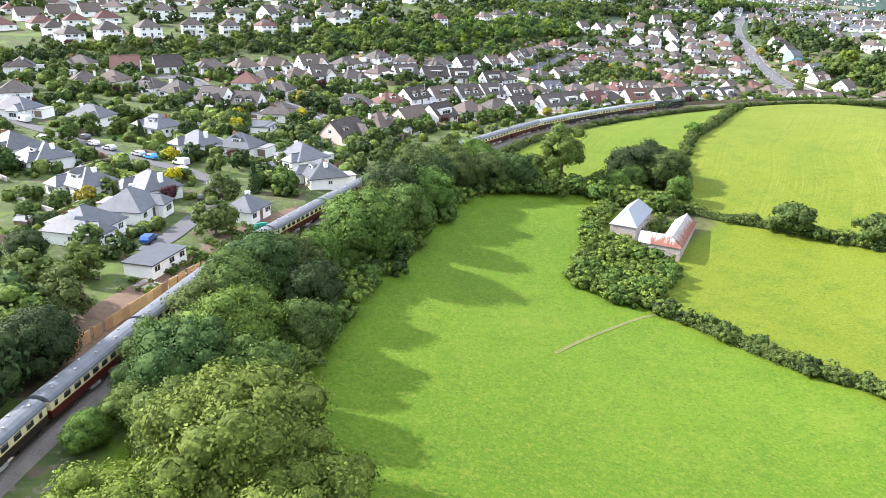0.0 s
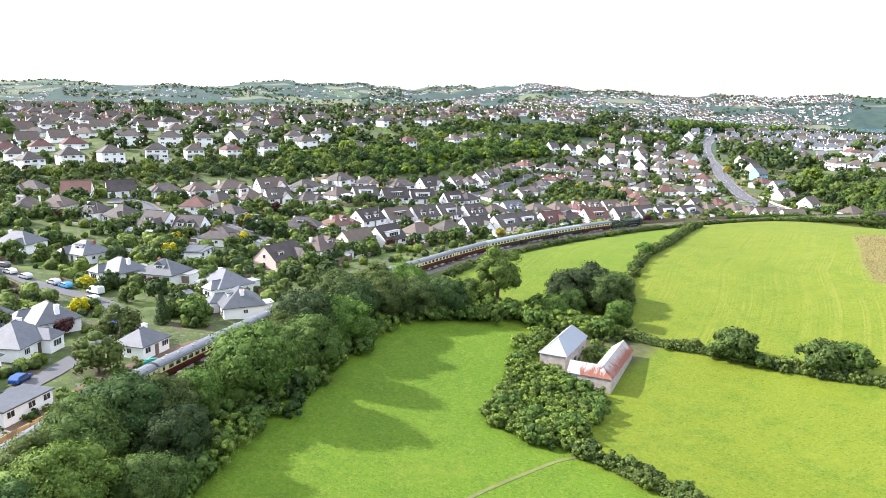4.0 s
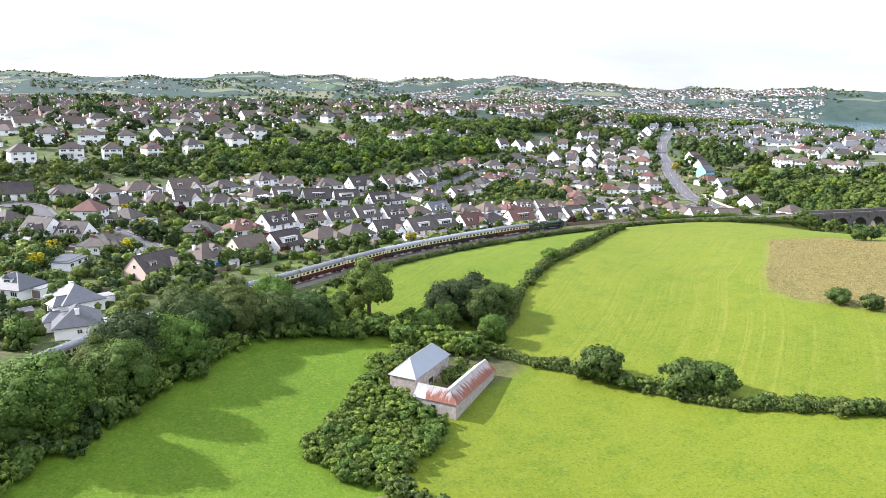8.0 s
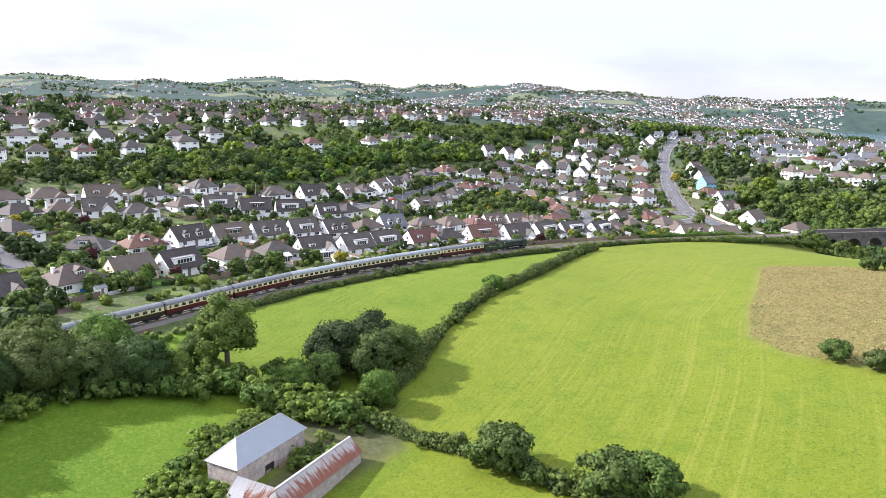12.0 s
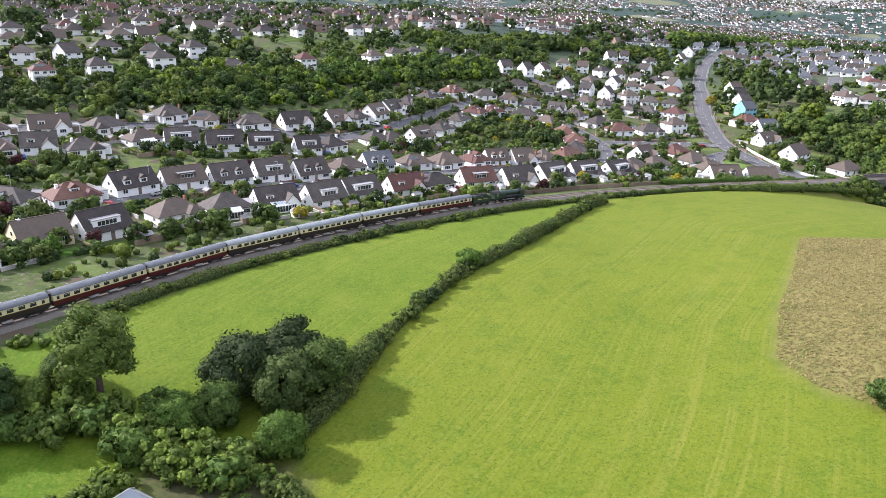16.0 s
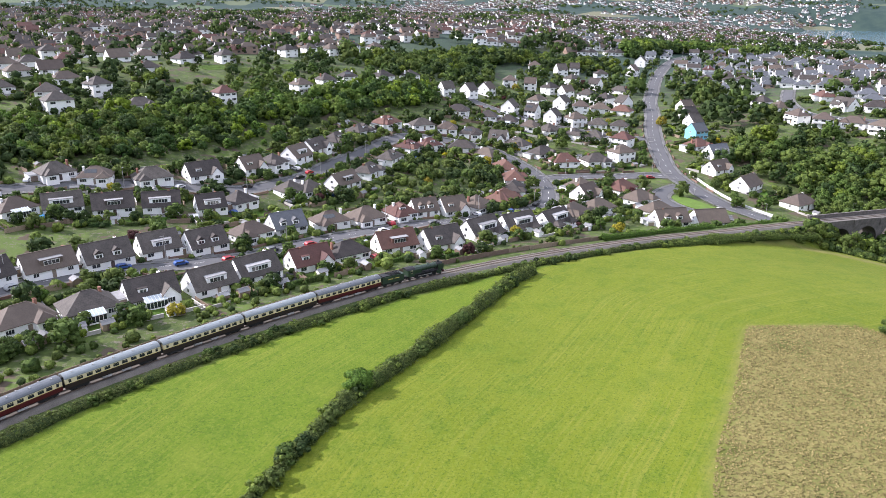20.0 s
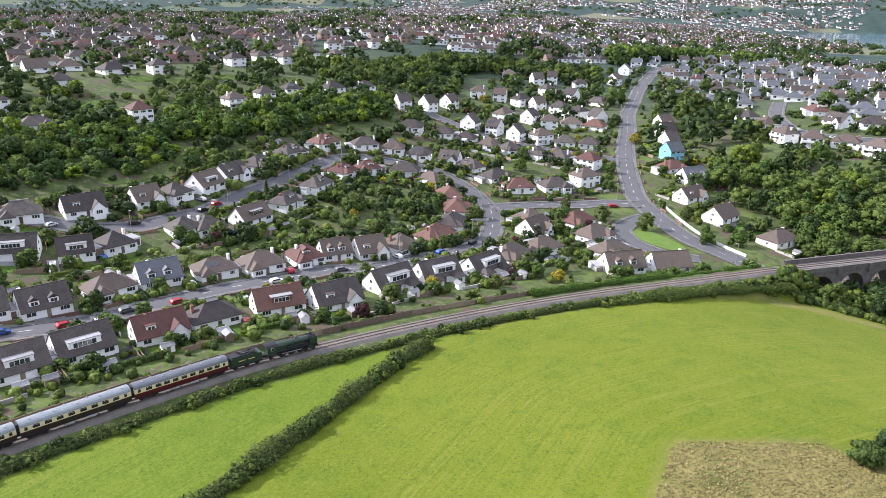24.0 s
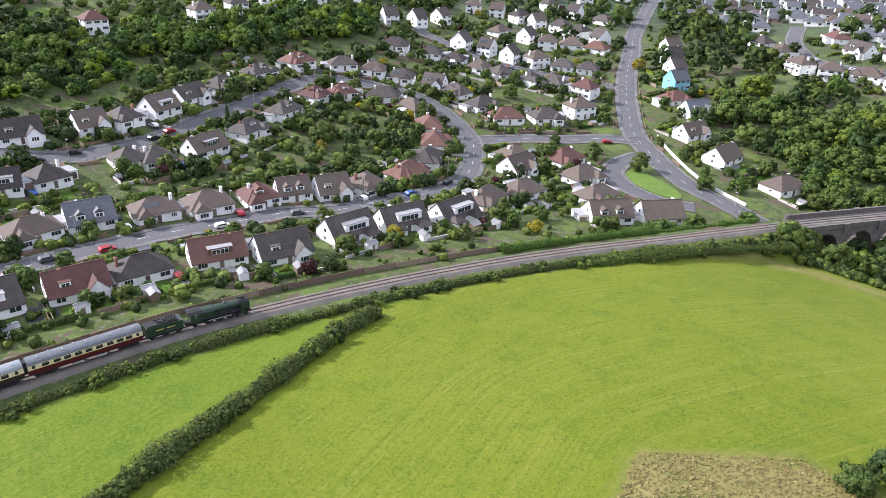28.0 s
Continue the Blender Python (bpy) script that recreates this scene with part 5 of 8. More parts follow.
def sheet_roof(parent, corners, material, n, name="roof_sheet"):
    """Corrugated sheets side by side on one slope: corners eave a, eave b, ridge b, ridge a."""
    a, b, c, d = (Vector(p) for p in corners)
    nrm = (b - a).cross(d - a).normalized()
    if nrm.z < 0:
        nrm = -nrm
    for k in range(n):
        bm = bmesh.new()
        cols = 10
        top, bot = [], []
        for q in range(cols + 1):
            u = (k + q / cols * 1.02) / n
            u = min(u, 1.0)
            lift = nrm * (0.03 + 0.03 * math.cos(q * math.pi) + 0.008 * (k % 2))
            top.append((bm.verts.new(a.lerp(b, u) + lift), bm.verts.new(d.lerp(c, u) + lift)))
            bot.append((bm.verts.new(a.lerp(b, u) + lift - nrm * 0.02), bm.verts.new(d.lerp(c, u) + lift - nrm * 0.02)))
        for q in range(cols):
            for rows_ in (top, bot):
                if (rows_[q][0].co - rows_[q + 1][0].co).length > 1e-5:
                    bm.faces.new((rows_[q][0], rows_[q + 1][0], rows_[q + 1][1], rows_[q][1]))
        part(name, bm, material(k) if callable(material) else material, parent)


def barn_hipped():
    """Two-storey stone barn, bright hipped sheet roof, cart door on the yard side."""
    root = tagged(new("barn"), "old rubble-stone barn with a pale grey hipped metal roof", "barn")
    L, D, h = 16.0, 5.8, 4.6
    ang = math.degrees(math.atan2(88.7 - 74.8, -29.7 + 37.5))
    cx, cy = (-37.5 - 29.7) / 2 - math.sin(radians(ang)) * D / 2, (74.8 + 88.7) / 2 + math.cos(radians(ang)) * D / 2
    zb = 0.5 - h
    bm = bmesh.new()
    box(bm, -L / 2, -D / 2, -1.5, L / 2, D / 2, h - 0.02)
    part("wall", bm, M_STONE, root)
    for seed, (x0, x1, yy, out) in enumerate(((-L / 2, L / 2, -D / 2, -1), (-L / 2, L / 2, D / 2, 1))):
        bm = bmesh.new()
        rubble(bm, x0, x1, -0.6, h - 0.1, yy, 40 + seed, out=out)
        part("stone_facing", bm, M_STONE, root)
    bm = bmesh.new()
    rubble(bm, -D / 2, D / 2, -0.6, h - 0.1, -L / 2, 50)
    o = part("stone_facing", bm, M_STONE, root)
    o.matrix_local = pose(0, 0, 0, 0, 0, -90)
    part("string_course", boxm(-L / 2 - 0.09, -D / 2 - 0.09, 1.75, -L / 2 + 0.02, D / 2 + 0.09, 1.9), M_STONE, root)
    e, r = 0.3, 3.1
    A, B, C, Dd = (-L / 2 - e, -D / 2 - e, h), (L / 2 + e, -D / 2 - e, h), (L / 2 + e, D / 2 + e, h), (-L / 2 - e, D / 2 + e, h)
    R0, R1 = (-L / 2 + 3.0, 0, h + r), (L / 2 - 2.6, 0, h + r)
    bm = bmesh.new()
    vs = {k: bm.verts.new(v) for k, v in dict(A=A, B=B, C=C, D=Dd, R=R0, S=R1).items()}
    for f in ("ABSR", "CDRS", "BCS", "DAR", "DCBA"):
        bm.faces.new([vs[c] for c in f])
    roof = part("roof", bm, M_TIN, root)
    for p, q in ((R0, R1), (A, R0), (Dd, R0), (B, R1), (C, R1)):
        bm = bmesh.new()
        d = Vector(q) - Vector(p)
        cyl(bm, (0, 0, 0), 0.10, d.length, "z", 6)
        o = part("ridge_cap", bm, M_ZINC, roof)
        o.matrix_local = Matrix.Translation((Vector(p) + Vector(q)) / 2) @ d.to_track_quat('Z', 'Y').to_matrix().to_4x4()
    part("opening", boxm(-1.9, -D / 2 - 0.07, -0.2, 0.2, -D / 2 + 0.1, 2.4), M_BLACK, root)
    door = part("cart_door", boxm(0.3, -D / 2 - 0.95, -0.1, 2.0, -D / 2 - 0.85, 2.2), M_WOOD, root)
    for z in (0.1, 1.0, 1.9):
        part("ledge", boxm(0.3, -D / 2 - 1.0, z, 2.0, -D / 2 - 0.95, z + 0.14), M_WOOD, door)
    part("half_door", boxm(-1.85, -D / 2 - 0.12, -0.2, -0.6, -D / 2 - 0.05, 1.5), M_WOOD, root)
    root.matrix_world = pose(cx, cy, zb, 0, 0, ang)


def barn_low():
    """Low L-shaped byre, walls of rubble, roof of rusting sheets."""
    root = tagged(new("byre"), "low L-shaped stone byre with rust-red corrugated roof sheets", "byre")
    ang = math.degrees(math.atan2(84.2 - 66.3, -20 + 29.8))
    L, D, h = 20.4, 4.6, 3.0
    z_e = -1.3
    part("wall", boxm(0, 0, -1.6, L, D, h), M_STONE, root)
    part("front_wing", boxm(-0.02, D, -1.6, D, D + 4.6, h), M_STONE, root)
    bm = bmesh.new()
    rubble(bm, 0, L, -0.4, h - 0.05, 0, 61)
    part("stone_facing", bm, M_STONE, root)
    bm = bmesh.new()
    rubble(bm, -D - 4.6, 0, -0.4, h - 0.05, 0, 62)
    o = part("stone_facing", bm, M_STONE, root)
    o.matrix_local = pose(0, 0, 0, 0, 0, -90)
    rise = 1.9
    # gable at the far end
    bm = bmesh.new()
    a = [bm.verts.new((x, y, z)) for x in (L - 0.4, L) for y, z in ((0, h), (D, h), (D / 2, h + rise))]
    bm.faces.new(a[:3]), bm.faces.new(a[:2:-1])
    for i, j in ((0, 1), (1, 2), (2, 0)):
        bm.faces.new((a[i], a[j], a[3 + j], a[3 + i]))
    part("gable", bm, M_STONE, root)
    e = 0.25
    roof = part("roof_frame", boxm(0.3, D / 2 - 0.06, h + rise - 0.25, L - 0.1, D / 2 + 0.06, h + rise - 0.06), M_WOOD, root)
    zinc_rust = lambda k: M_RUST
    sheet_roof(roof, ((-e, -e, h - 0.1), (L + e, -e, h - 0.1), (L + e, D / 2, h + rise), (D / 2, D / 2, h + rise)), zinc_rust, 22)
    sheet_roof(roof, ((D, D + e, h - 0.1), (L + e, D + e, h - 0.1), (L + e, D / 2, h + rise), (D / 2, D / 2, h + rise)), lambda k: M_ZINC, 20)
    # wing roof: slope to the field, slope to the yard
    sheet_roof(roof, ((-e, -e, h - 0.1), (-e, D + 4.8, h - 0.1), (D / 2, D + 4.8, h + rise), (D / 2, D / 2, h + rise)), lambda k: M_RUST_ACROSS if k < 7 else M_ZINC, 10)
    sheet_roof(roof, ((D, D, h - 0.1), (D, D + 4.8, h - 0.1), (D / 2, D + 4.8, h + rise), (D / 2, D, h + rise)), lambda k: M_ZINC, 5)
    bm = bmesh.new()
    a = [bm.verts.new((x, y, z)) for y in (D + 4.25, D + 4.6) for x, z in ((0, h), (D, h), (D / 2, h + rise))]
    bm.faces.new(a[:3]), bm.faces.new(a[:2:-1])
    for i, j in ((0, 1), (1, 2), (2, 0)):
        bm.faces.new((a[i], a[j], a[3 + j], a[3 + i]))
    part("gable", bm, M_STONE, root)
    part("ridge_cap", boxm(D / 2, D / 2 - 0.15, h + rise + 0.04, L + e, D / 2 + 0.15, h + rise + 0.10), M_ZINC, roof)
    part("opening", boxm(-0.08, 4.4, 0.9, 0.02, 5.3, 2.0), M_BLACK, root)
    root.matrix_world = pose(-29.8, 66.3, z_e - h, 0, 0, ang)


barn_hipped()
barn_low()

# ---- the viaduct ----
M_VSTONE = mat("viaduct_stone", (0.12, 0.108, 0.10), 0.9, var=0.4, scale=0.8, bump=0.9, bump_scale=2.5, tint=(0.19, 0.17, 0.155))


def viaduct():
    root = tagged(new("viaduct"), "grey stone railway viaduct with round arches over a wooded valley", "viaduct", kind="structure")
    a, b = Vector((172.0, 300.6, 0)), Vector((290.0, 335.0, 0))
    d = (b - a).normalized()
    ang = math.degrees(math.atan2(d.y, d.x))
    W, span, pier, top = 4.6, 10.5, 2.6, -1.0
    n = 8
    low = -30.0
    for s in (-1, 1):
        bm = bmesh.new()
        y = s * W
        for k in range(n):
            x0 = 6.0 + k * (span + pier)
            arc = [(x0 + span / 2 - span / 2 * math.cos(t), top - 6.6 + span / 2 * math.sin(t)) for t in np.linspace(0, math.pi, 13)]
            for (xa, za), (xb, zb) in zip(arc[:-1], arc[1:]):
                poly(bm, [(xa, y, za), (xb, y, zb), (xb, y, top), (xa, y, top)])
            poly(bm, [(x0 - pier, y, low), (x0, y, low), (x0, y, top), (x0 - pier, y, top)])
        poly(bm, [(-6, y, -12), (6.0 - pier, y, -12), (6.0 - pier, y, top), (-6, y, top)])
        part("spandrel", bm, M_VSTONE, root)
        p = part("parapet", boxm(4, min(y, y - s * 0.45), top, 116, max(y, y - s * 0.45), top + 1.5), M_VSTONE, root)
        part("coping", boxm(3.9, min(y + s * 0.1, y - s * 0.55), top + 1.5, 116, max(y + s * 0.1, y - s * 0.55), top + 1.68), M_VSTONE, p)
        for k in range(n + 1):
            x0 = 6.0 + k * (span + pier) - pier / 2
            part("refuge", boxm(x0 - 0.9, min(y, y + s * 0.5), top - 1.2, x0 + 0.9, max(y, y + s * 0.5), top + 1.75), M_VSTONE, p)
    for k in range(n):
        x0 = 6.0 + k * (span + pier)
        bm = bmesh.new()
        arc = [(x0 + span / 2 - span / 2 * math.cos(t), top - 6.6 + span / 2 * math.sin(t)) for t in np.linspace(0, math.pi, 13)]
        for (xa, za), (xb, zb) in zip(arc[:-1], arc[1:]):
            poly(bm, [(xa, -W, za), (xb, -W, zb), (xb, W, zb), (xa, W, za)])
        part("arch_barrel", bm, M_VSTONE, root)
        part("pier", boxm(x0 - pier, -W + 0.02, low, x0, W - 0.02, top - 6.6), M_VSTONE, root)
        for s in (-1, 1):
            bm = bmesh.new()
            for q in range(24):
                t0, t1 = math.pi * q / 24 + 0.01, math.pi * (q + 1) / 24 - 0.01
                pts = [(x0 + span / 2 - rr * math.cos(t), top - 6.6 + rr * math.sin(t)) for rr, t in ((span / 2, t0), (span / 2, t1), (span / 2 + 0.6, t1), (span / 2 + 0.6, t0))]
                prism(bm, pts, s * W - 0.06, s * W + 0.06)
            part("voussoirs", bm, M_VSTONE, root)
    part("deck", boxm(3, -W, top - 0.3, 116, W, top + 0.12), M_BALLAST, root)
    root.matrix_world = pose(a.x, a.y, rail_z(172) - 0.1, 0, 0.33, ang)


viaduct()


# ---- trees, hedges and scrub ----
def leaf_material(name, dark, light, through=0.42):
    m = bpy.data.materials.new(name)
    m.use_nodes = True
    n, l = m.node_tree.nodes, m.node_tree.links
    b = n["Principled BSDF"]
    b.inputs["Roughness"].default_value = 0.7
    b.inputs["Specular IOR Level"].default_value = 0.12
    geo, oi = n.new("ShaderNodeNewGeometry"), n.new("ShaderNodeObjectInfo")
    mx = n.new("ShaderNodeMix")
    mx.data_type = 'RGBA'
    mx.inputs[6].default_value, mx.inputs[7].default_value = (*dark, 1), (*light, 1)
    l.new(geo.outputs["Random Per Island"], mx.inputs[0])
    hsv = n.new("ShaderNodeHueSaturation")
    for key, lo, hi in (("Value", 0.76, 1.26), ("Hue", 0.486, 0.501), ("Saturation", 0.94, 1.10)):
        r = n.new("ShaderNodeMapRange")
        r.inputs["To Min"].default_value, r.inputs["To Max"].default_value = lo, hi
        l.new(oi.outputs["Random"], r.inputs["Value"])
        l.new(r.outputs[0], hsv.inputs[key])
    co, grain = n.new("ShaderNodeTexCoord"), n.new("ShaderNodeTexNoise")
    grain.inputs["Scale"].default_value, grain.inputs["Detail"].default_value, grain.inputs["Roughness"].default_value = 1.6, 5.0, 0.8
    l.new(co.outputs["Object"], grain.inputs["Vector"])
    gr = n.new("ShaderNodeMapRange")
    for key, val in (("From Min", 0.36), ("From Max", 0.64), ("To Min", 0.48), ("To Max", 1.5)):
        gr.inputs[key].default_value = val
    l.new(grain.outputs[0], gr.inputs["Value"])
    gm = n.new("ShaderNodeVectorMath")
    gm.operation = 'SCALE'
    l.new(mx.outputs[2], gm.inputs[0])
    l.new(gr.outputs[0], gm.inputs["Scale"])
    l.new(gm.outputs[0], hsv.inputs["Color"])
    l.new(hsv.outputs[0], b.inputs["Base Color"])
    tr = n.new("ShaderNodeBsdfTranslucent")
    l.new(hsv.outputs[0], tr.inputs["Color"])
    ms = n.new("ShaderNodeMixShader")
    ms.inputs[0].default_value = through
    l.new(b.outputs[0], ms.inputs[1])
    l.new(tr.outputs[0], ms.inputs[2])
    l.new(ms.outputs[0], n["Material Output"].inputs["Surface"])
    return m


M_LEAF = leaf_material("broad_leaves", (0.049, 0.092, 0.024), (0.116, 0.182, 0.046), 0.3)
M_LEAF_Y = leaf_material("bright_leaves", (0.086, 0.134, 0.022), (0.182, 0.244, 0.048), 0.3)
M_LEAF_D = leaf_material("dark_leaves", (0.026, 0.052, 0.018), (0.068, 0.110, 0.036), 0.25)
M_LEAF_R = leaf_material("copper_leaves", (0.05, 0.022, 0.022), (0.11, 0.05, 0.045), 0.2)
M_LEAF_G = leaf_material("gold_leaves", (0.25, 0.24, 0.03), (0.45, 0.40, 0.05), 0.3)
M_LEAF_O = leaf_material("olive_leaves", (0.062, 0.100, 0.026), (0.138, 0.190, 0.050), 0.3)
M_LEAF_B = leaf_material("fresh_leaves", (0.096, 0.156, 0.032), (0.215, 0.290, 0.070), 0.3)
M_HAYG = leaf_material("dry_grass", (0.140, 0.126, 0.042), (0.262, 0.226, 0.088), 0.2)


def unit(a):
    return a / (np.linalg.norm(a, axis=-1, keepdims=True) + 1e-9)


def leaves(centres, normals, size, rng, jitter=0.75):
    """Small kite-shaped sprays of leaf at the given places, turned roughly along the given normals; gives corners, faces and the soft normals of the mass."""
    n = len(centres)
    base = unit(normals)
    nr = unit(base + rng.normal(0, jitter, (n, 3)))
    nr *= np.where((nr * base).sum(1) < 0, -1.0, 1.0)[:, None]
    a = unit(np.cross(nr, rng.normal(0, 1, (n, 3))))
    b = np.cross(nr, a)
    s = size * rng.uniform(0.6, 1.35, (n, 1))
    fold = nr * s * 0.18
    v = np.stack([centres - a * s, centres - b * s * 0.55 + fold, centres + a * s, centres + b * s * 0.62 + fold], 1).reshape(-1, 3)
    soft = np.repeat(unit(base * 0.60 + nr * 0.55), 4, axis=0)
    return v, np.arange(4 * n).reshape(-1, 4), soft


def quad_mesh(name, v, soft, mats, index=None):
    """A mesh of loose quads with soft normals."""
    me = bpy.data.meshes.new(name)
    n = len(v) // 4
    me.vertices.add(len(v))
    me.vertices.foreach_set("co", v.astype(np.float32).ravel())
    me.loops.add(4 * n)
    me.loops.foreach_set("vertex_index", np.arange(4 * n, dtype=np.int32))
    me.polygons.add(n)
    me.polygons.foreach_set("loop_start", np.arange(0, 4 * n, 4, dtype=np.int32))
    if index is not None:
        me.polygons.foreach_set("material_index", index.astype(np.int32))
    for m in mats:
        me.materials.append(m)
    if soft is not None:
        a = me.attributes.new("custom_normal", 'FLOAT_VECTOR', 'POINT')
        a.data.foreach_set("vector", soft.astype(np.float32).ravel())
    me.update(calc_edges=True)
    return me


def leaf_mesh(name, v, soft, material):
    return quad_mesh(name, v, soft, [material])


def crown(seed, R, H, z0, clumps, per, size):
    """Places and outward normals of a crown of billowing clumps, uneven in outline, round its limbs."""
    rng = np.random.default_rng(seed)
    ph = rng.uniform(0, 6.28, 4)
    mid = np.array([0, 0, z0 + H * 0.46])
    cs, ns, hubs = [], [], []
    for k in range(clumps):
        zz = 1 - 1.72 * (k + 0.5) / clumps
        t = k * 2.39996 + rng.uniform(-0.5, 0.5)
        rad = math.sqrt(max(0.0, 1 - zz * zz))
        o = unit(np.array([math.cos(t) * rad, math.sin(t) * rad, zz]))
        lump = 1 + 0.16 * math.sin(2.3 * o[0] * 2 + ph[0]) * math.sin(2.1 * o[2] * 2 + ph[1]) + 0.12 * math.sin(3.4 * o[1] * 2 + ph[2])
        hub = mid + o * np.array([R, R, H * 0.54]) * lump * rng.uniform(0.52, 0.80)
        cr = min(R, H * 0.6) * rng.uniform(0.24, 0.42) * (1.25 if clumps < 14 else 1.0)
        d = unit(rng.normal(0, 1, (per, 3)))
        back = np.minimum((d @ o) + 0.15, 0)
        d = unit(d - 2 * back[:, None] * o)
        cs.append(hub + d * cr * rng.uniform(0.74, 1.14, (per, 1)) * np.array([1, 1, 0.82]))
        ns.append(d * 0.85 + o * 0.35 + np.array([0, 0, 0.12]))
        hubs.append((hub, cr, o))
    return np.concatenate(cs), np.concatenate(ns), hubs, rng


def limb(bm, p, q, r0, r1, seg=6):
    p, q = Vector(p), Vector(q)
    d = q - p
    bmesh.ops.create_cone(bm, cap_ends=True, segments=seg, radius1=r0, radius2=r1, depth=d.length,
                          matrix=Matrix.Translation((p + q) / 2) @ d.to_track_quat('Z', 'Y').to_matrix().to_4x4())


TREE_KINDS = {}
CUBE_QUADS = []
for _ax in range(3):
    for _sg in (-1, 1):
        for _i in (-1, 0):
            for _j in (-1, 0):
                _q = []
                for _a, _b2 in ((_i, _j), (_i + 1, _j), (_i + 1, _j + 1), (_i, _j + 1)):
                    _d = np.array([_sg if _ax == m else (_a if (m - _ax) % 3 == 1 else _b2) for m in range(3)], float)
                    _q.append(_d / np.linalg.norm(_d))
                if not (_ax == 2 and _sg < 0):
                    CUBE_QUADS.append(_q if _sg > 0 else _q[::-1])


CUBE_FIVE = []
for _ax, _sg in ((0, -1), (0, 1), (1, -1), (1, 1), (2, 1)):
    _q = []
    for _a, _b2 in ((-1, -1), (1, -1), (1, 1), (-1, 1)):
        _d = np.array([_sg if _ax == m else (_a if (m - _ax) % 3 == 1 else _b2) for m in range(3)], float)
        _q.append(_d / np.linalg.norm(_d))
    CUBE_FIVE.append(_q if _sg > 0 else _q[::-1])


def tree_kind(name, seed, R, H, trunk, clumps, per, size, material, category="tree", label="broadleaved tree with full green crown", jitter=0.5):
    c, nr, hubs, rng = crown(seed, R, H, trunk, clumps, per, size)
    v, f, soft = leaves(c, nr, size, rng, jitter)
    # dense inner mass of each clump
    inner, ins = [], []
    for hub, cr, o in hubs:
        for d in (CUBE_QUADS if per >= 30 else CUBE_FIVE):
            inner += [hub + p * cr * (0.74 if per >= 30 else 0.9) * rng.uniform(0.88, 1.08) * np.array([1, 1, 0.82]) for p in d]
            ins += [p * 0.85 + o * 0.35 for p in d]
    v = np.concatenate([v, np.array(inner)])
    soft = np.concatenate([soft, unit(np.array(ins))])
    cm = leaf_mesh("crown", v, soft, material)
    hubs = [h for h, _, _ in hubs]
    bm = bmesh.new()
    tr = 0.035 * (H + trunk) + 0.05
    limb(bm, (0, 0, -0.8), (0.05, 0.02, trunk + H * 0.3), tr, tr * 0.6, 8)
    limb(bm, (0.05, 0.02, trunk + H * 0.3), (0, 0.1, trunk + H * 0.8), tr * 0.6, tr * 0.15, 6)
    for hb in hubs[::max(1, len(hubs) // 9)]:
        limb(bm, (0.03, 0.02, trunk + H * 0.12), tuple(hb), tr * 0.35, tr * 0.08, 5)
    tm = bpy.data.meshes.new("trunk")
    bm.to_mesh(tm)
    bm.free()
    tm.materials.append(M_BARK)
    TREE_KINDS[name] = (cm, tm, float(v[:, 2].max()) - 0.3, R, category, label, v, material, soft)


for k in range(4):
    tree_kind(f"big{k}", 10 + k, 6.0 + 0.4 * k, 11.0, 0.2, 48, 170, 0.22, (M_LEAF, M_LEAF_O, M_LEAF, M_LEAF_D)[k], label="tall broadleaved tree with billowing green crown")
tree_kind("sunny", 21, 8.6, 11.4, 0.6, 70, 230, 0.21, M_LEAF_Y, label="large ash tree with yellow-green sunlit crown")
tree_kind("lone", 22, 5.0, 11.0, 2.6, 30, 120, 0.24, M_LEAF_O, label="tall slender field tree with open crown")
tree_kind("oak", 23, 5.6, 8.2, 0.1, 48, 140, 0.22, M_LEAF_D, label="broad dark oak at the hedgerow")
tree_kind("oak2", 24, 4.6, 8.2, 0.1, 40, 140, 0.22, M_LEAF, label="rounded green oak at the hedgerow")
for k in range(3):
    tree_kind(f"mid{k}", 30 + k, 3.2 + 0.4 * k, 6.2, 0.2, 22, 40, 0.30, (M_LEAF, M_LEAF_D, M_LEAF_O)[k], label="leafy green tree among the gardens")
for k in range(5):
    tree_kind(f"wood{k}", 60 + k, 3.8 + 0.3 * k, 7.0, 0.1, 15, 15, 0.50, (M_LEAF, M_LEAF_D, M_LEAF_D, M_LEAF_O, M_LEAF_Y)[k], label="woodland tree on the steep bank", jitter=0.35)
tree_kind("copper", 41, 3.0, 5.0, 1.0, 24, 36, 0.30, M_LEAF_R, label="copper-leaved tree in a garden")
tree_kind("gold", 42, 1.8, 2.6, 0.2, 16, 30, 0.24, M_LEAF_G, "shrub", "golden yellow garden shrub")
tree_kind("bushy", 43, 2.9, 4.2, 0.1, 30, 60, 0.20, M_LEAF, "bush", "dense rounded hedgerow bush")


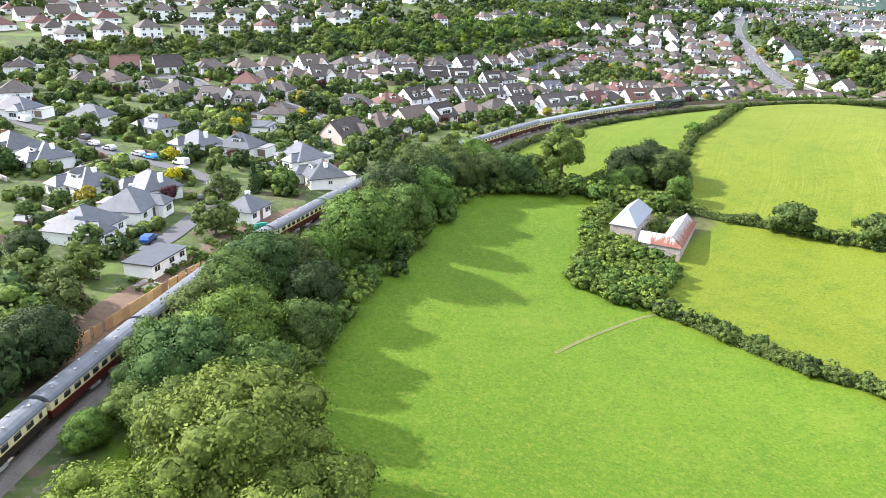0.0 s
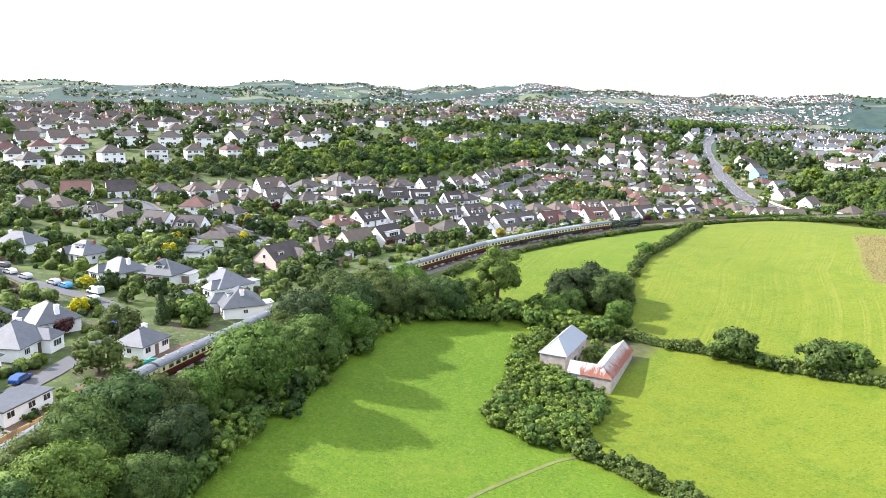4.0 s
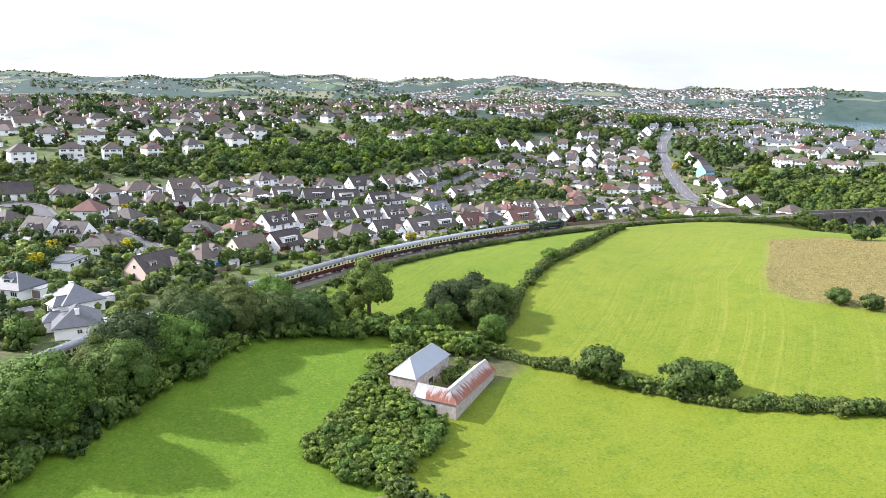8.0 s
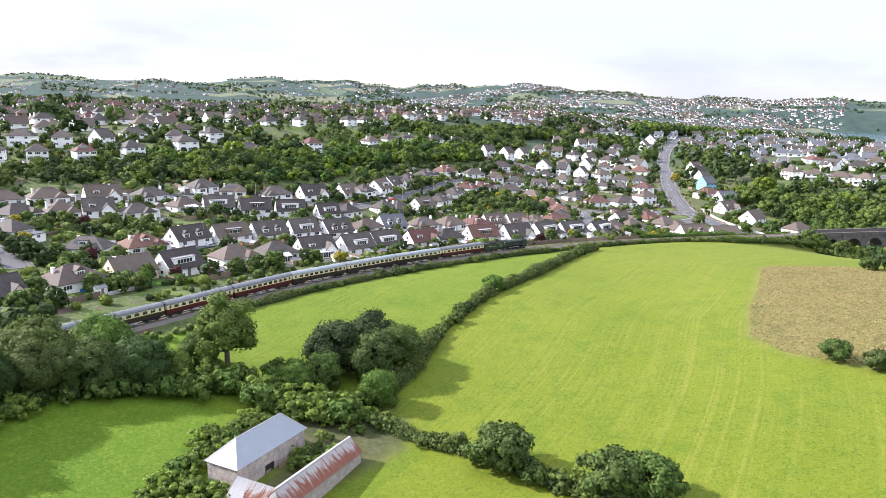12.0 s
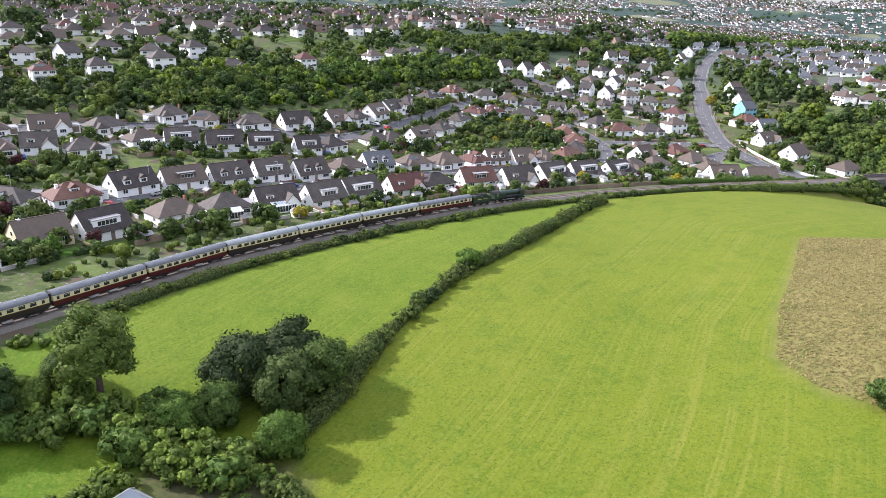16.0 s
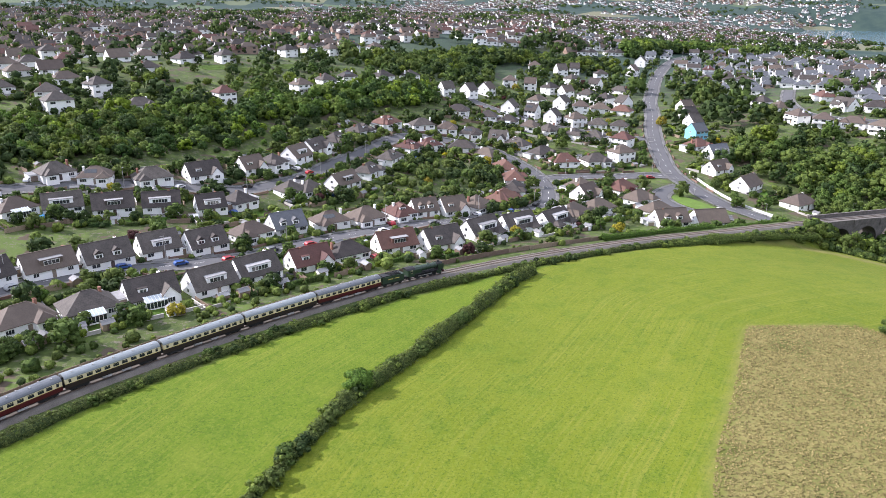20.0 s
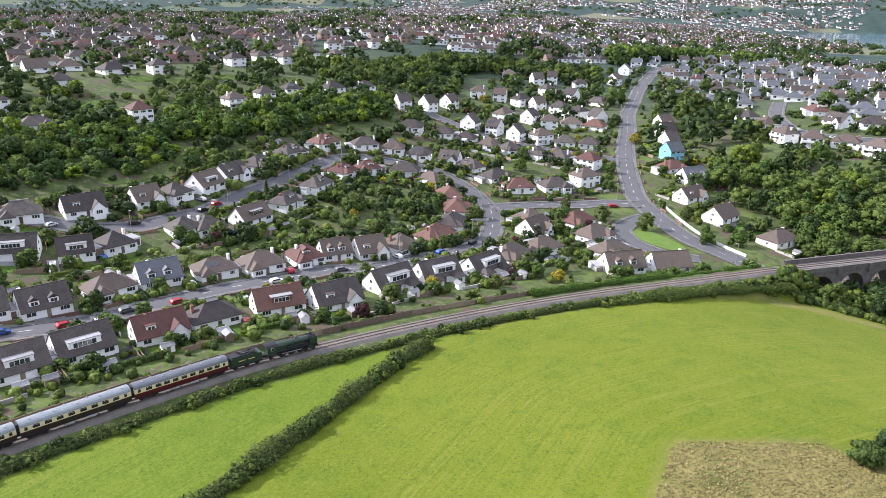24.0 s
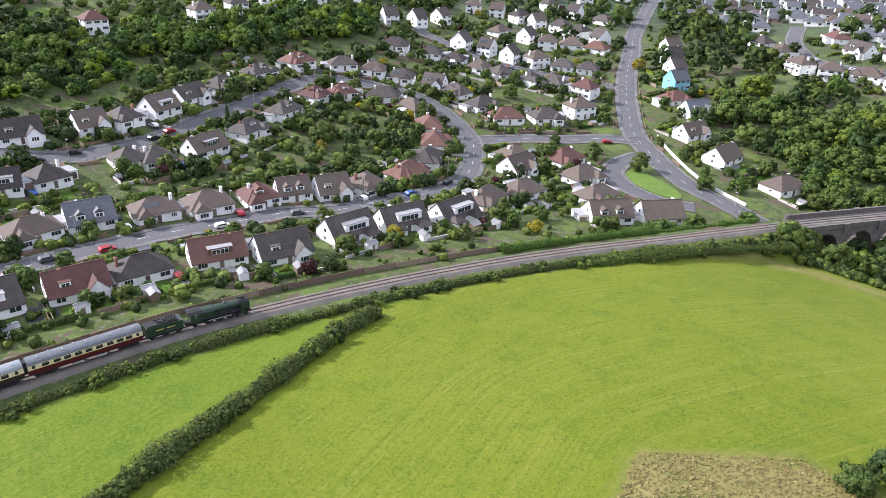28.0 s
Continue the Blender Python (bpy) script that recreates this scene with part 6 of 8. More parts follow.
def bush_kind(name, seed, R, H, cells, sprays, size, material):
    """A dense bush: an uneven mass of overlapping facets of leaf, with sprays standing out of it."""
    rng = np.random.default_rng(seed)
    quads, qn = [], []
    t = np.linspace(-1, 1, cells + 1)
    ph = rng.uniform(0, 6.28, 6)

    def lump(d):
        k = 1 + 0.22 * np.sin(3.1 * d[0] + ph[0]) * np.sin(2.7 * d[1] + ph[1]) + 0.16 * np.sin(5.3 * d[1] + ph[2]) * np.sin(4.7 * d[2] + ph[3]) + 0.1 * np.sin(8 * d[0] + ph[4]) * np.sin(7 * d[2] + ph[5])
        return np.array([d[0] * R * k, d[1] * R * k, H * 0.42 + d[2] * H * 0.5 * k])

    for ax in range(3):
        for sg in (-1, 1):
            if ax == 2 and sg < 0:
                continue
            for i in range(cells):
                for j in range(cells):
                    q = []
                    for a, b in ((t[i], t[j]), (t[i + 1], t[j]), (t[i + 1], t[j + 1]), (t[i], t[j + 1])):
                        d = np.array([sg if ax == m else (a if (m - ax) % 3 == 1 else b) for m in range(3)], float)
                        q.append(d / np.linalg.norm(d))
                    c = sum(q)
                    c /= np.linalg.norm(c)
                    mid = np.array([0, 0, H * 0.42])
                    quads += [mid + (lump(c + (p - c) * 1.15) - mid) * rng.uniform(0.84, 1.12) for p in (q if sg > 0 else q[::-1])]
                    qn += [p + np.array([0, 0, 0.15]) for p in (q if sg > 0 else q[::-1])]
    d = rng.normal(0, 1, (sprays, 3))
    d /= np.linalg.norm(d, axis=1)[:, None]
    d[:, 2] = np.abs(d[:, 2]) - 0.25
    lv, _, ls = leaves(np.array([lump(p) * 1.04 for p in d]), d, size, rng, 0.6)
    v = np.concatenate([np.array(quads), lv])
    soft = np.concatenate([unit(np.array(qn)), ls])
    me = leaf_mesh("crown", v, soft, material)
    TREE_KINDS[name] = (me, None, float(v[:, 2].max()), R, "shrub", "leafy green garden shrub beside a house", v, material, soft)


for k in range(6):
    bush_kind(f"fill{k}", 70 + k, 1.0, 1.9, 3, 52, 0.20, (M_LEAF_B, M_LEAF_O, M_LEAF_Y, M_LEAF_D, M_LEAF, M_LEAF_B)[k])
for k in range(4):
    bush_kind(f"tuft{k}", 95 + k, 1.1, 1.9, 2, 22, 0.42, (M_LEAF_B, M_LEAF_O, M_LEAF_Y, M_LEAF_D)[k])
for k in range(4):
    bush_kind(f"shrub{k}", 50 + k, 1.1, 1.9 + 0.2 * k, 6, 90, 0.17, (M_LEAF_B, M_LEAF_Y, M_LEAF_D, M_LEAF_O)[k])
for k in range(4):
    tree_kind(f"scrub{k}", 90 + k, 1.0, 1.7, 0.0, 7, 24, 0.15, (M_LEAF, M_LEAF_O, M_LEAF_B, M_LEAF_D)[k], "shrub", "leafy green bramble and elder scrub")
for k in range(3):
    tree_kind(f"clump{k}", 75 + k, 1.6, 3.2, 0.0, 10, 14, 0.32, (M_LEAF, M_LEAF_D, M_LEAF_O)[k], "shrub", "leafy green garden shrub beside a house")
# a conifer: tiers of drooping sprays on a straight stem
_rng = np.random.default_rng(77)
_c, _nn = [], []
for z in np.arange(0.6, 8.0, 0.42):
    r = 1.9 * (1 - z / 8.4) + 0.15
    for t in _rng.uniform(0, 2 * math.pi, int(12 + 34 * r)):
        q = r * _rng.uniform(0.55, 1.08)
        _c.append((math.cos(t) * q, math.sin(t) * q, z + _rng.normal(0, 0.12)))
        _nn.append((math.cos(t), math.sin(t), 0.5))
_v, _f, _s = leaves(np.array(_c), np.array(_nn), 0.33, _rng, 0.35)
_bm = bmesh.new()
limb(_bm, (0, 0, -0.6), (0, 0, 7.6), 0.2, 0.03, 7)
_tm = bpy.data.meshes.new("trunk")
_bm.to_mesh(_tm)
_bm.free()
_tm.materials.append(M_BARK)
TREE_KINDS["conifer"] = (leaf_mesh("crown", _v, _s, M_LEAF_D), _tm, 8.2, 1.9, "conifer", "dark upright conifer in a garden", _v, M_LEAF_D, _s)

TR = random.Random(5)
TREE_SPOTS = []


def tree(kind, x, y, tall=None, turn=None, group=""):
    cm, tm, h, r, category, label = TREE_KINDS[kind][:6]
    name = {"shrub": "shrub", "bush": "bush", "conifer": "conifer"}.get(category, "tree")
    small = kind.startswith("shrub") or kind == "gold"
    root = tagged(new(name, cm if small else None), label, category, group)
    s = (tall / h) if tall else TR.uniform(0.85, 1.15)
    root.matrix_world = pose(x, y, hz(x, y), 0, 0, TR.uniform(0, 360)) @ Matrix.Diagonal((s * TR.uniform(0.92, 1.08), s * TR.uniform(0.92, 1.08), s, 1))
    TREE_SPOTS.append((x, y, r * s))
    if small:
        return root
    c = new("crown", cm)
    c.parent = root
    t = new("trunk", tm)
    t.parent = root
    return root


def thicket_of(name, label, category, items, seed=1):
    """Many plants joined into one piece of planting: items of kind, x, y and height."""
    rng = np.random.default_rng(seed)
    vs, ss, mi, mats = [], [], [], []
    for kind, x, y, tall in items:
        _, _, h, _, _, _, v, material, soft = TREE_KINDS[kind]
        s, a = tall / h, rng.uniform(0, 2 * math.pi)
        turn = np.array([[math.cos(a), math.sin(a), 0], [-math.sin(a), math.cos(a), 0], [0, 0, 1]])
        vs.append(v @ (turn * s) + np.array([x, y, hz(x, y)]))
        ss.append(soft @ turn)
        if material not in mats:
            mats.append(material)
        mi.append(np.full(len(v) // 4, mats.index(material)))
    me = quad_mesh(name, np.concatenate(vs), np.concatenate(ss), mats, np.concatenate(mi))
    return tagged(new(name, me), label, category, kind="stuff")


# the belt of trees between the line and the meadow
BELT = [(-98, 48, 14.0), (-109, 33, 9.5), (-115, 20, 10.5), (-104, 25, 8.5), (-90.5, 62, 12.0), (-96, 67, 10.0), (-87, 78, 11.5), (-84, 90, 11.0), (-91, 84, 8.0), (-77, 98, 10.5), (-69.5, 102, 10.0),
        (-62.5, 104.5, 9.5), (-105, 39, 8.5), (-112, 8, 11.0), (-104, 12, 8.5), (-115, -4, 11.0), (-107, -3, 10.0), (-113, -14, 9.5), (-117.5, -25, 6.0), (-119, -32, 5.0), (-83, 97, 7.0),
        (-57, 108, 6.5), (-55, 115, 7.0), (-93, 75, 12.0), (-87, 92, 12.5), (-80, 104, 11.5), (-72, 112, 10.5), (-112, 28, 10.5), (-120, 2, 8.0), (-117, 13, 9.0), (-122.5, -14, 4.5), (-121, -4, 5.0), (-118.5, 8, 5.5), (-119, -9, 6.0)]
for k, (x, y, h) in enumerate(BELT):
    tree(f"big{k % 4}", x, y, h, group="trees along the railway")
tree("sunny", -105, -19, 14.5, group="trees along the railway")
tree("sunny", -98.5, -25, 11, group="trees along the railway")
tree("sunny", -113, -29, 9.5, group="trees along the railway")
tree("lone", -48, 112, 17.0)
for kind, x, y, h in (("oak", -27, 118, 10.8), ("oak2", -19.5, 113.5, 10.0), ("oak", -21, 121, 11.0), ("oak2", -15, 120, 9.0), ("oak2", -34, 106, 6.8), ("oak2", -29, 109, 7.2),
                      ("oak2", -18, 103, 7.0), ("mid0", -38, 109, 5.8), ("mid2", -50, 108, 5.8), ("bushy", 2.5, 81.5, 7.4), ("bushy", 18, 72.5, 7.2), ("bushy", 23, 71, 6.6),
                      ("bushy", 11, 173, 4.6), ("bushy", 73, 110, 4.4), ("bushy", 78, 104, 4.0), ("mid0", 86, 99, 5.5), ("bushy", 128, 186, 4.2), ("mid1", 134, 188, 5.0), ("mid1", 203, 296, 8), ("mid0", 208, 290, 9), ("mid2", 213, 297, 10), ("mid1", 197, 303, 6), ("mid0", 206, 304, 8)):
    tree(kind, x, y, h, group="trees of the field hedges")
# town side of the line, low on the west
for x, y, h in ((-145, 21, 8), (-138, 15, 8), (-139, 5, 9), (-134, 0, 9), (-141, 29, 7), (-136, -8, 9), (-143, 10, 8), (-150, 12, 8), (-146, -2, 9), (-138, -22, 9), (-147, -16, 9), (-140, -38, 9),
                (-156, 26, 7), (-163, 18, 8), (-158, 2, 8), (-170, 30, 7), (-152, 34, 6)):
    tree(TR.choice(("big0", "mid1", "big3", "mid2")), x, y, h)
for kind, x, y, h in (("mid2", -126, 52, 8.0), ("conifer", -125, 82, 7.5), ("mid0", -118, 83, 6.5), ("mid2", -129, 70, 8), ("mid1", -183, 86, 6), ("mid0", -183, 120, 6), ("mid0", -97, 113, 6), ("mid2", -92, 121, 5),
                      ("copper", -141, 72, 3.5), ("conifer", -166, 126, 6), ("mid1", -155, 134, 5), ("mid1", -144, 150, 5), ("mid0", -84, 168, 5), ("mid1", -128, 190, 6.5), ("mid0", -64, 186, 5.2), ("mid0", -60, 190, 4.6), ("copper", -78, 176, 3.6),
                      ("mid0", 118, 386, 4.5), ("mid0", 85, 490, 5), ("mid1", 93, 435, 6), ("mid2", 105, 439, 7), ("gold", 98, 296, 3.6), ("mid0", 101, 307, 5), ("mid0", 92, 300, 4.5), ("mid0", 150, 437, 5), ("mid0", 151, 470, 5),
                      ("mid0", 146, 424, 5), ("mid0", 165, 347, 6), ("mid0", 177, 346, 6.2), ("mid0", 167, 374, 4.5), ("gold", 176, 486, 5.5), ("mid1", 27, 361, 3.8), ("gold", 29, 358, 3.4), ("conifer", -7, 372, 5.5),
                      ("copper", 74, 447, 4.5), ("copper", -14, 320, 3.6), ("gold", 186, 408, 3.2), ("conifer", 194, 412, 5), ("conifer", 197, 404, 6), ("conifer", -25, 250, 3.5)):
    tree(kind, x, y, h)
# woods of the bank, of the valley under the viaduct and behind the upper houses
WOODS = {
    "bank": [(-101, 358), (-79, 379), (-54, 404), (-30, 422), (-9, 447), (16, 472), (38, 498), (32, 545), (5, 512), (-17, 493), (-35, 455), (-56, 433), (-78, 404), (-94, 388), (-115, 385)],
    "bank_west": [(-180, 282), (-151, 298), (-127, 315), (-104, 330), (-90, 360), (-70, 399), (-103, 389), (-136, 362), (-160, 329), (-195, 308)],
    "bank_far_west": [(-270, 232), (-240, 232), (-205, 246), (-175, 272), (-195, 302), (-225, 280), (-262, 252)],
    "valley": [(184, 415), (203, 440), (228, 442), (250, 434), (300, 420), (300, 345), (240, 330), (205, 325), (196, 336), (203, 360), (205, 378), (196, 384), (188, 391)],
    "slope": [(-120, 448), (-66, 492), (-19, 575), (15, 632), (52, 690), (92, 710), (91, 616), (33, 493), (-23, 443), (-54, 407), (-90, 388)],
    "bank_lower": [(-153, 364), (-134, 374), (-114, 381), (-93, 398), (-72, 404), (-50, 398), (-34, 393), (-42, 380), (-66, 362), (-90, 337), (-115, 327), (-132, 320)],
    "valley_south": [(182, 292), (215, 300), (260, 312), (300, 318), (300, 250), (250, 240), (215, 262), (186, 282)],
    "upper": [(-8, 621), (75, 703), (171, 722), (209, 697), (191, 675), (119, 683), (56, 632), (35, 573), (-1, 567)],
    "ridge": [(235, 735), (262, 770), (330, 800), (420, 810), (420, 835), (320, 830), (250, 795), (222, 755)],
}


def house_near(x, y, d):
    return any((x - a) ** 2 + (y - b) ** 2 < d * d for a, b, _, _ in HOUSE_SPOTS)


ROAD_PTS = np.concatenate([l for l in ROAD_LINES.values()])


def road_near(x, y, d):
    return bool((np.hypot(ROAD_PTS[:, 0] - x, ROAD_PTS[:, 1] - y) < d).any())


def free(x, y, d_house=8.5, d_road=5.0):
    return not house_near(x, y, d_house) and not road_near(x, y, d_road) and abs(float(side_of(RAIL[::3], np.array([x]), np.array([y]))[0])) > 9


for name, area in WOODS.items():
    xs, ys = [p[0] for p in area], [p[1] for p in area]
    gap = 6.6
    items = []
    for gx_ in np.arange(min(xs), max(xs), gap):
        for gy_ in np.arange(min(ys), max(ys), gap):
            x, y = gx_ + TR.uniform(-2.8, 2.8), gy_ + TR.uniform(-2.8, 2.8)
            if not inside(area, np.array([x]), np.array([y]))[0] or not free(x, y) or math.hypot(x - 268, y - 418) < 13:
                continue
            if name == "valley" and noise.noise(Vector((x / 26, y / 26, 3.0))) > 0.22:
                continue
            if name == "slope" and (TR.random() < 0.66 or any(math.hypot(x - a, y - b) < 13 for a, b in ((-94, 493), (-72, 500), (-55, 527), (-98, 434)))):
                continue
            t = TR.choice((TR.uniform(4, 6.5), TR.uniform(5, 8), TR.uniform(7, 11.0 if name.startswith("valley") else 9.0))) if name not in ("ridge", "slope", "bank_west", "bank_far_west", "bank_lower") else TR.uniform(9, 14) if name == "ridge" else TR.uniform(3.0, 7.5) if name == "slope" else TR.uniform(2.8, 6.2)
            items.append((TR.choice(("wood0", "wood1", "wood0", "wood2", "wood3", "wood3", "wood4")), x, y, t))
    near = sorted(items, key=lambda q: math.hypot(q[1] - 65, q[2] - 110))[:7] if name in ("valley", "valley_south", "bank") else []
    for kind, x, y, t in near:
        tree("mid%d" % TR.randrange(3), x, y, t, group="woodland edge")
    thicket_of("woodland", "mixed green woodland covering a slope", "woodland", [q for q in items if q not in near])


def hedge(name, pts, width, tall, label, category="hedge", material=None, dens=52, size=0.23, wob=0.4, seed=0):
    """A hedge of leaf sprays round a dark twiggy core, following the ground."""
    line = spline(pts, 1.0)
    rng = np.random.default_rng(seed + 900)
    t = np.gradient(line, axis=0)
    t /= np.linalg.norm(t, axis=1)[:, None]
    nn = np.stack([-t[:, 1], t[:, 0]], 1)
    wv = np.clip(1 + wob * np.convolve(rng.normal(0, 1.6, len(line) + 6), np.ones(7) / 7, "valid")[:len(line)], 0.55, 1.6)
    cs, ns = [], []
    for p, q, k in zip(line, nn, wv):
        m = int(dens * width)
        a = rng.uniform(0, math.pi, m)
        rr = rng.uniform(0.6, 1.12, m)
        ox = np.cos(a) * rr * width / 2 * k
        oz = np.sin(a) ** 0.7 * rr * tall * k
        al = rng.uniform(-0.6, 0.6, m)
        z = hz(p[0], p[1])
        d = np.array([q[1], -q[0]])
        cs.append(np.stack([p[0] + q[0] * ox + d[0] * al, p[1] + q[1] * ox + d[1] * al, z + oz], 1))
        ns.append(np.stack([q[0] * np.cos(a), q[1] * np.cos(a), np.sin(a) + 0.2], 1))
    v, f, soft = leaves(np.concatenate(cs), np.concatenate(ns), size, rng, 0.6)
    root = tagged(new(name), label, category)
    o = new("foliage", leaf_mesh("foliage", v, soft, material or M_LEAF))
    o.parent = root
    bm = bmesh.new()
    prev = None
    for p, q, k in list(zip(line, nn, wv))[::2]:
        z = hz(p[0], p[1])
        row = [bm.verts.new((p[0] + q[0] * o_ * width * k, p[1] + q[1] * o_ * width * k, z + h_ * tall * k)) for o_, h_ in ((-0.34, -0.2), (-0.28, 0.4), (0, 0.62), (0.28, 0.4), (0.34, -0.2))]
        if prev:
            for i in range(4):
                bm.faces.new((prev[i], prev[i + 1], row[i + 1], row[i]))
        prev = row
    part("core", bm, M_LEAF_D, root)
    return root


hedge("hedgerow", [(-19, 103), (-12, 118), (-8, 132), (3, 156), (10, 170), (22, 187), (36, 209), (48, 229), (56, 240)], 4.0, 2.3, "bushy hawthorn hedgerow running between two fields", dens=40, material=M_LEAF_O)
hedge("hedgerow", [(-17, 96), (-11, 91), (-2, 86), (8, 78), (16, 71.5), (25, 65.5), (40, 60), (52, 55.5), (70, 50)], 3.2, 1.7, "overgrown field hedgerow with brambles", seed=1, material=M_LEAF_O)
hedge("hedgerow", [(-42, 42), (-37, 38), (-31, 32), (-25, 25), (-18, 19), (-8, 8), (4, -4)], 3.0, 1.8, "thick green hedgerow by a field gate", seed=2, dens=44, material=M_LEAF_O)
rail_south = offset_line(RAIL, -7.2)
belt_i = [i for i, p in enumerate(rail_south) if p[0] > -62 and p[0] < 174]
hedge("hedgerow", [tuple(rail_south[i]) for i in belt_i[::3]], 2.6, 1.35, "low bramble hedge along the railway fence", seed=3, dens=38, material=M_LEAF_O)
hedge("hedgerow", [(174, 292), (190, 283), (205, 272), (222, 258), (240, 246)], 4.0, 1.8, "scrubby hedge at the field's edge", seed=4)
hedge("scrub", [(86, 274.5), (110, 284.5), (130, 292.5), (150, 299.5), (165, 304.5)], 3.0, 2.0, "green scrub on the railway bank", seed=5)
hedge("scrub", [(104, 268), (130, 278.5), (150, 285.5), (170, 292)], 5.0, 1.5, "rough bramble bank below the railway", seed=6, material=M_LEAF_O)


def along(pts, n, spread, kinds, lo, hi, seed):
    """Plants strewn along a line."""
    rr = random.Random(seed)
    line = spline(pts, 1.0)
    out = []
    for _ in range(n):
        p = line[rr.randrange(len(line))]
        out.append((rr.choice(kinds), p[0] + rr.gauss(0, spread), p[1] + rr.gauss(0, spread), rr.uniform(lo, hi)))
    return out


def filling(area, gap, kinds, lo, hi, seed):
    rr = random.Random(seed)
    xs, ys = [p[0] for p in area], [p[1] for p in area]
    out = []
    for x in np.arange(min(xs), max(xs), gap):
        for y in np.arange(min(ys), max(ys), gap):
            q = (x + rr.uniform(-gap, gap) * 0.5, y + rr.uniform(-gap, gap) * 0.5)
            if inside(area, np.array([q[0]]), np.array([q[1]]))[0]:
                out.append((rr.choice(kinds), *q, rr.uniform(lo, hi)))
    return out


SHRUBS = ("scrub0", "scrub1", "scrub2", "scrub2", "scrub0", "scrub1", "scrub3")
BRAMBLE = ("scrub2", "scrub1", "scrub2", "scrub0", "scrub1")
FILLS = ("fill0", "fill1", "fill2", "fill3", "fill4", "fill0", "fill1")
thicket_of("thicket", "dense thicket of nettles and elder round the barns", "thicket",
           filling([(-58, 50), (-52, 66), (-47, 80), (-44.5, 77), (-39, 72.5), (-38.5, 70), (-31.5, 64.5), (-36, 52), (-41, 43), (-48, 43)], 1.6, BRAMBLE, 0.8, 2.9, 4)
           + filling([(-50, 74), (-46.5, 88), (-39, 98), (-36.5, 95), (-43, 82)], 1.8, BRAMBLE, 1.5, 3.0, 5)
           + filling([(-33, 84), (-27, 92), (-22, 88), (-27, 78)], 2.0, BRAMBLE, 0.8, 1.8, 6)
           + filling([(-36, 98), (-26, 104), (-16, 99), (-20, 92), (-28, 94)], 2.2, BRAMBLE, 1.0, 2.4, 7)
           + along([(-56, 108), (-47, 106), (-40, 103), (-32, 100), (-24, 98)], 75, 1.7, BRAMBLE, 1.6, 4.2, 8), 11)
thicket_of("undergrowth", "bramble and elder beneath the railway trees", "undergrowth",
           along([(-131, 24), (-127, 38), (-123, 50), (-120, 58)], 70, 1.6, SHRUBS, 0.4, 1.2, 31) +
           along([(-106, 0), (-103, 14), (-100, 32), (-95, 45), (-91, 58), (-84, 78), (-76, 96), (-66, 101), (-54, 104)], 260, 1.8, SHRUBS, 1.4, 3.6, 12)
           + along([(-119, 20), (-112, 44), (-101, 70), (-88, 96), (-76, 114), (-62, 132)], 130, 1.3, FILLS, 0.8, 1.8, 13), 12)
thicket_of("hedge_growth", "uneven hawthorn and bramble standing out of the field hedges", "hedge growth",
           along([(-19, 103), (-12, 118), (-8, 132), (3, 156), (10, 170), (22, 187), (36, 209), (48, 229), (56, 240)], 130, 0.7, SHRUBS, 1.2, 2.6, 14)
           + along([(-17, 96), (-11, 91), (-2, 86), (8, 78), (16, 71.5), (25, 65.5), (40, 60), (52, 55.5), (70, 50)], 110, 1.0, SHRUBS, 1.2, 2.6, 15)
           + along([(-42, 42), (-37, 38), (-31, 32), (-25, 25), (-18, 19), (-8, 8)], 70, 0.8, SHRUBS, 1.4, 2.6, 16)
           + along([tuple(rail_south[i]) for i in belt_i[::3]], 200, 0.9, SHRUBS, 0.9, 1.9, 17)
           + along([tuple(p) for p in offset_line(RAIL, 14)[belt_i[0]:belt_i[-1]:3]], 90, 3.0, FILLS, 0.8, 2.2, 21)
           + along([tuple(p) for p in offset_line(RAIL, 8.3)[belt_i[0]:belt_i[-1]:3]], 150, 0.7, FILLS, 0.6, 1.5, 18)
           + along([(174, 292), (190, 283), (205, 272), (222, 258), (240, 246)], 170, 1.1, FILLS, 1.2, 2.8, 19)
           + along([(170, 297), (178, 293), (186, 291), (194, 293)], 90, 2.2, FILLS, 1.2, 3.4, 22)
           + along([(104, 268.6), (130, 279), (150, 286), (172, 292.5)], 190, 0.9, FILLS, 0.8, 1.9, 20), 13)
# long dry grass standing in the unmown patch
rngt = np.random.default_rng(31)
tx_, ty_ = rngt.uniform(60, 142, 46000), rngt.uniform(95, 197, 46000)
ok_ = inside(TAN, tx_, ty_)
tx_, ty_ = tx_[ok_], ty_[ok_]
tc = np.stack([tx_, ty_, [hz(a, b) + 0.1 for a, b in zip(tx_, ty_)]], 1)
tv, tf, ts = leaves(tc, np.tile([-0.4, -0.2, 0.8], (len(tc), 1)), 0.26, rngt, 0.28)
tagged(new("dry_grass", leaf_mesh("dry_grass", tv, ts, M_HAYG)), "long dry straw-coloured grass left unmown", "grass", kind="stuff")


# ---- gardens ----
GR = random.Random(11)
SEG = {}


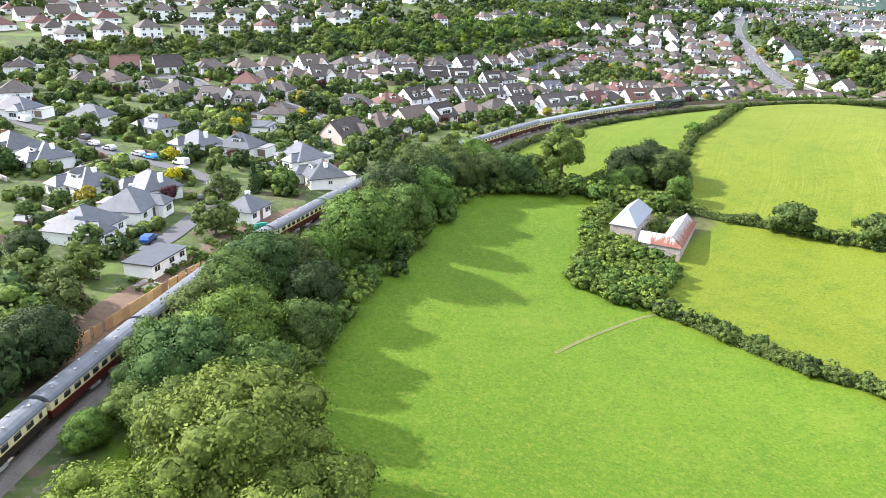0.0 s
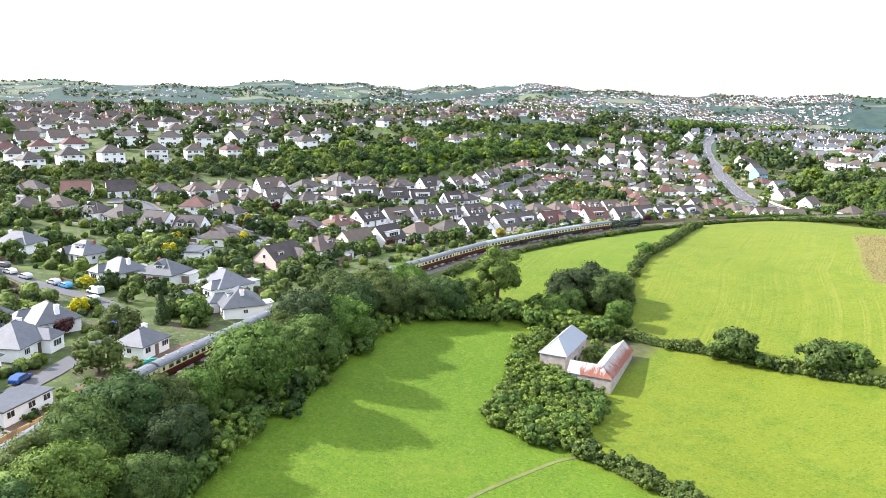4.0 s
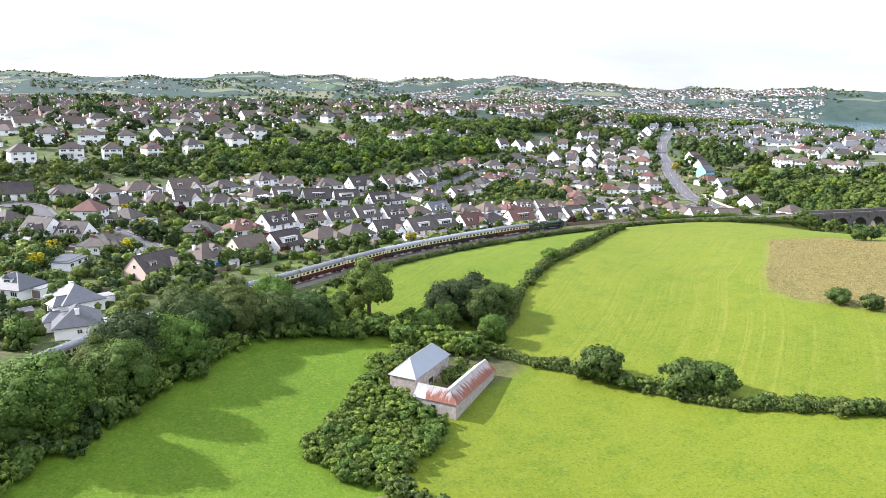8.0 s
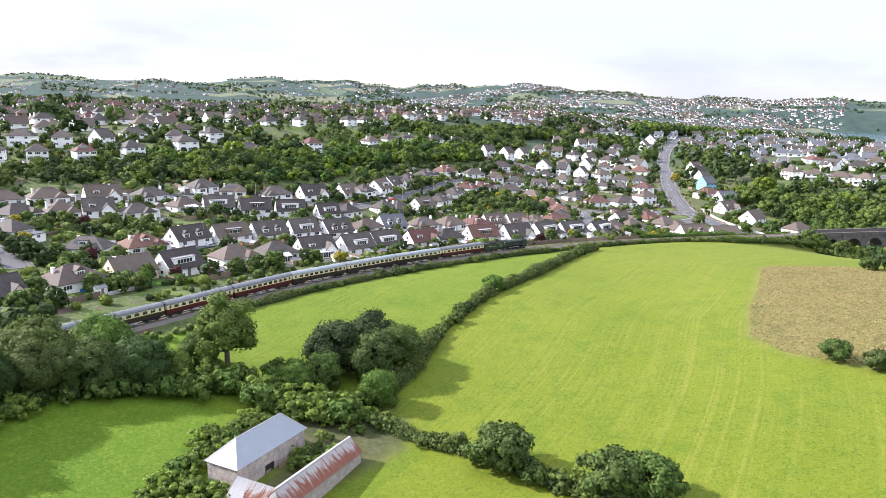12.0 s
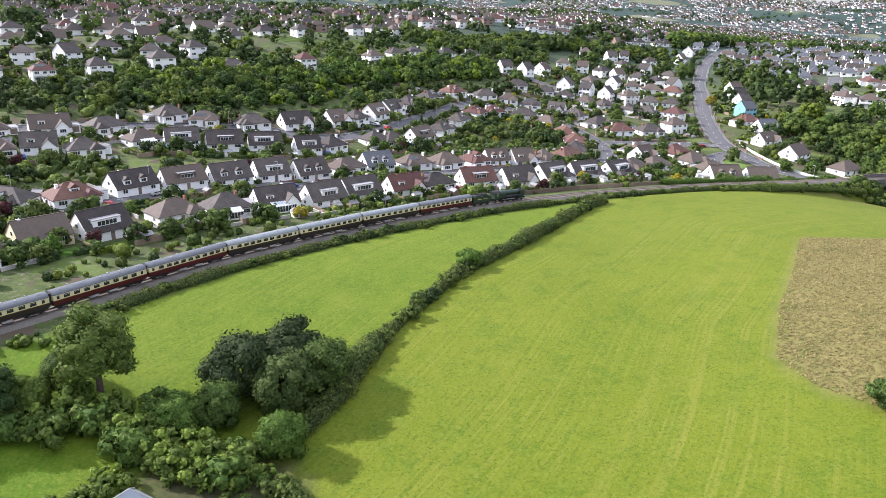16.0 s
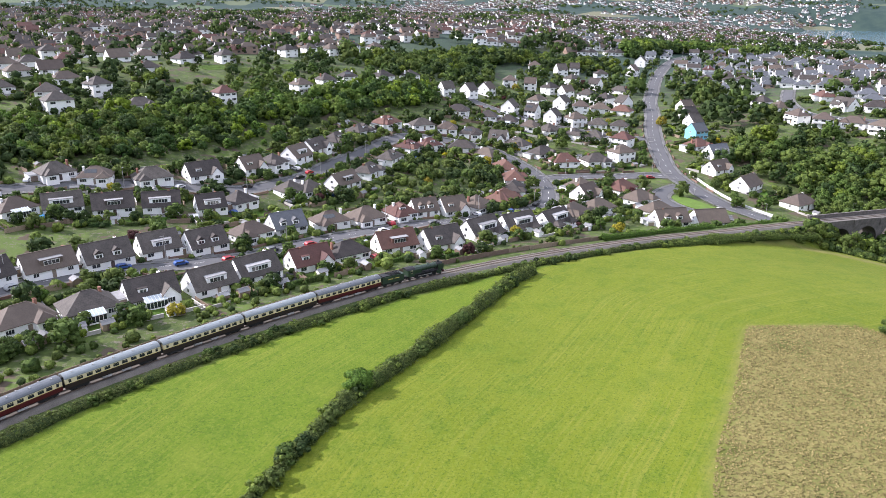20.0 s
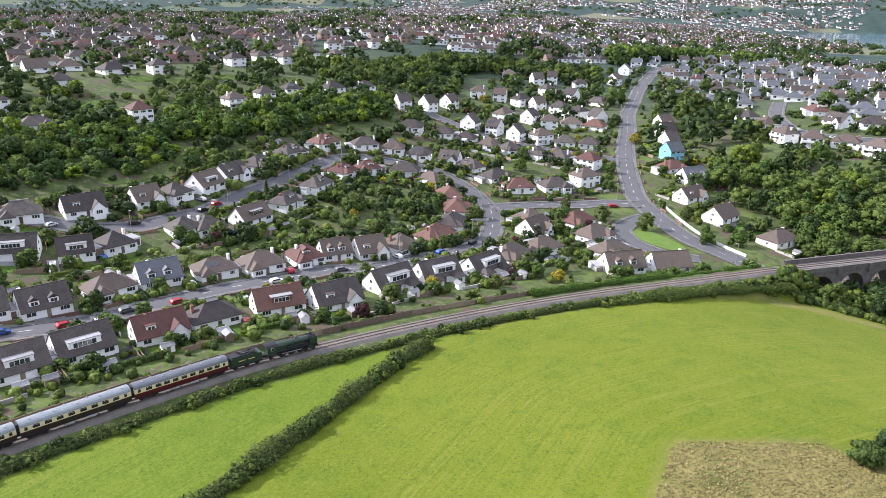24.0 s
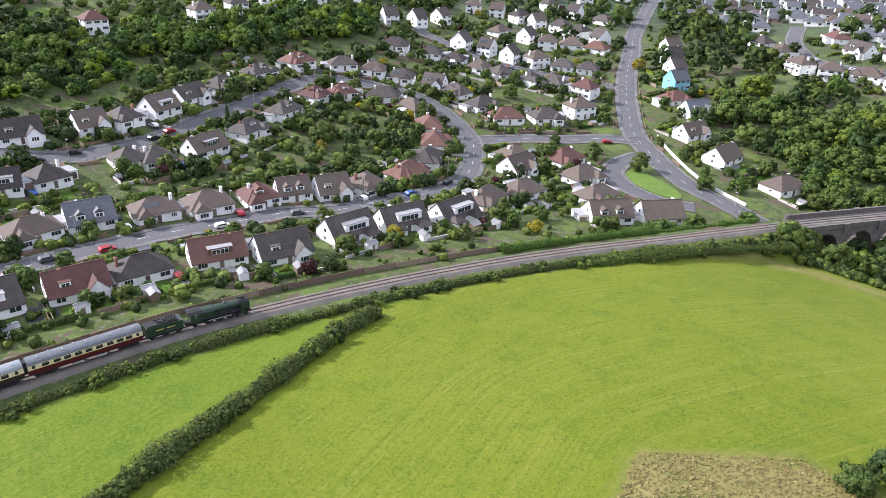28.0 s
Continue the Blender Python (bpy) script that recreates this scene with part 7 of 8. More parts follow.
def hedge_piece(kind, material):
    rng = np.random.default_rng(kind + 300)
    n = 230
    x = rng.uniform(-3, 3, n)
    a = rng.uniform(0, math.pi, n)
    c = np.stack([x, np.cos(a) * 0.55 * rng.uniform(0.85, 1.08, n), 0.1 + np.sin(a) ** 0.6 * 1.35 * rng.uniform(0.9, 1.08, n)], 1)
    v, f, soft = leaves(c, np.stack([x * 0, np.cos(a), np.sin(a)], 1), 0.23, rng, 0.4)
    core = [np.array(p, float) for q in (((-2.9, -0.38, -0.6), (2.9, -0.38, -0.6), (2.9, -0.38, 1.15), (-2.9, -0.38, 1.15)), ((2.9, 0.38, -0.6), (-2.9, 0.38, -0.6), (-2.9, 0.38, 1.15), (2.9, 0.38, 1.15)),
                                         ((-2.9, -0.38, 1.15), (2.9, -0.38, 1.15), (2.9, 0.38, 1.15), (-2.9, 0.38, 1.15))) for p in q]
    cn = [np.array(p, float) for p in ((0, -1, 0.2), (0, 1, 0.2), (0, 0, 1)) for _ in range(4)]
    me = leaf_mesh("garden_hedge", np.concatenate([v, np.array(core)]), np.concatenate([soft, unit(np.array(cn))]), material)
    SEG[kind] = me


for k, mm in enumerate((M_LEAF, M_LEAF_Y, M_LEAF_D)):
    hedge_piece(k, mm)


def garden_hedge(x, y, turn):
    r = tagged(new("garden_hedge", SEG[GR.choice((0, 0, 1, 2))]), "clipped green hedge between gardens", "hedge", "garden hedges")
    r.matrix_world = pose(x, y, hz(x, y), 0, 0, turn) @ Matrix.Diagonal((GR.uniform(0.7, 1.15), 1, GR.uniform(0.75, 1.3), 1))


M_BLOCK = mat("garden_wall_block", (0.42, 0.40, 0.37), 0.9, var=0.2, scale=0.8, per_object=0.25)
WALLM = bpy.data.meshes.new("wall_run")
_b = boxm(-4, -0.11, -0.7, 4, 0.11, 0.85)
box(_b, -4.05, -0.16, 0.85, 4.05, 0.16, 0.95)
_b.to_mesh(WALLM)
_b.free()
WALLM.materials.append(M_BLOCK)
FENCE = bpy.data.meshes.new("fence_run")
_b = bmesh.new()
_pts = [(-4 + k * 0.16, -0.02 - 0.03 * (k % 2)) for k in range(51)]
prism(_b, [(x, y) for x, y in _pts] + [(4, 0.05), (-4, 0.05)], 0, 2.0)
bmesh.ops.transform(_b, matrix=Matrix(((1, 0, 0, 0), (0, 0, 1, 0), (0, 1, 0, -0.5), (0, 0, 0, 1))), verts=_b.verts)
_b.to_mesh(FENCE)
_b.free()
FENCE.materials.append(M_WOOD)


def garden_shed(x, y, turn):
    r = tagged(new("garden_shed"), GR.choice(("small timber garden shed with felt roof", "pale garden shed in a back garden")), "shed", "garden sheds")
    m = GR.choice((M_WOOD, M_UPVC, M_RENDER, M_WOOD))
    part("wall", gable_walls(2.8, 2.2, 1.8, 0.6, 0.5), m, r)
    part("roof", gable_roof(2.8, 2.2, 1.8, 0.6, 0.15, 0.07), M_FELT, r)
    part("door", boxm(-0.4, -1.13, 0, 0.4, -1.08, 1.7), M_WOOD, r)
    r.matrix_world = pose(x, y, hz(x, y), 0, 0, turn)


def patch(name, x, y, turn, w, d, material, label, lift, category):
    """A piece of lawn or paving draped on the ground."""
    bm = bmesh.new()
    c, s = math.cos(radians(turn)), math.sin(radians(turn))
    nx_, ny_ = 5, 4
    rows = []
    for j in range(ny_ + 1):
        row = []
        for i in range(nx_ + 1):
            u, v = (i / nx_ - 0.5) * w, (j / ny_ - 0.5) * d
            px, py = x + c * u - s * v, y + s * u + c * v
            row.append(bm.verts.new((px, py, hz(px, py) + lift)))
        rows.append(row)
    for j in range(ny_):
        for i in range(nx_):
            bm.faces.new((rows[j][i], rows[j][i + 1], rows[j + 1][i + 1], rows[j + 1][i]))
    ex = bmesh.ops.extrude_face_region(bm, geom=list(bm.faces))
    bmesh.ops.translate(bm, verts=[v for v in ex["geom"] if isinstance(v, bmesh.types.BMVert)], vec=(0, 0, 0.0))
    tagged(part(name, bm, material), label, category, kind="structure")


CARS, PLANTING, COUNT = [], [], {"hedge": 0, "shrub": 0}
for hx, hy, turn, street in HOUSE_SPOTS:
    far = math.hypot(hx - 40, hy - 200) > 330
    c, s = math.cos(radians(turn)), math.sin(radians(turn))

    def at(u, v):
        return hx + c * u - s * v, hy + s * u + c * v

    def clear(p, d=3.2):
        return not road_near(p[0], p[1], d + 3.4) and not inside(isl_pts, np.array([p[0]]), np.array([p[1]]))[0] and not any((p[0] - a) ** 2 + (p[1] - b) ** 2 < (d + 3.2) ** 2 for a, b, _, _ in HOUSE_SPOTS) and abs(float(side_of(RAIL[::3], np.array([p[0]]), np.array([p[1]]))[0])) > 7.5

    if not far:
        for v in (-9.8, 9.8):
            p = at(GR.uniform(-1, 1), v)
            if clear(p, 3.4) and GR.random() < 0.8:
                patch("lawn", *p, turn, GR.uniform(6, 10), GR.uniform(4.5, 6.5), M_LAWN, "mown back-garden lawn", 0.07 + 0.02 * GR.random(), "lawn")
        if GR.random() < 0.8 and not street.startswith("west"):
            p = at(GR.choice((-6.6, 6.6)), GR.uniform(-8.5, -5))
            if not road_near(*p, 2.5):
                patch("driveway", *p, turn, 3.0, 9.0, GR.choice((M_CONCRETE, M_PAVE, M_ASPHALT)), "paved drive beside a house", 0.10 + 0.02 * GR.random(), "drive")
                if GR.random() < 0.3:
                    CARS.append((*p, turn + 90))
        if GR.random() < 0.5:
            p = at(GR.uniform(-2, 2), GR.choice((-6.0, 6.0)))
            if not road_near(*p, 4.0):
                patch("patio", *p, turn, GR.uniform(5, 8), 3.2, GR.choice((M_PAVE, M_CONCRETE, M_CONCRETE)), "pale paved patio behind a house", 0.13 + 0.02 * GR.random(), "patio")
        for u, v, tt in ((-7.6, 9, 90), (7.6, 9, 90), (-7.6, -9, 90), (0, 13.4, 0), (-5, -13, 0), (5, -13, 0)):
            p = at(u, v)
            if not clear(p, 1.6):
                continue
            k = GR.random()
            if k < 0.36:
                COUNT["hedge"] += 1
                if COUNT["hedge"] < 260:
                    garden_hedge(*p, turn + tt)
            elif k < 0.92:
                o = tagged(new("garden_wall" if k < 0.66 else "garden_fence", WALLM if k < 0.66 else FENCE), "low rendered garden wall" if k < 0.66 else "weathered timber garden fence",
                           "wall" if k < 0.66 else "fence", "garden walls and fences")
                o.matrix_world = pose(*p, hz(*p), 0, 0, turn + tt)
        for _ in range(GR.choice((0, 1, 1, 2))):
            p = at(GR.uniform(-6, 6), GR.choice((-11.5, 11.5)) + GR.uniform(-1.5, 1.5))
            if clear(p, 2.4):
                garden_shed(*p, turn + GR.choice((0, 90)))
    for _ in range(14 if far else 24):
        p = at(GR.uniform(-10, 10), GR.choice((-1, 1)) * GR.uniform(6.6, 15.0))
        if clear(p, 1.2):
            k = GR.random()
            if k < 0.80:
                item = (f"shrub{GR.randrange(4)}", *p, GR.uniform(0.8, 2.6))
                COUNT["shrub"] += 1
                if COUNT["shrub"] % 30 == 0 and not far:
                    tree(*item, group="garden shrubs")
                else:
                    PLANTING.append((f"fill{GR.randrange(6)}", *item[1:]))
            elif k < 0.965:
                PLANTING.append((f"clump{GR.randrange(3)}", *p, GR.uniform(2.6, 5.0)))
            else:
                tree(GR.choice(("conifer", "gold", "copper", "mid0")), *p, GR.uniform(2.2, 4.8), group="garden trees")
for hx, hy, turn, street in HOUSE_SPOTS:
    if street.split("_")[0] not in ("lower", "crescent", "ring", "island", "hill", "west", "headland"):
        continue
    c, s = math.cos(radians(turn)), math.sin(radians(turn))
    runs = [[(u, 12.6) for u in np.arange(-7, 7.1, 1.15)], [(7.0, v) for v in np.arange(4.5, 12.6, 1.15)], [(-6.8, v) for v in np.arange(-11.5, -5, 1.15)]]
    for run in runs:
        if GR.random() < 0.25:
            continue
        tall, sort = GR.uniform(1.1, 1.9), GR.randrange(4)
        for u, v in run:
            p = (hx + c * u - s * v, hy + s * u + c * v)
            if not road_near(*p, 4.4) and not house_near(*p, 5.2) and abs(float(side_of(RAIL[::3], np.array([p[0]]), np.array([p[1]]))[0])) > 8:
                PLANTING.append((f"tuft{sort}", *p, tall * GR.uniform(0.9, 1.12)))
for _ in range(2600):
    p = (GR.uniform(-330, 330), GR.uniform(120, 720))
    if not clear(p, 1.5) or abs(math.degrees(math.atan2(p[0] - 20, p[1] + 60))) > 40 or float(side_of(RAIL[::3], np.array([p[0]]), np.array([p[1]]))[0]) < 12:
        continue
    if noise.noise(Vector((p[0] / 30, p[1] / 30, 7.0))) < -0.12:
        continue
    PLANTING.append((f"fill{GR.randrange(6)}", *p, GR.uniform(1.0, 3.6)) if GR.random() < 0.8 else (f"clump{GR.randrange(3)}", *p, GR.uniform(3.5, 6.5)))
for _ in range(800):
    p = (GR.uniform(-175, 20), GR.uniform(285, 440))
    if clear(p, 1.2) and side_of(ROAD_LINES['crescent'], np.array([p[0]]), np.array([p[1]]))[0] < 0:
        PLANTING.append((GR.choice(("fill3", "fill0", "clump1", "clump0")), *p, GR.uniform(1.5, 4.5)))
for _ in range(650):
    p = (GR.uniform(-250, -85), GR.uniform(85, 245))
    if clear(p, 1.2) and float(side_of(RAIL[::3], np.array([p[0]]), np.array([p[1]]))[0]) > 10:
        PLANTING.append((f"fill{GR.randrange(6)}", *p, GR.uniform(1.4, 4.2)) if GR.random() < 0.8 else (f"clump{GR.randrange(3)}", *p, GR.uniform(3, 6)))
for _ in range(330):
    p = (GR.uniform(-15, 75), GR.uniform(315, 425))
    if clear(p, 1.0):
        PLANTING.append((f"fill{GR.randrange(6)}", *p, GR.uniform(1.4, 4.0)) if GR.random() < 0.75 else (f"clump{GR.randrange(3)}", *p, GR.uniform(3, 6)))
PLANTING = [("tuft" + str(int(q[0][-1]) % 4) if q[0].startswith("fill") and math.hypot(q[1] - 65, q[2] - 110) > 290 else q[0], *q[1:]) for q in PLANTING]
for x, y, w, d in ((-94, 493, 20, 13), (-72, 500, 22, 12), (-55, 527, 22, 14), (-98, 434, 14, 9), (-150, 412, 12, 8)):
    patch("lawn", x, y, 42, w, d, M_LAWN, "broad mown lawn among trees on the hillside", 0.09, "lawn")
thicket_of("garden_planting", "shrubs and small trees filling the gardens", "shrubs", PLANTING, 3)

# back gardens that run down to the railway
for hx, hy, turn, street in HOUSE_SPOTS:
    if street != "lower_south" or hx < -75:
        continue
    c, s = math.cos(radians(turn)), math.sin(radians(turn))
    for v in (-8.6,):
        p = (hx - s * v, hy + c * v)
        if abs(float(side_of(RAIL[::3], np.array([p[0]]), np.array([p[1]]))[0])) > 9.5:
            patch("lawn", *p, turn, GR.uniform(6.5, 9.5), GR.uniform(5.5, 7.5), M_LAWN, "bright mown lawn in a garden beside the railway", 0.10, "lawn")
    for u in (-6.9,):
        p = (hx + c * u + s * 9.5, hy + s * u - c * 9.5)
        if abs(float(side_of(RAIL[::3], np.array([p[0]]), np.array([p[1]]))[0])) > 9.0:
            o = tagged(new("garden_fence", FENCE), "weathered timber garden fence", "fence", "garden walls and fences")
            o.matrix_world = pose(*p, hz(*p), 0, 0, turn + 90)
    p = (hx + c * GR.uniform(-5, 5) + s * 11.0, hy - c * 11.0)
    if abs(float(side_of(RAIL[::3], np.array([p[0]]), np.array([p[1]]))[0])) > 9.0 and not house_near(*p, 7.5):
        garden_shed(*p, turn + GR.choice((0, 90)))
_back = offset_line(spline(RAIL_PTS, 1.0), 6.9)[::8]
for _a, _b in zip(_back[:-1], _back[1:]):
    if -72 < _a[0] < 100:
        _m = (_a + _b) / 2
        o = tagged(new("garden_fence", FENCE), "weathered timber fence between gardens and railway", "fence", "garden walls and fences")
        o.matrix_world = pose(_m[0], _m[1], hz(*_m), 0, 0, math.degrees(math.atan2(_b[1] - _a[1], _b[0] - _a[0]))) @ Matrix.Diagonal((float(np.hypot(*(_b - _a))) / 7.9, 1, 1, 1))

# low brick walls along the fronts, broken by the drives
M_FRONT = mat("front_wall_brick", (0.20, 0.125, 0.095), 0.9, var=0.3, scale=1.5, per_object=0.3)
FRONT = bpy.data.meshes.new("front_wall")
_b = boxm(-3, -0.11, -0.7, 3, 0.11, 0.7)
box(_b, -3.04, -0.15, 0.7, 3.04, 0.15, 0.79)
for _x in (-3.0, 3.0):
    box(_b, _x - 0.2, -0.2, -0.7, _x + 0.2, 0.2, 1.0)
_b.to_mesh(FRONT)
_b.free()
FRONT.materials.append(M_FRONT)
fronts = 0
for _name, _line in ROAD_LINES.items():
    for _s in (-1, 1):
        _off = offset_line(_line, _s * 6.0)
        _acc = 0.0
        for _i in range(2, len(_off) - 2):
            _acc += float(np.hypot(*(_off[_i] - _off[_i - 1])))
            if _acc < 9.5:
                continue
            _acc = GR.uniform(-2.5, 0.5)
            _x, _y = _off[_i]
            _d = _off[_i + 1] - _off[_i - 1]
            if math.hypot(_x - 40, _y - 300) > 230 or house_near(_x, _y, 5.5) or road_near(_x, _y, 4.6) or inside(isl_pts, np.array([_x]), np.array([_y]))[0] or not any(math.hypot(_x - a, _y - b) < 22 for a, b, _, _ in HOUSE_SPOTS) or fronts > 190:
                continue
            fronts += 1
            o = tagged(new("front_wall", FRONT), "low brown brick wall along a front garden", "wall", "front garden walls")
            o.matrix_world = pose(_x, _y, hz(_x, _y), 0, 0, math.degrees(math.atan2(_d[1], _d[0])))

# ---- cars ----
CAR_PAINT = [mat("car_" + n, c, 0.3, metal=0.2, var=0.03, spec=0.6) for n, c in
             (("silver", (0.45, 0.46, 0.48)), ("white", (0.72, 0.72, 0.72)), ("black", (0.02, 0.02, 0.022)), ("red", (0.35, 0.02, 0.03)), ("blue", (0.03, 0.09, 0.30)), ("sky_blue", (0.05, 0.28, 0.55)), ("grey", (0.12, 0.125, 0.13)))]
CAR_WORDS = ("silver", "white", "black", "red", "dark blue", "bright blue", "grey")


def car_proto(k, van=False):
    r = tagged(new("van" if van else "car"), f"{CAR_WORDS[k]} {'panel van parked at the kerb' if van else 'hatchback car parked by the houses'}", "van" if van else "car", "parked cars")
    L, W = (4.9, 1.9) if van else (4.1, 1.75)
    lo = [(-L / 2, 0.32), (L / 2, 0.32), (L / 2, 0.72), (L / 2 - 0.9, 0.92), (L / 2 - 1.5, 1.4 if not van else 1.9), (-L / 2 + (0.55 if not van else 0.1), 1.45 if not van else 2.0), (-L / 2, 0.95)]
    body = bmesh.new()
    prism(body, lo, -W / 2, W / 2)
    bmesh.ops.bevel(body, geom=list(body.edges), offset=0.07, segments=1, affect='EDGES')
    b = part("body", body, CAR_PAINT[k], r)
    g = bmesh.new()
    top = 1.36 if not van else 1.75
    prism(g, [(L / 2 - 1.02, 0.96), (L / 2 - 1.52, top), (-L / 2 + (0.75 if not van else 2.6), top), (-L / 2 + (0.4 if not van else 2.6), 0.98)], -W / 2 - 0.012, W / 2 + 0.012)
    part("window_band", g, M_GLASS, b)
    ws = bmesh.new()
    y = W / 2 - 0.15
    poly(ws, [(L / 2 - 0.90, -y, 0.97), (L / 2 - 0.90, y, 0.97), (L / 2 - 1.44, y, top), (L / 2 - 1.44, -y, top)])
    part("windscreen", ws, M_GLASS, b)
    for x in (-L / 2 + 0.75, L / 2 - 0.8):
        for s in (-1, 1):
            w = bmesh.new()
            cyl(w, (x, s * (W / 2 - 0.1), 0.32), 0.32, 0.22, "y", 12)
            t = part("wheel", w, M_BLACK, r)
    return r


STREET_CARS = [(-148, 103, 145, 1, 1), (-157, 107, 145, 5, 0), (-161, 109.5, 145, 0, 0), (-146, 96.5, 145, 0, 0), (-135.5, 84, 105, 6, 0), (-134.5, 79, 100, 4, 0), (-134.5, 74, 95, 2, 0), (-137, 47, 85, 4, 0),
               (-170, 113.5, 148, 0, 0), (-176, 117.5, 148, 1, 0), (-186, 127.5, 148, 2, 0), (-181, 124, 148, 6, 0), (-205, 139.5, 145, 1, 1),
               (-11.0, 269.5, 40, 3, 0), (-22, 262.5, 42, 6, 0), (-33, 252, 42, 3, 0), (-45.5, 246.5, 35, 4, 0), (-11.5, 283, 130, 1, 0), (-16, 288, 130, 2, 0), (6, 273, 120, 0, 0), (-60, 241.5, 35, 4, 0), (-81, 223, 50, 0, 0), (-66, 317, 60, 1, 0), (-89, 300.5, 15, 1, 0), (-76, 305, 20, 2, 0), (-115, 303, 100, 1, 0), (-22, 353, 55, 3, 0), (-25, 346, 55, 2, 0), (-50, 318, 40, 2, 0), (12, 288, 35, 1, 0), (30, 300.5, 30, 6, 0), (5, 296.5, 130, 1, 0), (-9, 302, 120, 4, 0),
               (-43, 327, 30, 2, 0), (-56, 316, 10, 6, 0), (62, 323, 45, 4, 0), (74, 336, 55, 2, 0), (140, 390, 3, 3, 0),
               (190, 465, 70, 1, 0), (187, 471, 80, 2, 0), (264, 480, 100, 0, 0), (275, 462, -30, 1, 0), (98, 486, -40, 1, 0), (110, 480, -30, 6, 0), (128, 471, -25, 3, 0), (20, 421, 40, 1, 0), (45, 427, 5, 0, 0)]
PROTO = {}
for x, y, turn, k, van in STREET_CARS + [(a, b, t, GR.randrange(7), 0) for a, b, t in CARS]:
    m = pose(x, y, hz(x, y) + 0.12, 0, 0, turn)
    if (k, van) not in PROTO:
        PROTO[k, van] = car_proto(k, bool(van))
        PROTO[k, van].matrix_world = m
    else:
        copy_thing(PROTO[k, van], m)


# ---- the rest of the town, up on the plateau and round the bay ----
FR = random.Random(23)


def block(x0, x1, y0, y1, turn, along, across, skip=0.12):
    """House places in rows across a district."""
    c, s = math.cos(radians(turn)), math.sin(radians(turn))
    cx, cy = (x0 + x1) / 2, (y0 + y1) / 2
    r = math.hypot(x1 - x0, y1 - y0) / 2
    out = []
    j = 0
    for v in np.arange(-r, r, across):
        j += 1
        for u in np.arange(-r, r, along):
            w = v + 7 * math.sin(u / 60.0 + j) * 0.5 + FR.uniform(-1.5, 1.5)
            q = u + FR.uniform(-2, 2)
            x, y = cx + c * q - s * w, cy + s * q + c * w
            if x0 < x < x1 and y0 < y < y1 and FR.random() > skip:
                out.append((x, y, turn + FR.uniform(-5, 5)))
    return out




def in_wood(x, y):
    return any(inside(a, np.array([x]), np.array([y]))[0] for a in WOODS.values())


TOWN = []
for args in ((262, 420, 470, 570, -25, 13.0, 19), (232, 560, 560, 790, -20, 13.0, 19), (-270, -60, 400, 560, 38, 15, 26),
             (-640, 40, 560, 980, 30, 13.0, 24), (-420, -205, 140, 400, 40, 17, 30), (-560, -270, 380, 560, 35, 14, 25), (40, 235, 740, 980, 18, 10.0, 26), (-700, 600, 980, 1500, 22, 13.0, 27), (240, 640, 800, 980, -15, 14, 30)):
    TOWN += block(*args)
TOWN = [(x, y, t) for x, y, t in TOWN if not house_near(x, y, 15) and not road_near(x, y, 9.5) and not in_wood(x, y) and abs(math.degrees(math.atan2(x - 20, y + 60))) < 41
        and not (-250 < x < 60 and y < 462 + (x + 150) * 1.47)]
TOWN.sort(key=lambda q: math.hypot(q[0] - 60, q[1] - 100))
for x, y, t in TOWN[:60]:
    house(x, y, t, FR.choice(("hs", "hs", "Ws", "hb", "gs", "hs")) if x > 200 else FR.choice(("hb", "gb", "h", "H", "hr", "h")), simple=True)
    HOUSE_SPOTS.append((x, y, t, "T"))


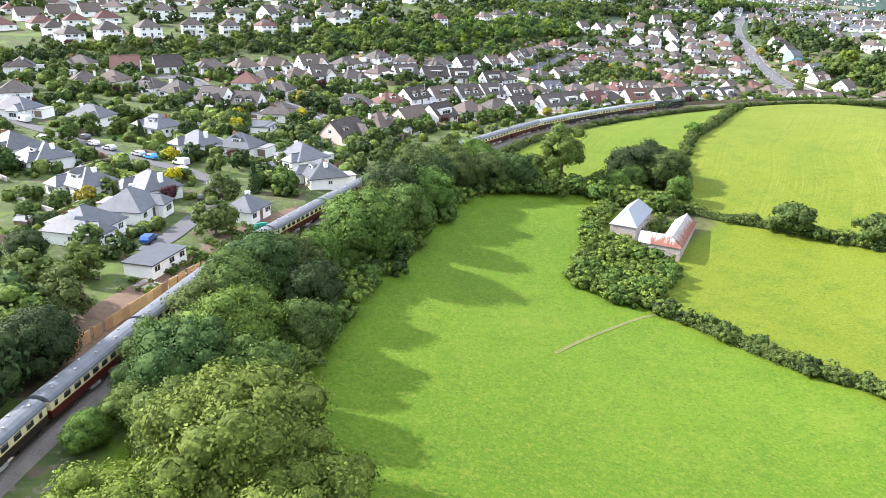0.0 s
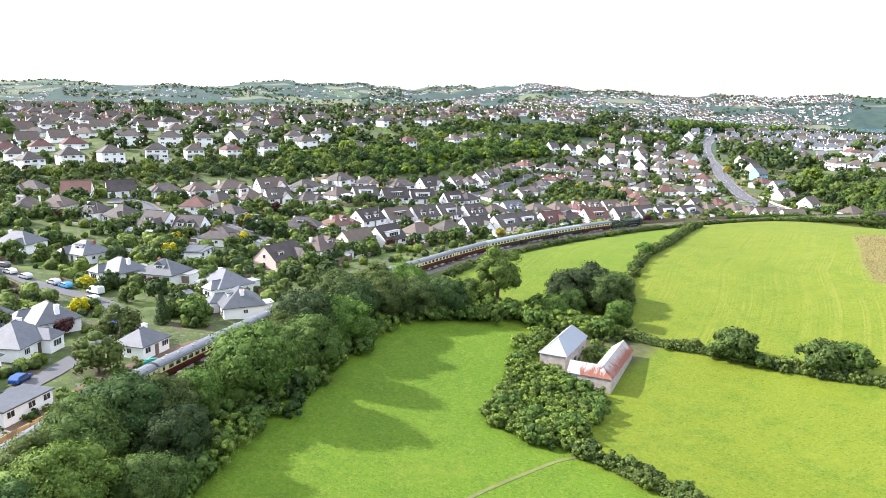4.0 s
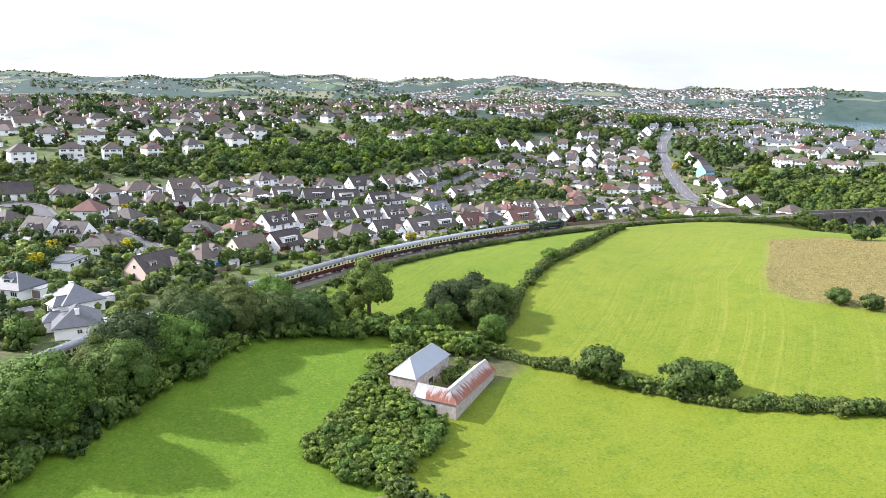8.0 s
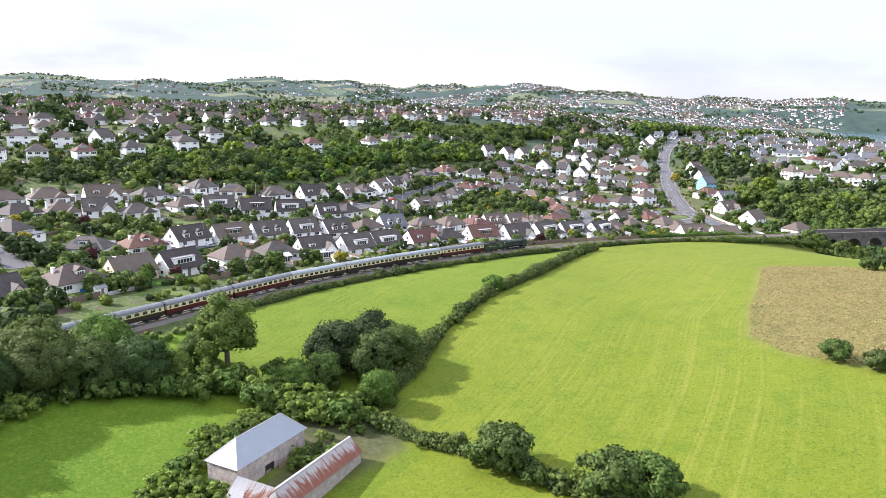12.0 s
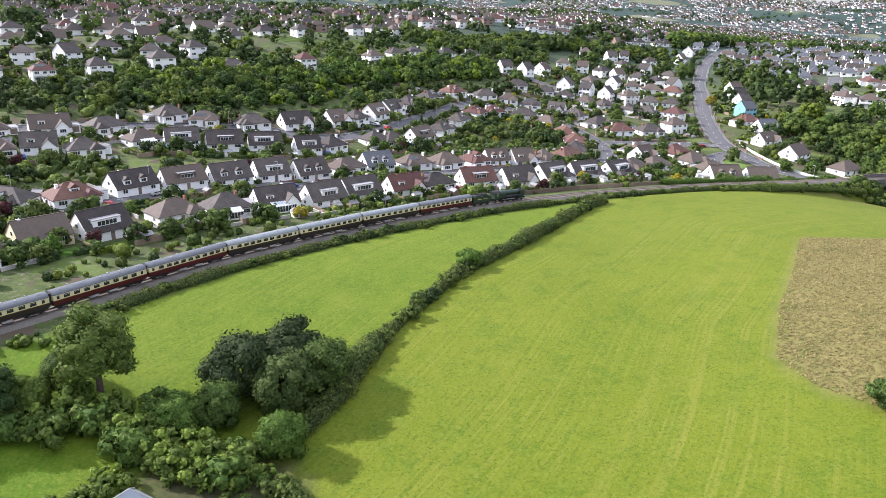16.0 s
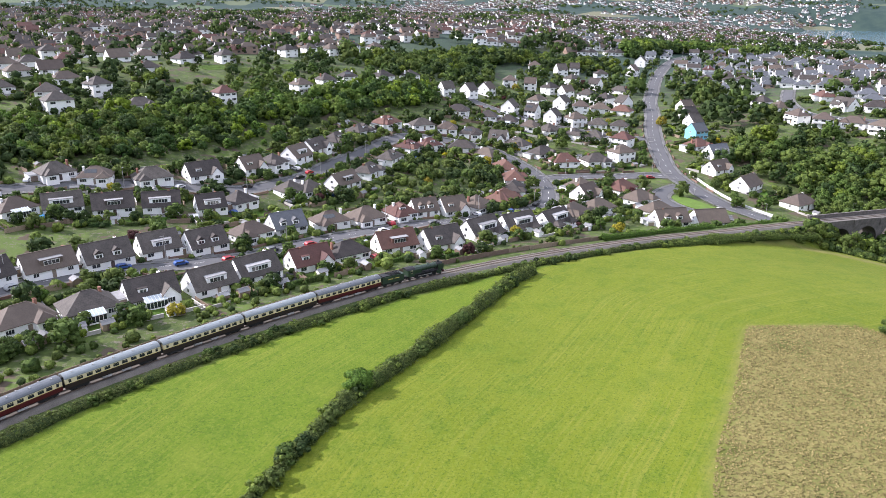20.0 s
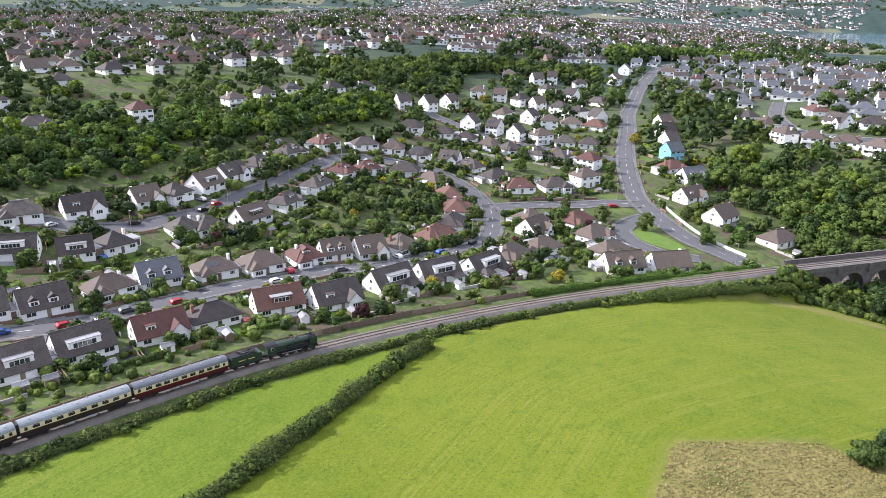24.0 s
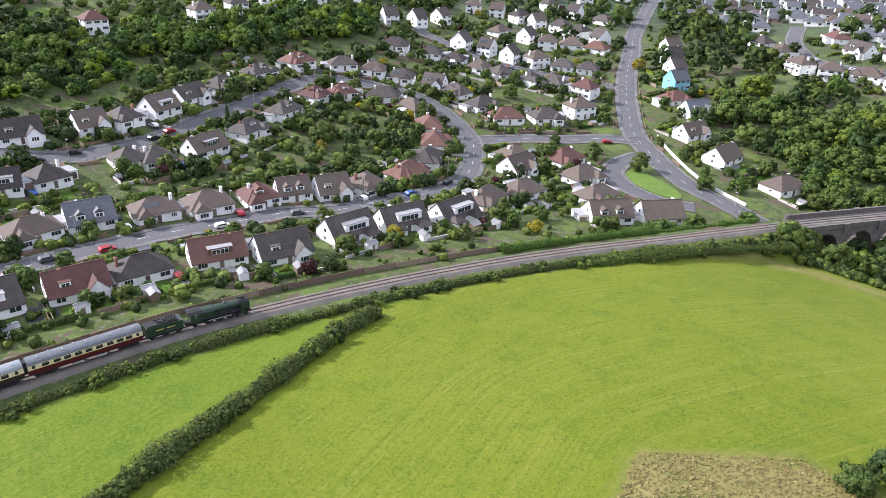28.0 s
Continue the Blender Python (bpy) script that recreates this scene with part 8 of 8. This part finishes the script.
def mass_houses(name, label, places, seed):
    """Houses too far off to be told apart one by one: walls, roofs, windows and chimneys in one piece."""
    rr = random.Random(seed)
    V, F, MI = [], [], []
    for x, y, t in places:
        L, D, h = rr.uniform(8, 12), rr.uniform(7, 8.5), rr.choice((2.6, 2.8, 5.0))
        rise = D * rr.uniform(0.36, 0.46)
        z = hz(x, y)
        c, s = math.cos(radians(t)), math.sin(radians(t))
        roof = rr.choice((6, 6, 6, 2, 3)) if x > 200 and y < 1000 else rr.choice((2, 2, 2, 2, 3, 3, 3, 4))
        wall = rr.choice((0, 0, 0, 0, 1)) if x > 60 or y > 1500 else rr.choice((1, 1, 1, 0, 0))

        def add(pts, faces, mi):
            b = len(V)
            for px, py, pz in pts:
                V.append((x + c * px - s * py, y + s * px + c * py, z + pz))
            for f in faces:
                F.append([b + i for i in f])
                MI.append(mi)

        cube = ((0, 1, 5, 4), (1, 2, 6, 5), (2, 3, 7, 6), (3, 0, 4, 7), (4, 5, 6, 7))

        def cuboid(x0, y0, z0, x1, y1, z1, mi):
            add([(a, b, q) for q in (z0, z1) for a, b in ((x0, y0), (x1, y0), (x1, y1), (x0, y1))], cube, mi)

        cuboid(-L / 2, -D / 2, -1.5, L / 2, D / 2, h, wall)
        r = L / 2 if rr.random() < 0.45 else max(0.4, (L - D) / 2)
        e = 0.4
        add([(-L / 2 - e, -D / 2 - e, h), (L / 2 + e, -D / 2 - e, h), (L / 2 + e, D / 2 + e, h), (-L / 2 - e, D / 2 + e, h), (-r, 0, h + rise), (r, 0, h + rise)],
            ((0, 1, 5, 4), (1, 2, 5), (2, 3, 4, 5), (3, 0, 4), (3, 2, 1, 0)), roof if abs(r - L / 2) > 0.1 else roof)
        if abs(r - L / 2) < 0.1:
            for sx in (-1, 1):
                add([(sx * (L / 2 + 0.41), -D / 2, h), (sx * (L / 2 + 0.41), D / 2, h), (sx * (L / 2 + 0.21), 0, h + rise - 0.2)], ((0, 1, 2),), wall)
        for lev in ((0.9,) if h < 4 else (0.9, 3.4)):
            for k in (-0.28, 0.28):
                cuboid(k * L - 0.9, -D / 2 - 0.05, lev, k * L + 0.9, -D / 2, lev + 1.15, 5)
        cuboid(L * 0.25 - 0.35, 0.2, h + rise * 0.4, L * 0.25 + 0.35, 1.0, h + rise + 1.0, wall)
    me = bpy.data.meshes.new(name)
    me.from_pydata(V, [], F)
    for m in (M_RENDER, M_BRICKW, M_TILE, M_BEIGE, M_TILE_RED, M_GLASS, M_SLATE):
        me.materials.append(m)
    me.polygons.foreach_set("material_index", np.array(MI, dtype=np.int32))
    me.update()
    return tagged(new(name, me), label, "houses", kind="stuff")


M_BRICKW = mat("pale_brick", (0.30, 0.215, 0.172), 0.85, var=0.2, scale=0.05)
mass_houses("distant_houses", "rows of white and brown-roofed houses on the plateau", TOWN[60:], 5)
far_places = []
while len(far_places) < 5000:
    az, d = radians(FR.uniform(-34, 31)), FR.uniform(1500, 3800)
    x, y = d * math.sin(az), d * math.cos(az)
    # built-up slopes: thick round the bay, thin on the western hills
    w = 0.10 + 0.9 * float(smooth(-8, 6, math.degrees(az)))
    clump = noise.noise(Vector((x / 260, y / 200, 0.3)))
    if FR.random() < w and clump > -0.12 and hz(x, y) > 1:
        far_places.append((x, y, FR.uniform(-30, 30)))
mass_houses("far_town", "far white houses of a town round the bay", far_places, 6)

# trees among the far streets
items = []
for _ in range(15000):
    x, y = FR.uniform(-640, 620), FR.uniform(330, 1500)
    if abs(math.degrees(math.atan2(x - 20, y + 60))) > 40:
        continue
    n_ = noise.noise(Vector((x / 90, y / 90, 2.0)))
    if FR.random() < 0.26 + 0.9 * max(0, n_) and not road_near(x, y, 11) and not house_near(x, y, 8) and math.hypot(x - 65, y - 110) > 330:
        items.append((FR.choice(("far0", "far1", "far1", "far2")), x, y, FR.uniform(4.5, 10.5) * (1.35 if n_ > 0.3 else 1.0)))
for k in range(3):
    tree_kind(f"far{k}", 80 + k, 4.6, 7.0, 0.0, 6, 6, 1.3, (M_LEAF, M_LEAF_D, M_LEAF_O)[k])
thicket_of("town_trees", "trees scattered among the streets of the upper town", "trees", items[:2200], 8)
# hedges, copses and woods of the far hills
items = []
while len(items) < 3600:
    az, d = radians(FR.uniform(-36, 34)), FR.uniform(1450, 4200)
    x, y = d * math.sin(az), d * math.cos(az)
    if noise.noise(Vector((x / 300, y / 230, 5.0))) > 0.08 and hz(x, y) > 1:
        items.append((FR.choice(("far0", "far1", "far1")), x, y, FR.uniform(5, 10)))
thicket_of("far_woods", "dark woods and hedges on the far hills", "woodland", items, 9)


# ---- the cutting side by the lane: bare soil and a new timber fence ----
soil = bmesh.new()
left = spline([(-140, 2), (-137, 14), (-133, 27), (-128.5, 40), (-125, 52), (-119, 66), (-115, 72)], 2.0)
right = spline([(-130, 0), (-128, 12), (-124.5, 26), (-121.0, 40), (-116.5, 54), (-112, 66), (-109.5, 72)], 2.0)
m_ = min(len(left), len(right))
rows_ = []
for k in range(m_):
    a, b = left[int(k * (len(left) - 1) / (m_ - 1))], right[int(k * (len(right) - 1) / (m_ - 1))]
    rows_.append([soil.verts.new((*(a + (b - a) * u), hz(*(a + (b - a) * u)) + 0.10 + 0.12 * noise.noise(Vector((k * 0.7, u * 4, 0))))) for u in (0, 0.2, 0.4, 0.6, 0.8, 1.0)])
for p, q in zip(rows_[:-1], rows_[1:]):
    for i in range(5):
        soil.faces.new((p[i], p[i + 1], q[i + 1], q[i]))
tagged(part("bare_earth", soil, M_SOIL, smooth=True), "freshly cleared red-brown earth beside the railway", "earth", kind="structure")
M_NEWWOOD = mat("new_timber", (0.42, 0.27, 0.13), 0.8, var=0.2, scale=1.5, per_object=0.25)
fence = tagged(new("timber_fence"), "new close-boarded timber fence along the railway", "fence")
panel = bpy.data.meshes.new("fence_panel")
_b = bmesh.new()
prism(_b, [(0.15 * k, -0.02 - 0.03 * (k % 2)) for k in range(13)] + [(1.8, 0.03), (0, 0.03)], 0, 1.8)
bmesh.ops.transform(_b, matrix=Matrix(((1, 0, 0, 0), (0, 0, 1, 0), (0, 1, 0, 0), (0, 0, 0, 1))), verts=_b.verts)
_b.to_mesh(panel)
_b.free()
panel.materials.append(M_NEWWOOD)
post = bpy.data.meshes.new("post")
_b = boxm(-0.06, -0.06, -0.5, 0.06, 0.06, 1.9)
_b.to_mesh(post)
_b.free()
post.materials.append(M_NEWWOOD)
for run in (spline([(-133.5, 2), (-131.0, 12), (-127.6, 25), (-124.5, 35)], 1.8), spline([(-127, 27), (-124, 33)], 1.8)):
    for a, b in zip(run[:-1], run[1:]):
        ang = math.degrees(math.atan2(b[1] - a[1], b[0] - a[0]))
        z = hz(*a) + 0.1
        for nm, me in (("fence_panel", panel), ("post", post)):
            o = new(nm, me)
            o.parent = fence
            o.matrix_world = pose(a[0], a[1], z, 0, 0, ang)
# tarpaulin against the small hipped building, greenhouse frames, trampoline and pool in back gardens
M_TARP = mat("green_tarpaulin", (0.03, 0.24, 0.19), 0.5, var=0.15, bump=0.6, bump_scale=2)
M_POOL = mat("pool_blue", (0.03, 0.20, 0.55), 0.3, var=0.1)
bm = bmesh.new()
prism(bm, [(-1.6, 0), (1.6, 0), (1.5, 1.7), (0.4, 2.0), (-1.3, 1.8)], -1.0, 0.0)
bmesh.ops.bevel(bm, geom=list(bm.edges), offset=0.2, segments=2, affect='EDGES')
tp = tagged(part("tarpaulin", bm, M_TARP), "green tarpaulin draped over a stack by a wall", "tarpaulin")
tp.matrix_world = pose(-118.6, 57.0, hz(-118.6, 57.0), 0, 0, 25)
for x, y in ((-96, 160), (-24, 243)):
    bm = bmesh.new()
    cyl(bm, (0, 0, 0.35), 1.9, 0.8, "z", 24)
    tagged(part("paddling_pool", bm, M_POOL, loc=(x, y, hz(x, y))), "round blue garden pool on a lawn", "pool")
# telegraph poles and street lamps along the streets
pole = bmesh.new()
cyl(pole, (0, 0, 3.6), 0.10, 8.4, "z", 8, 0.07)
pole_me = bpy.data.meshes.new("pole")
pole.to_mesh(pole_me)
pole.free()
pole_me.materials.append(M_STEP)
head_me = bpy.data.meshes.new("lamp_head")
_b = boxm(0.0, -0.12, 7.6, 1.0, 0.12, 7.78)
_b.to_mesh(head_me)
_b.free()
head_me.materials.append(M_STEP)
for name in ("hill_road", "lower_street", "crescent", "cross_street"):
    ln = offset_line(ROAD_LINES[name], 4.4)
    for p in ln[3::9]:
        r = tagged(new("street_lamp"), "slim grey street lamp on the pavement", "street lamp", "street lamps")
        r.matrix_world = pose(p[0], p[1], hz(*p) + 0.1, 0, 0, TR.uniform(0, 360))
        for nm, me in (("pole", pole_me), ("lamp_head", head_me)):
            o = new(nm, me)
            o.parent = r
# low white wall round the corner garden by the hill road
bm = bmesh.new()
wl_ = offset_line(spline([(171, 332), (165, 345), (161.5, 358), (159.5, 372), (158.3, 386), (158, 398)], 2.0), -4.6)
prev = None
for p in wl_:
    row = [bm.verts.new((p[0] + s_ * 0.14, p[1], hz(*p) + h_)) for s_, h_ in ((-1, -0.3), (-1, 1.1), (1, 1.1), (1, -0.3))]
    if prev:
        for i in range(3):
            bm.faces.new((prev[i], prev[i + 1], row[i + 1], row[i]))
    prev = row
tagged(part("boundary_wall", bm, M_RENDER), "white rendered garden wall curving with the road", "wall", kind="structure")

# the trodden path to the gap beside the barns
M_PATH = mat("trodden_earth", (0.128, 0.138, 0.042), 0.95, var=0.25, scale=0.5)
ribbon("footpath", spline([(-65, 23), (-62, 26), (-58, 29.8), (-53.3, 33.8), (-46.4, 39.2), (-42.2, 41.2)], 1.0), 0.34, M_PATH, 0.05, "worn earth footpath across the meadow", "path")
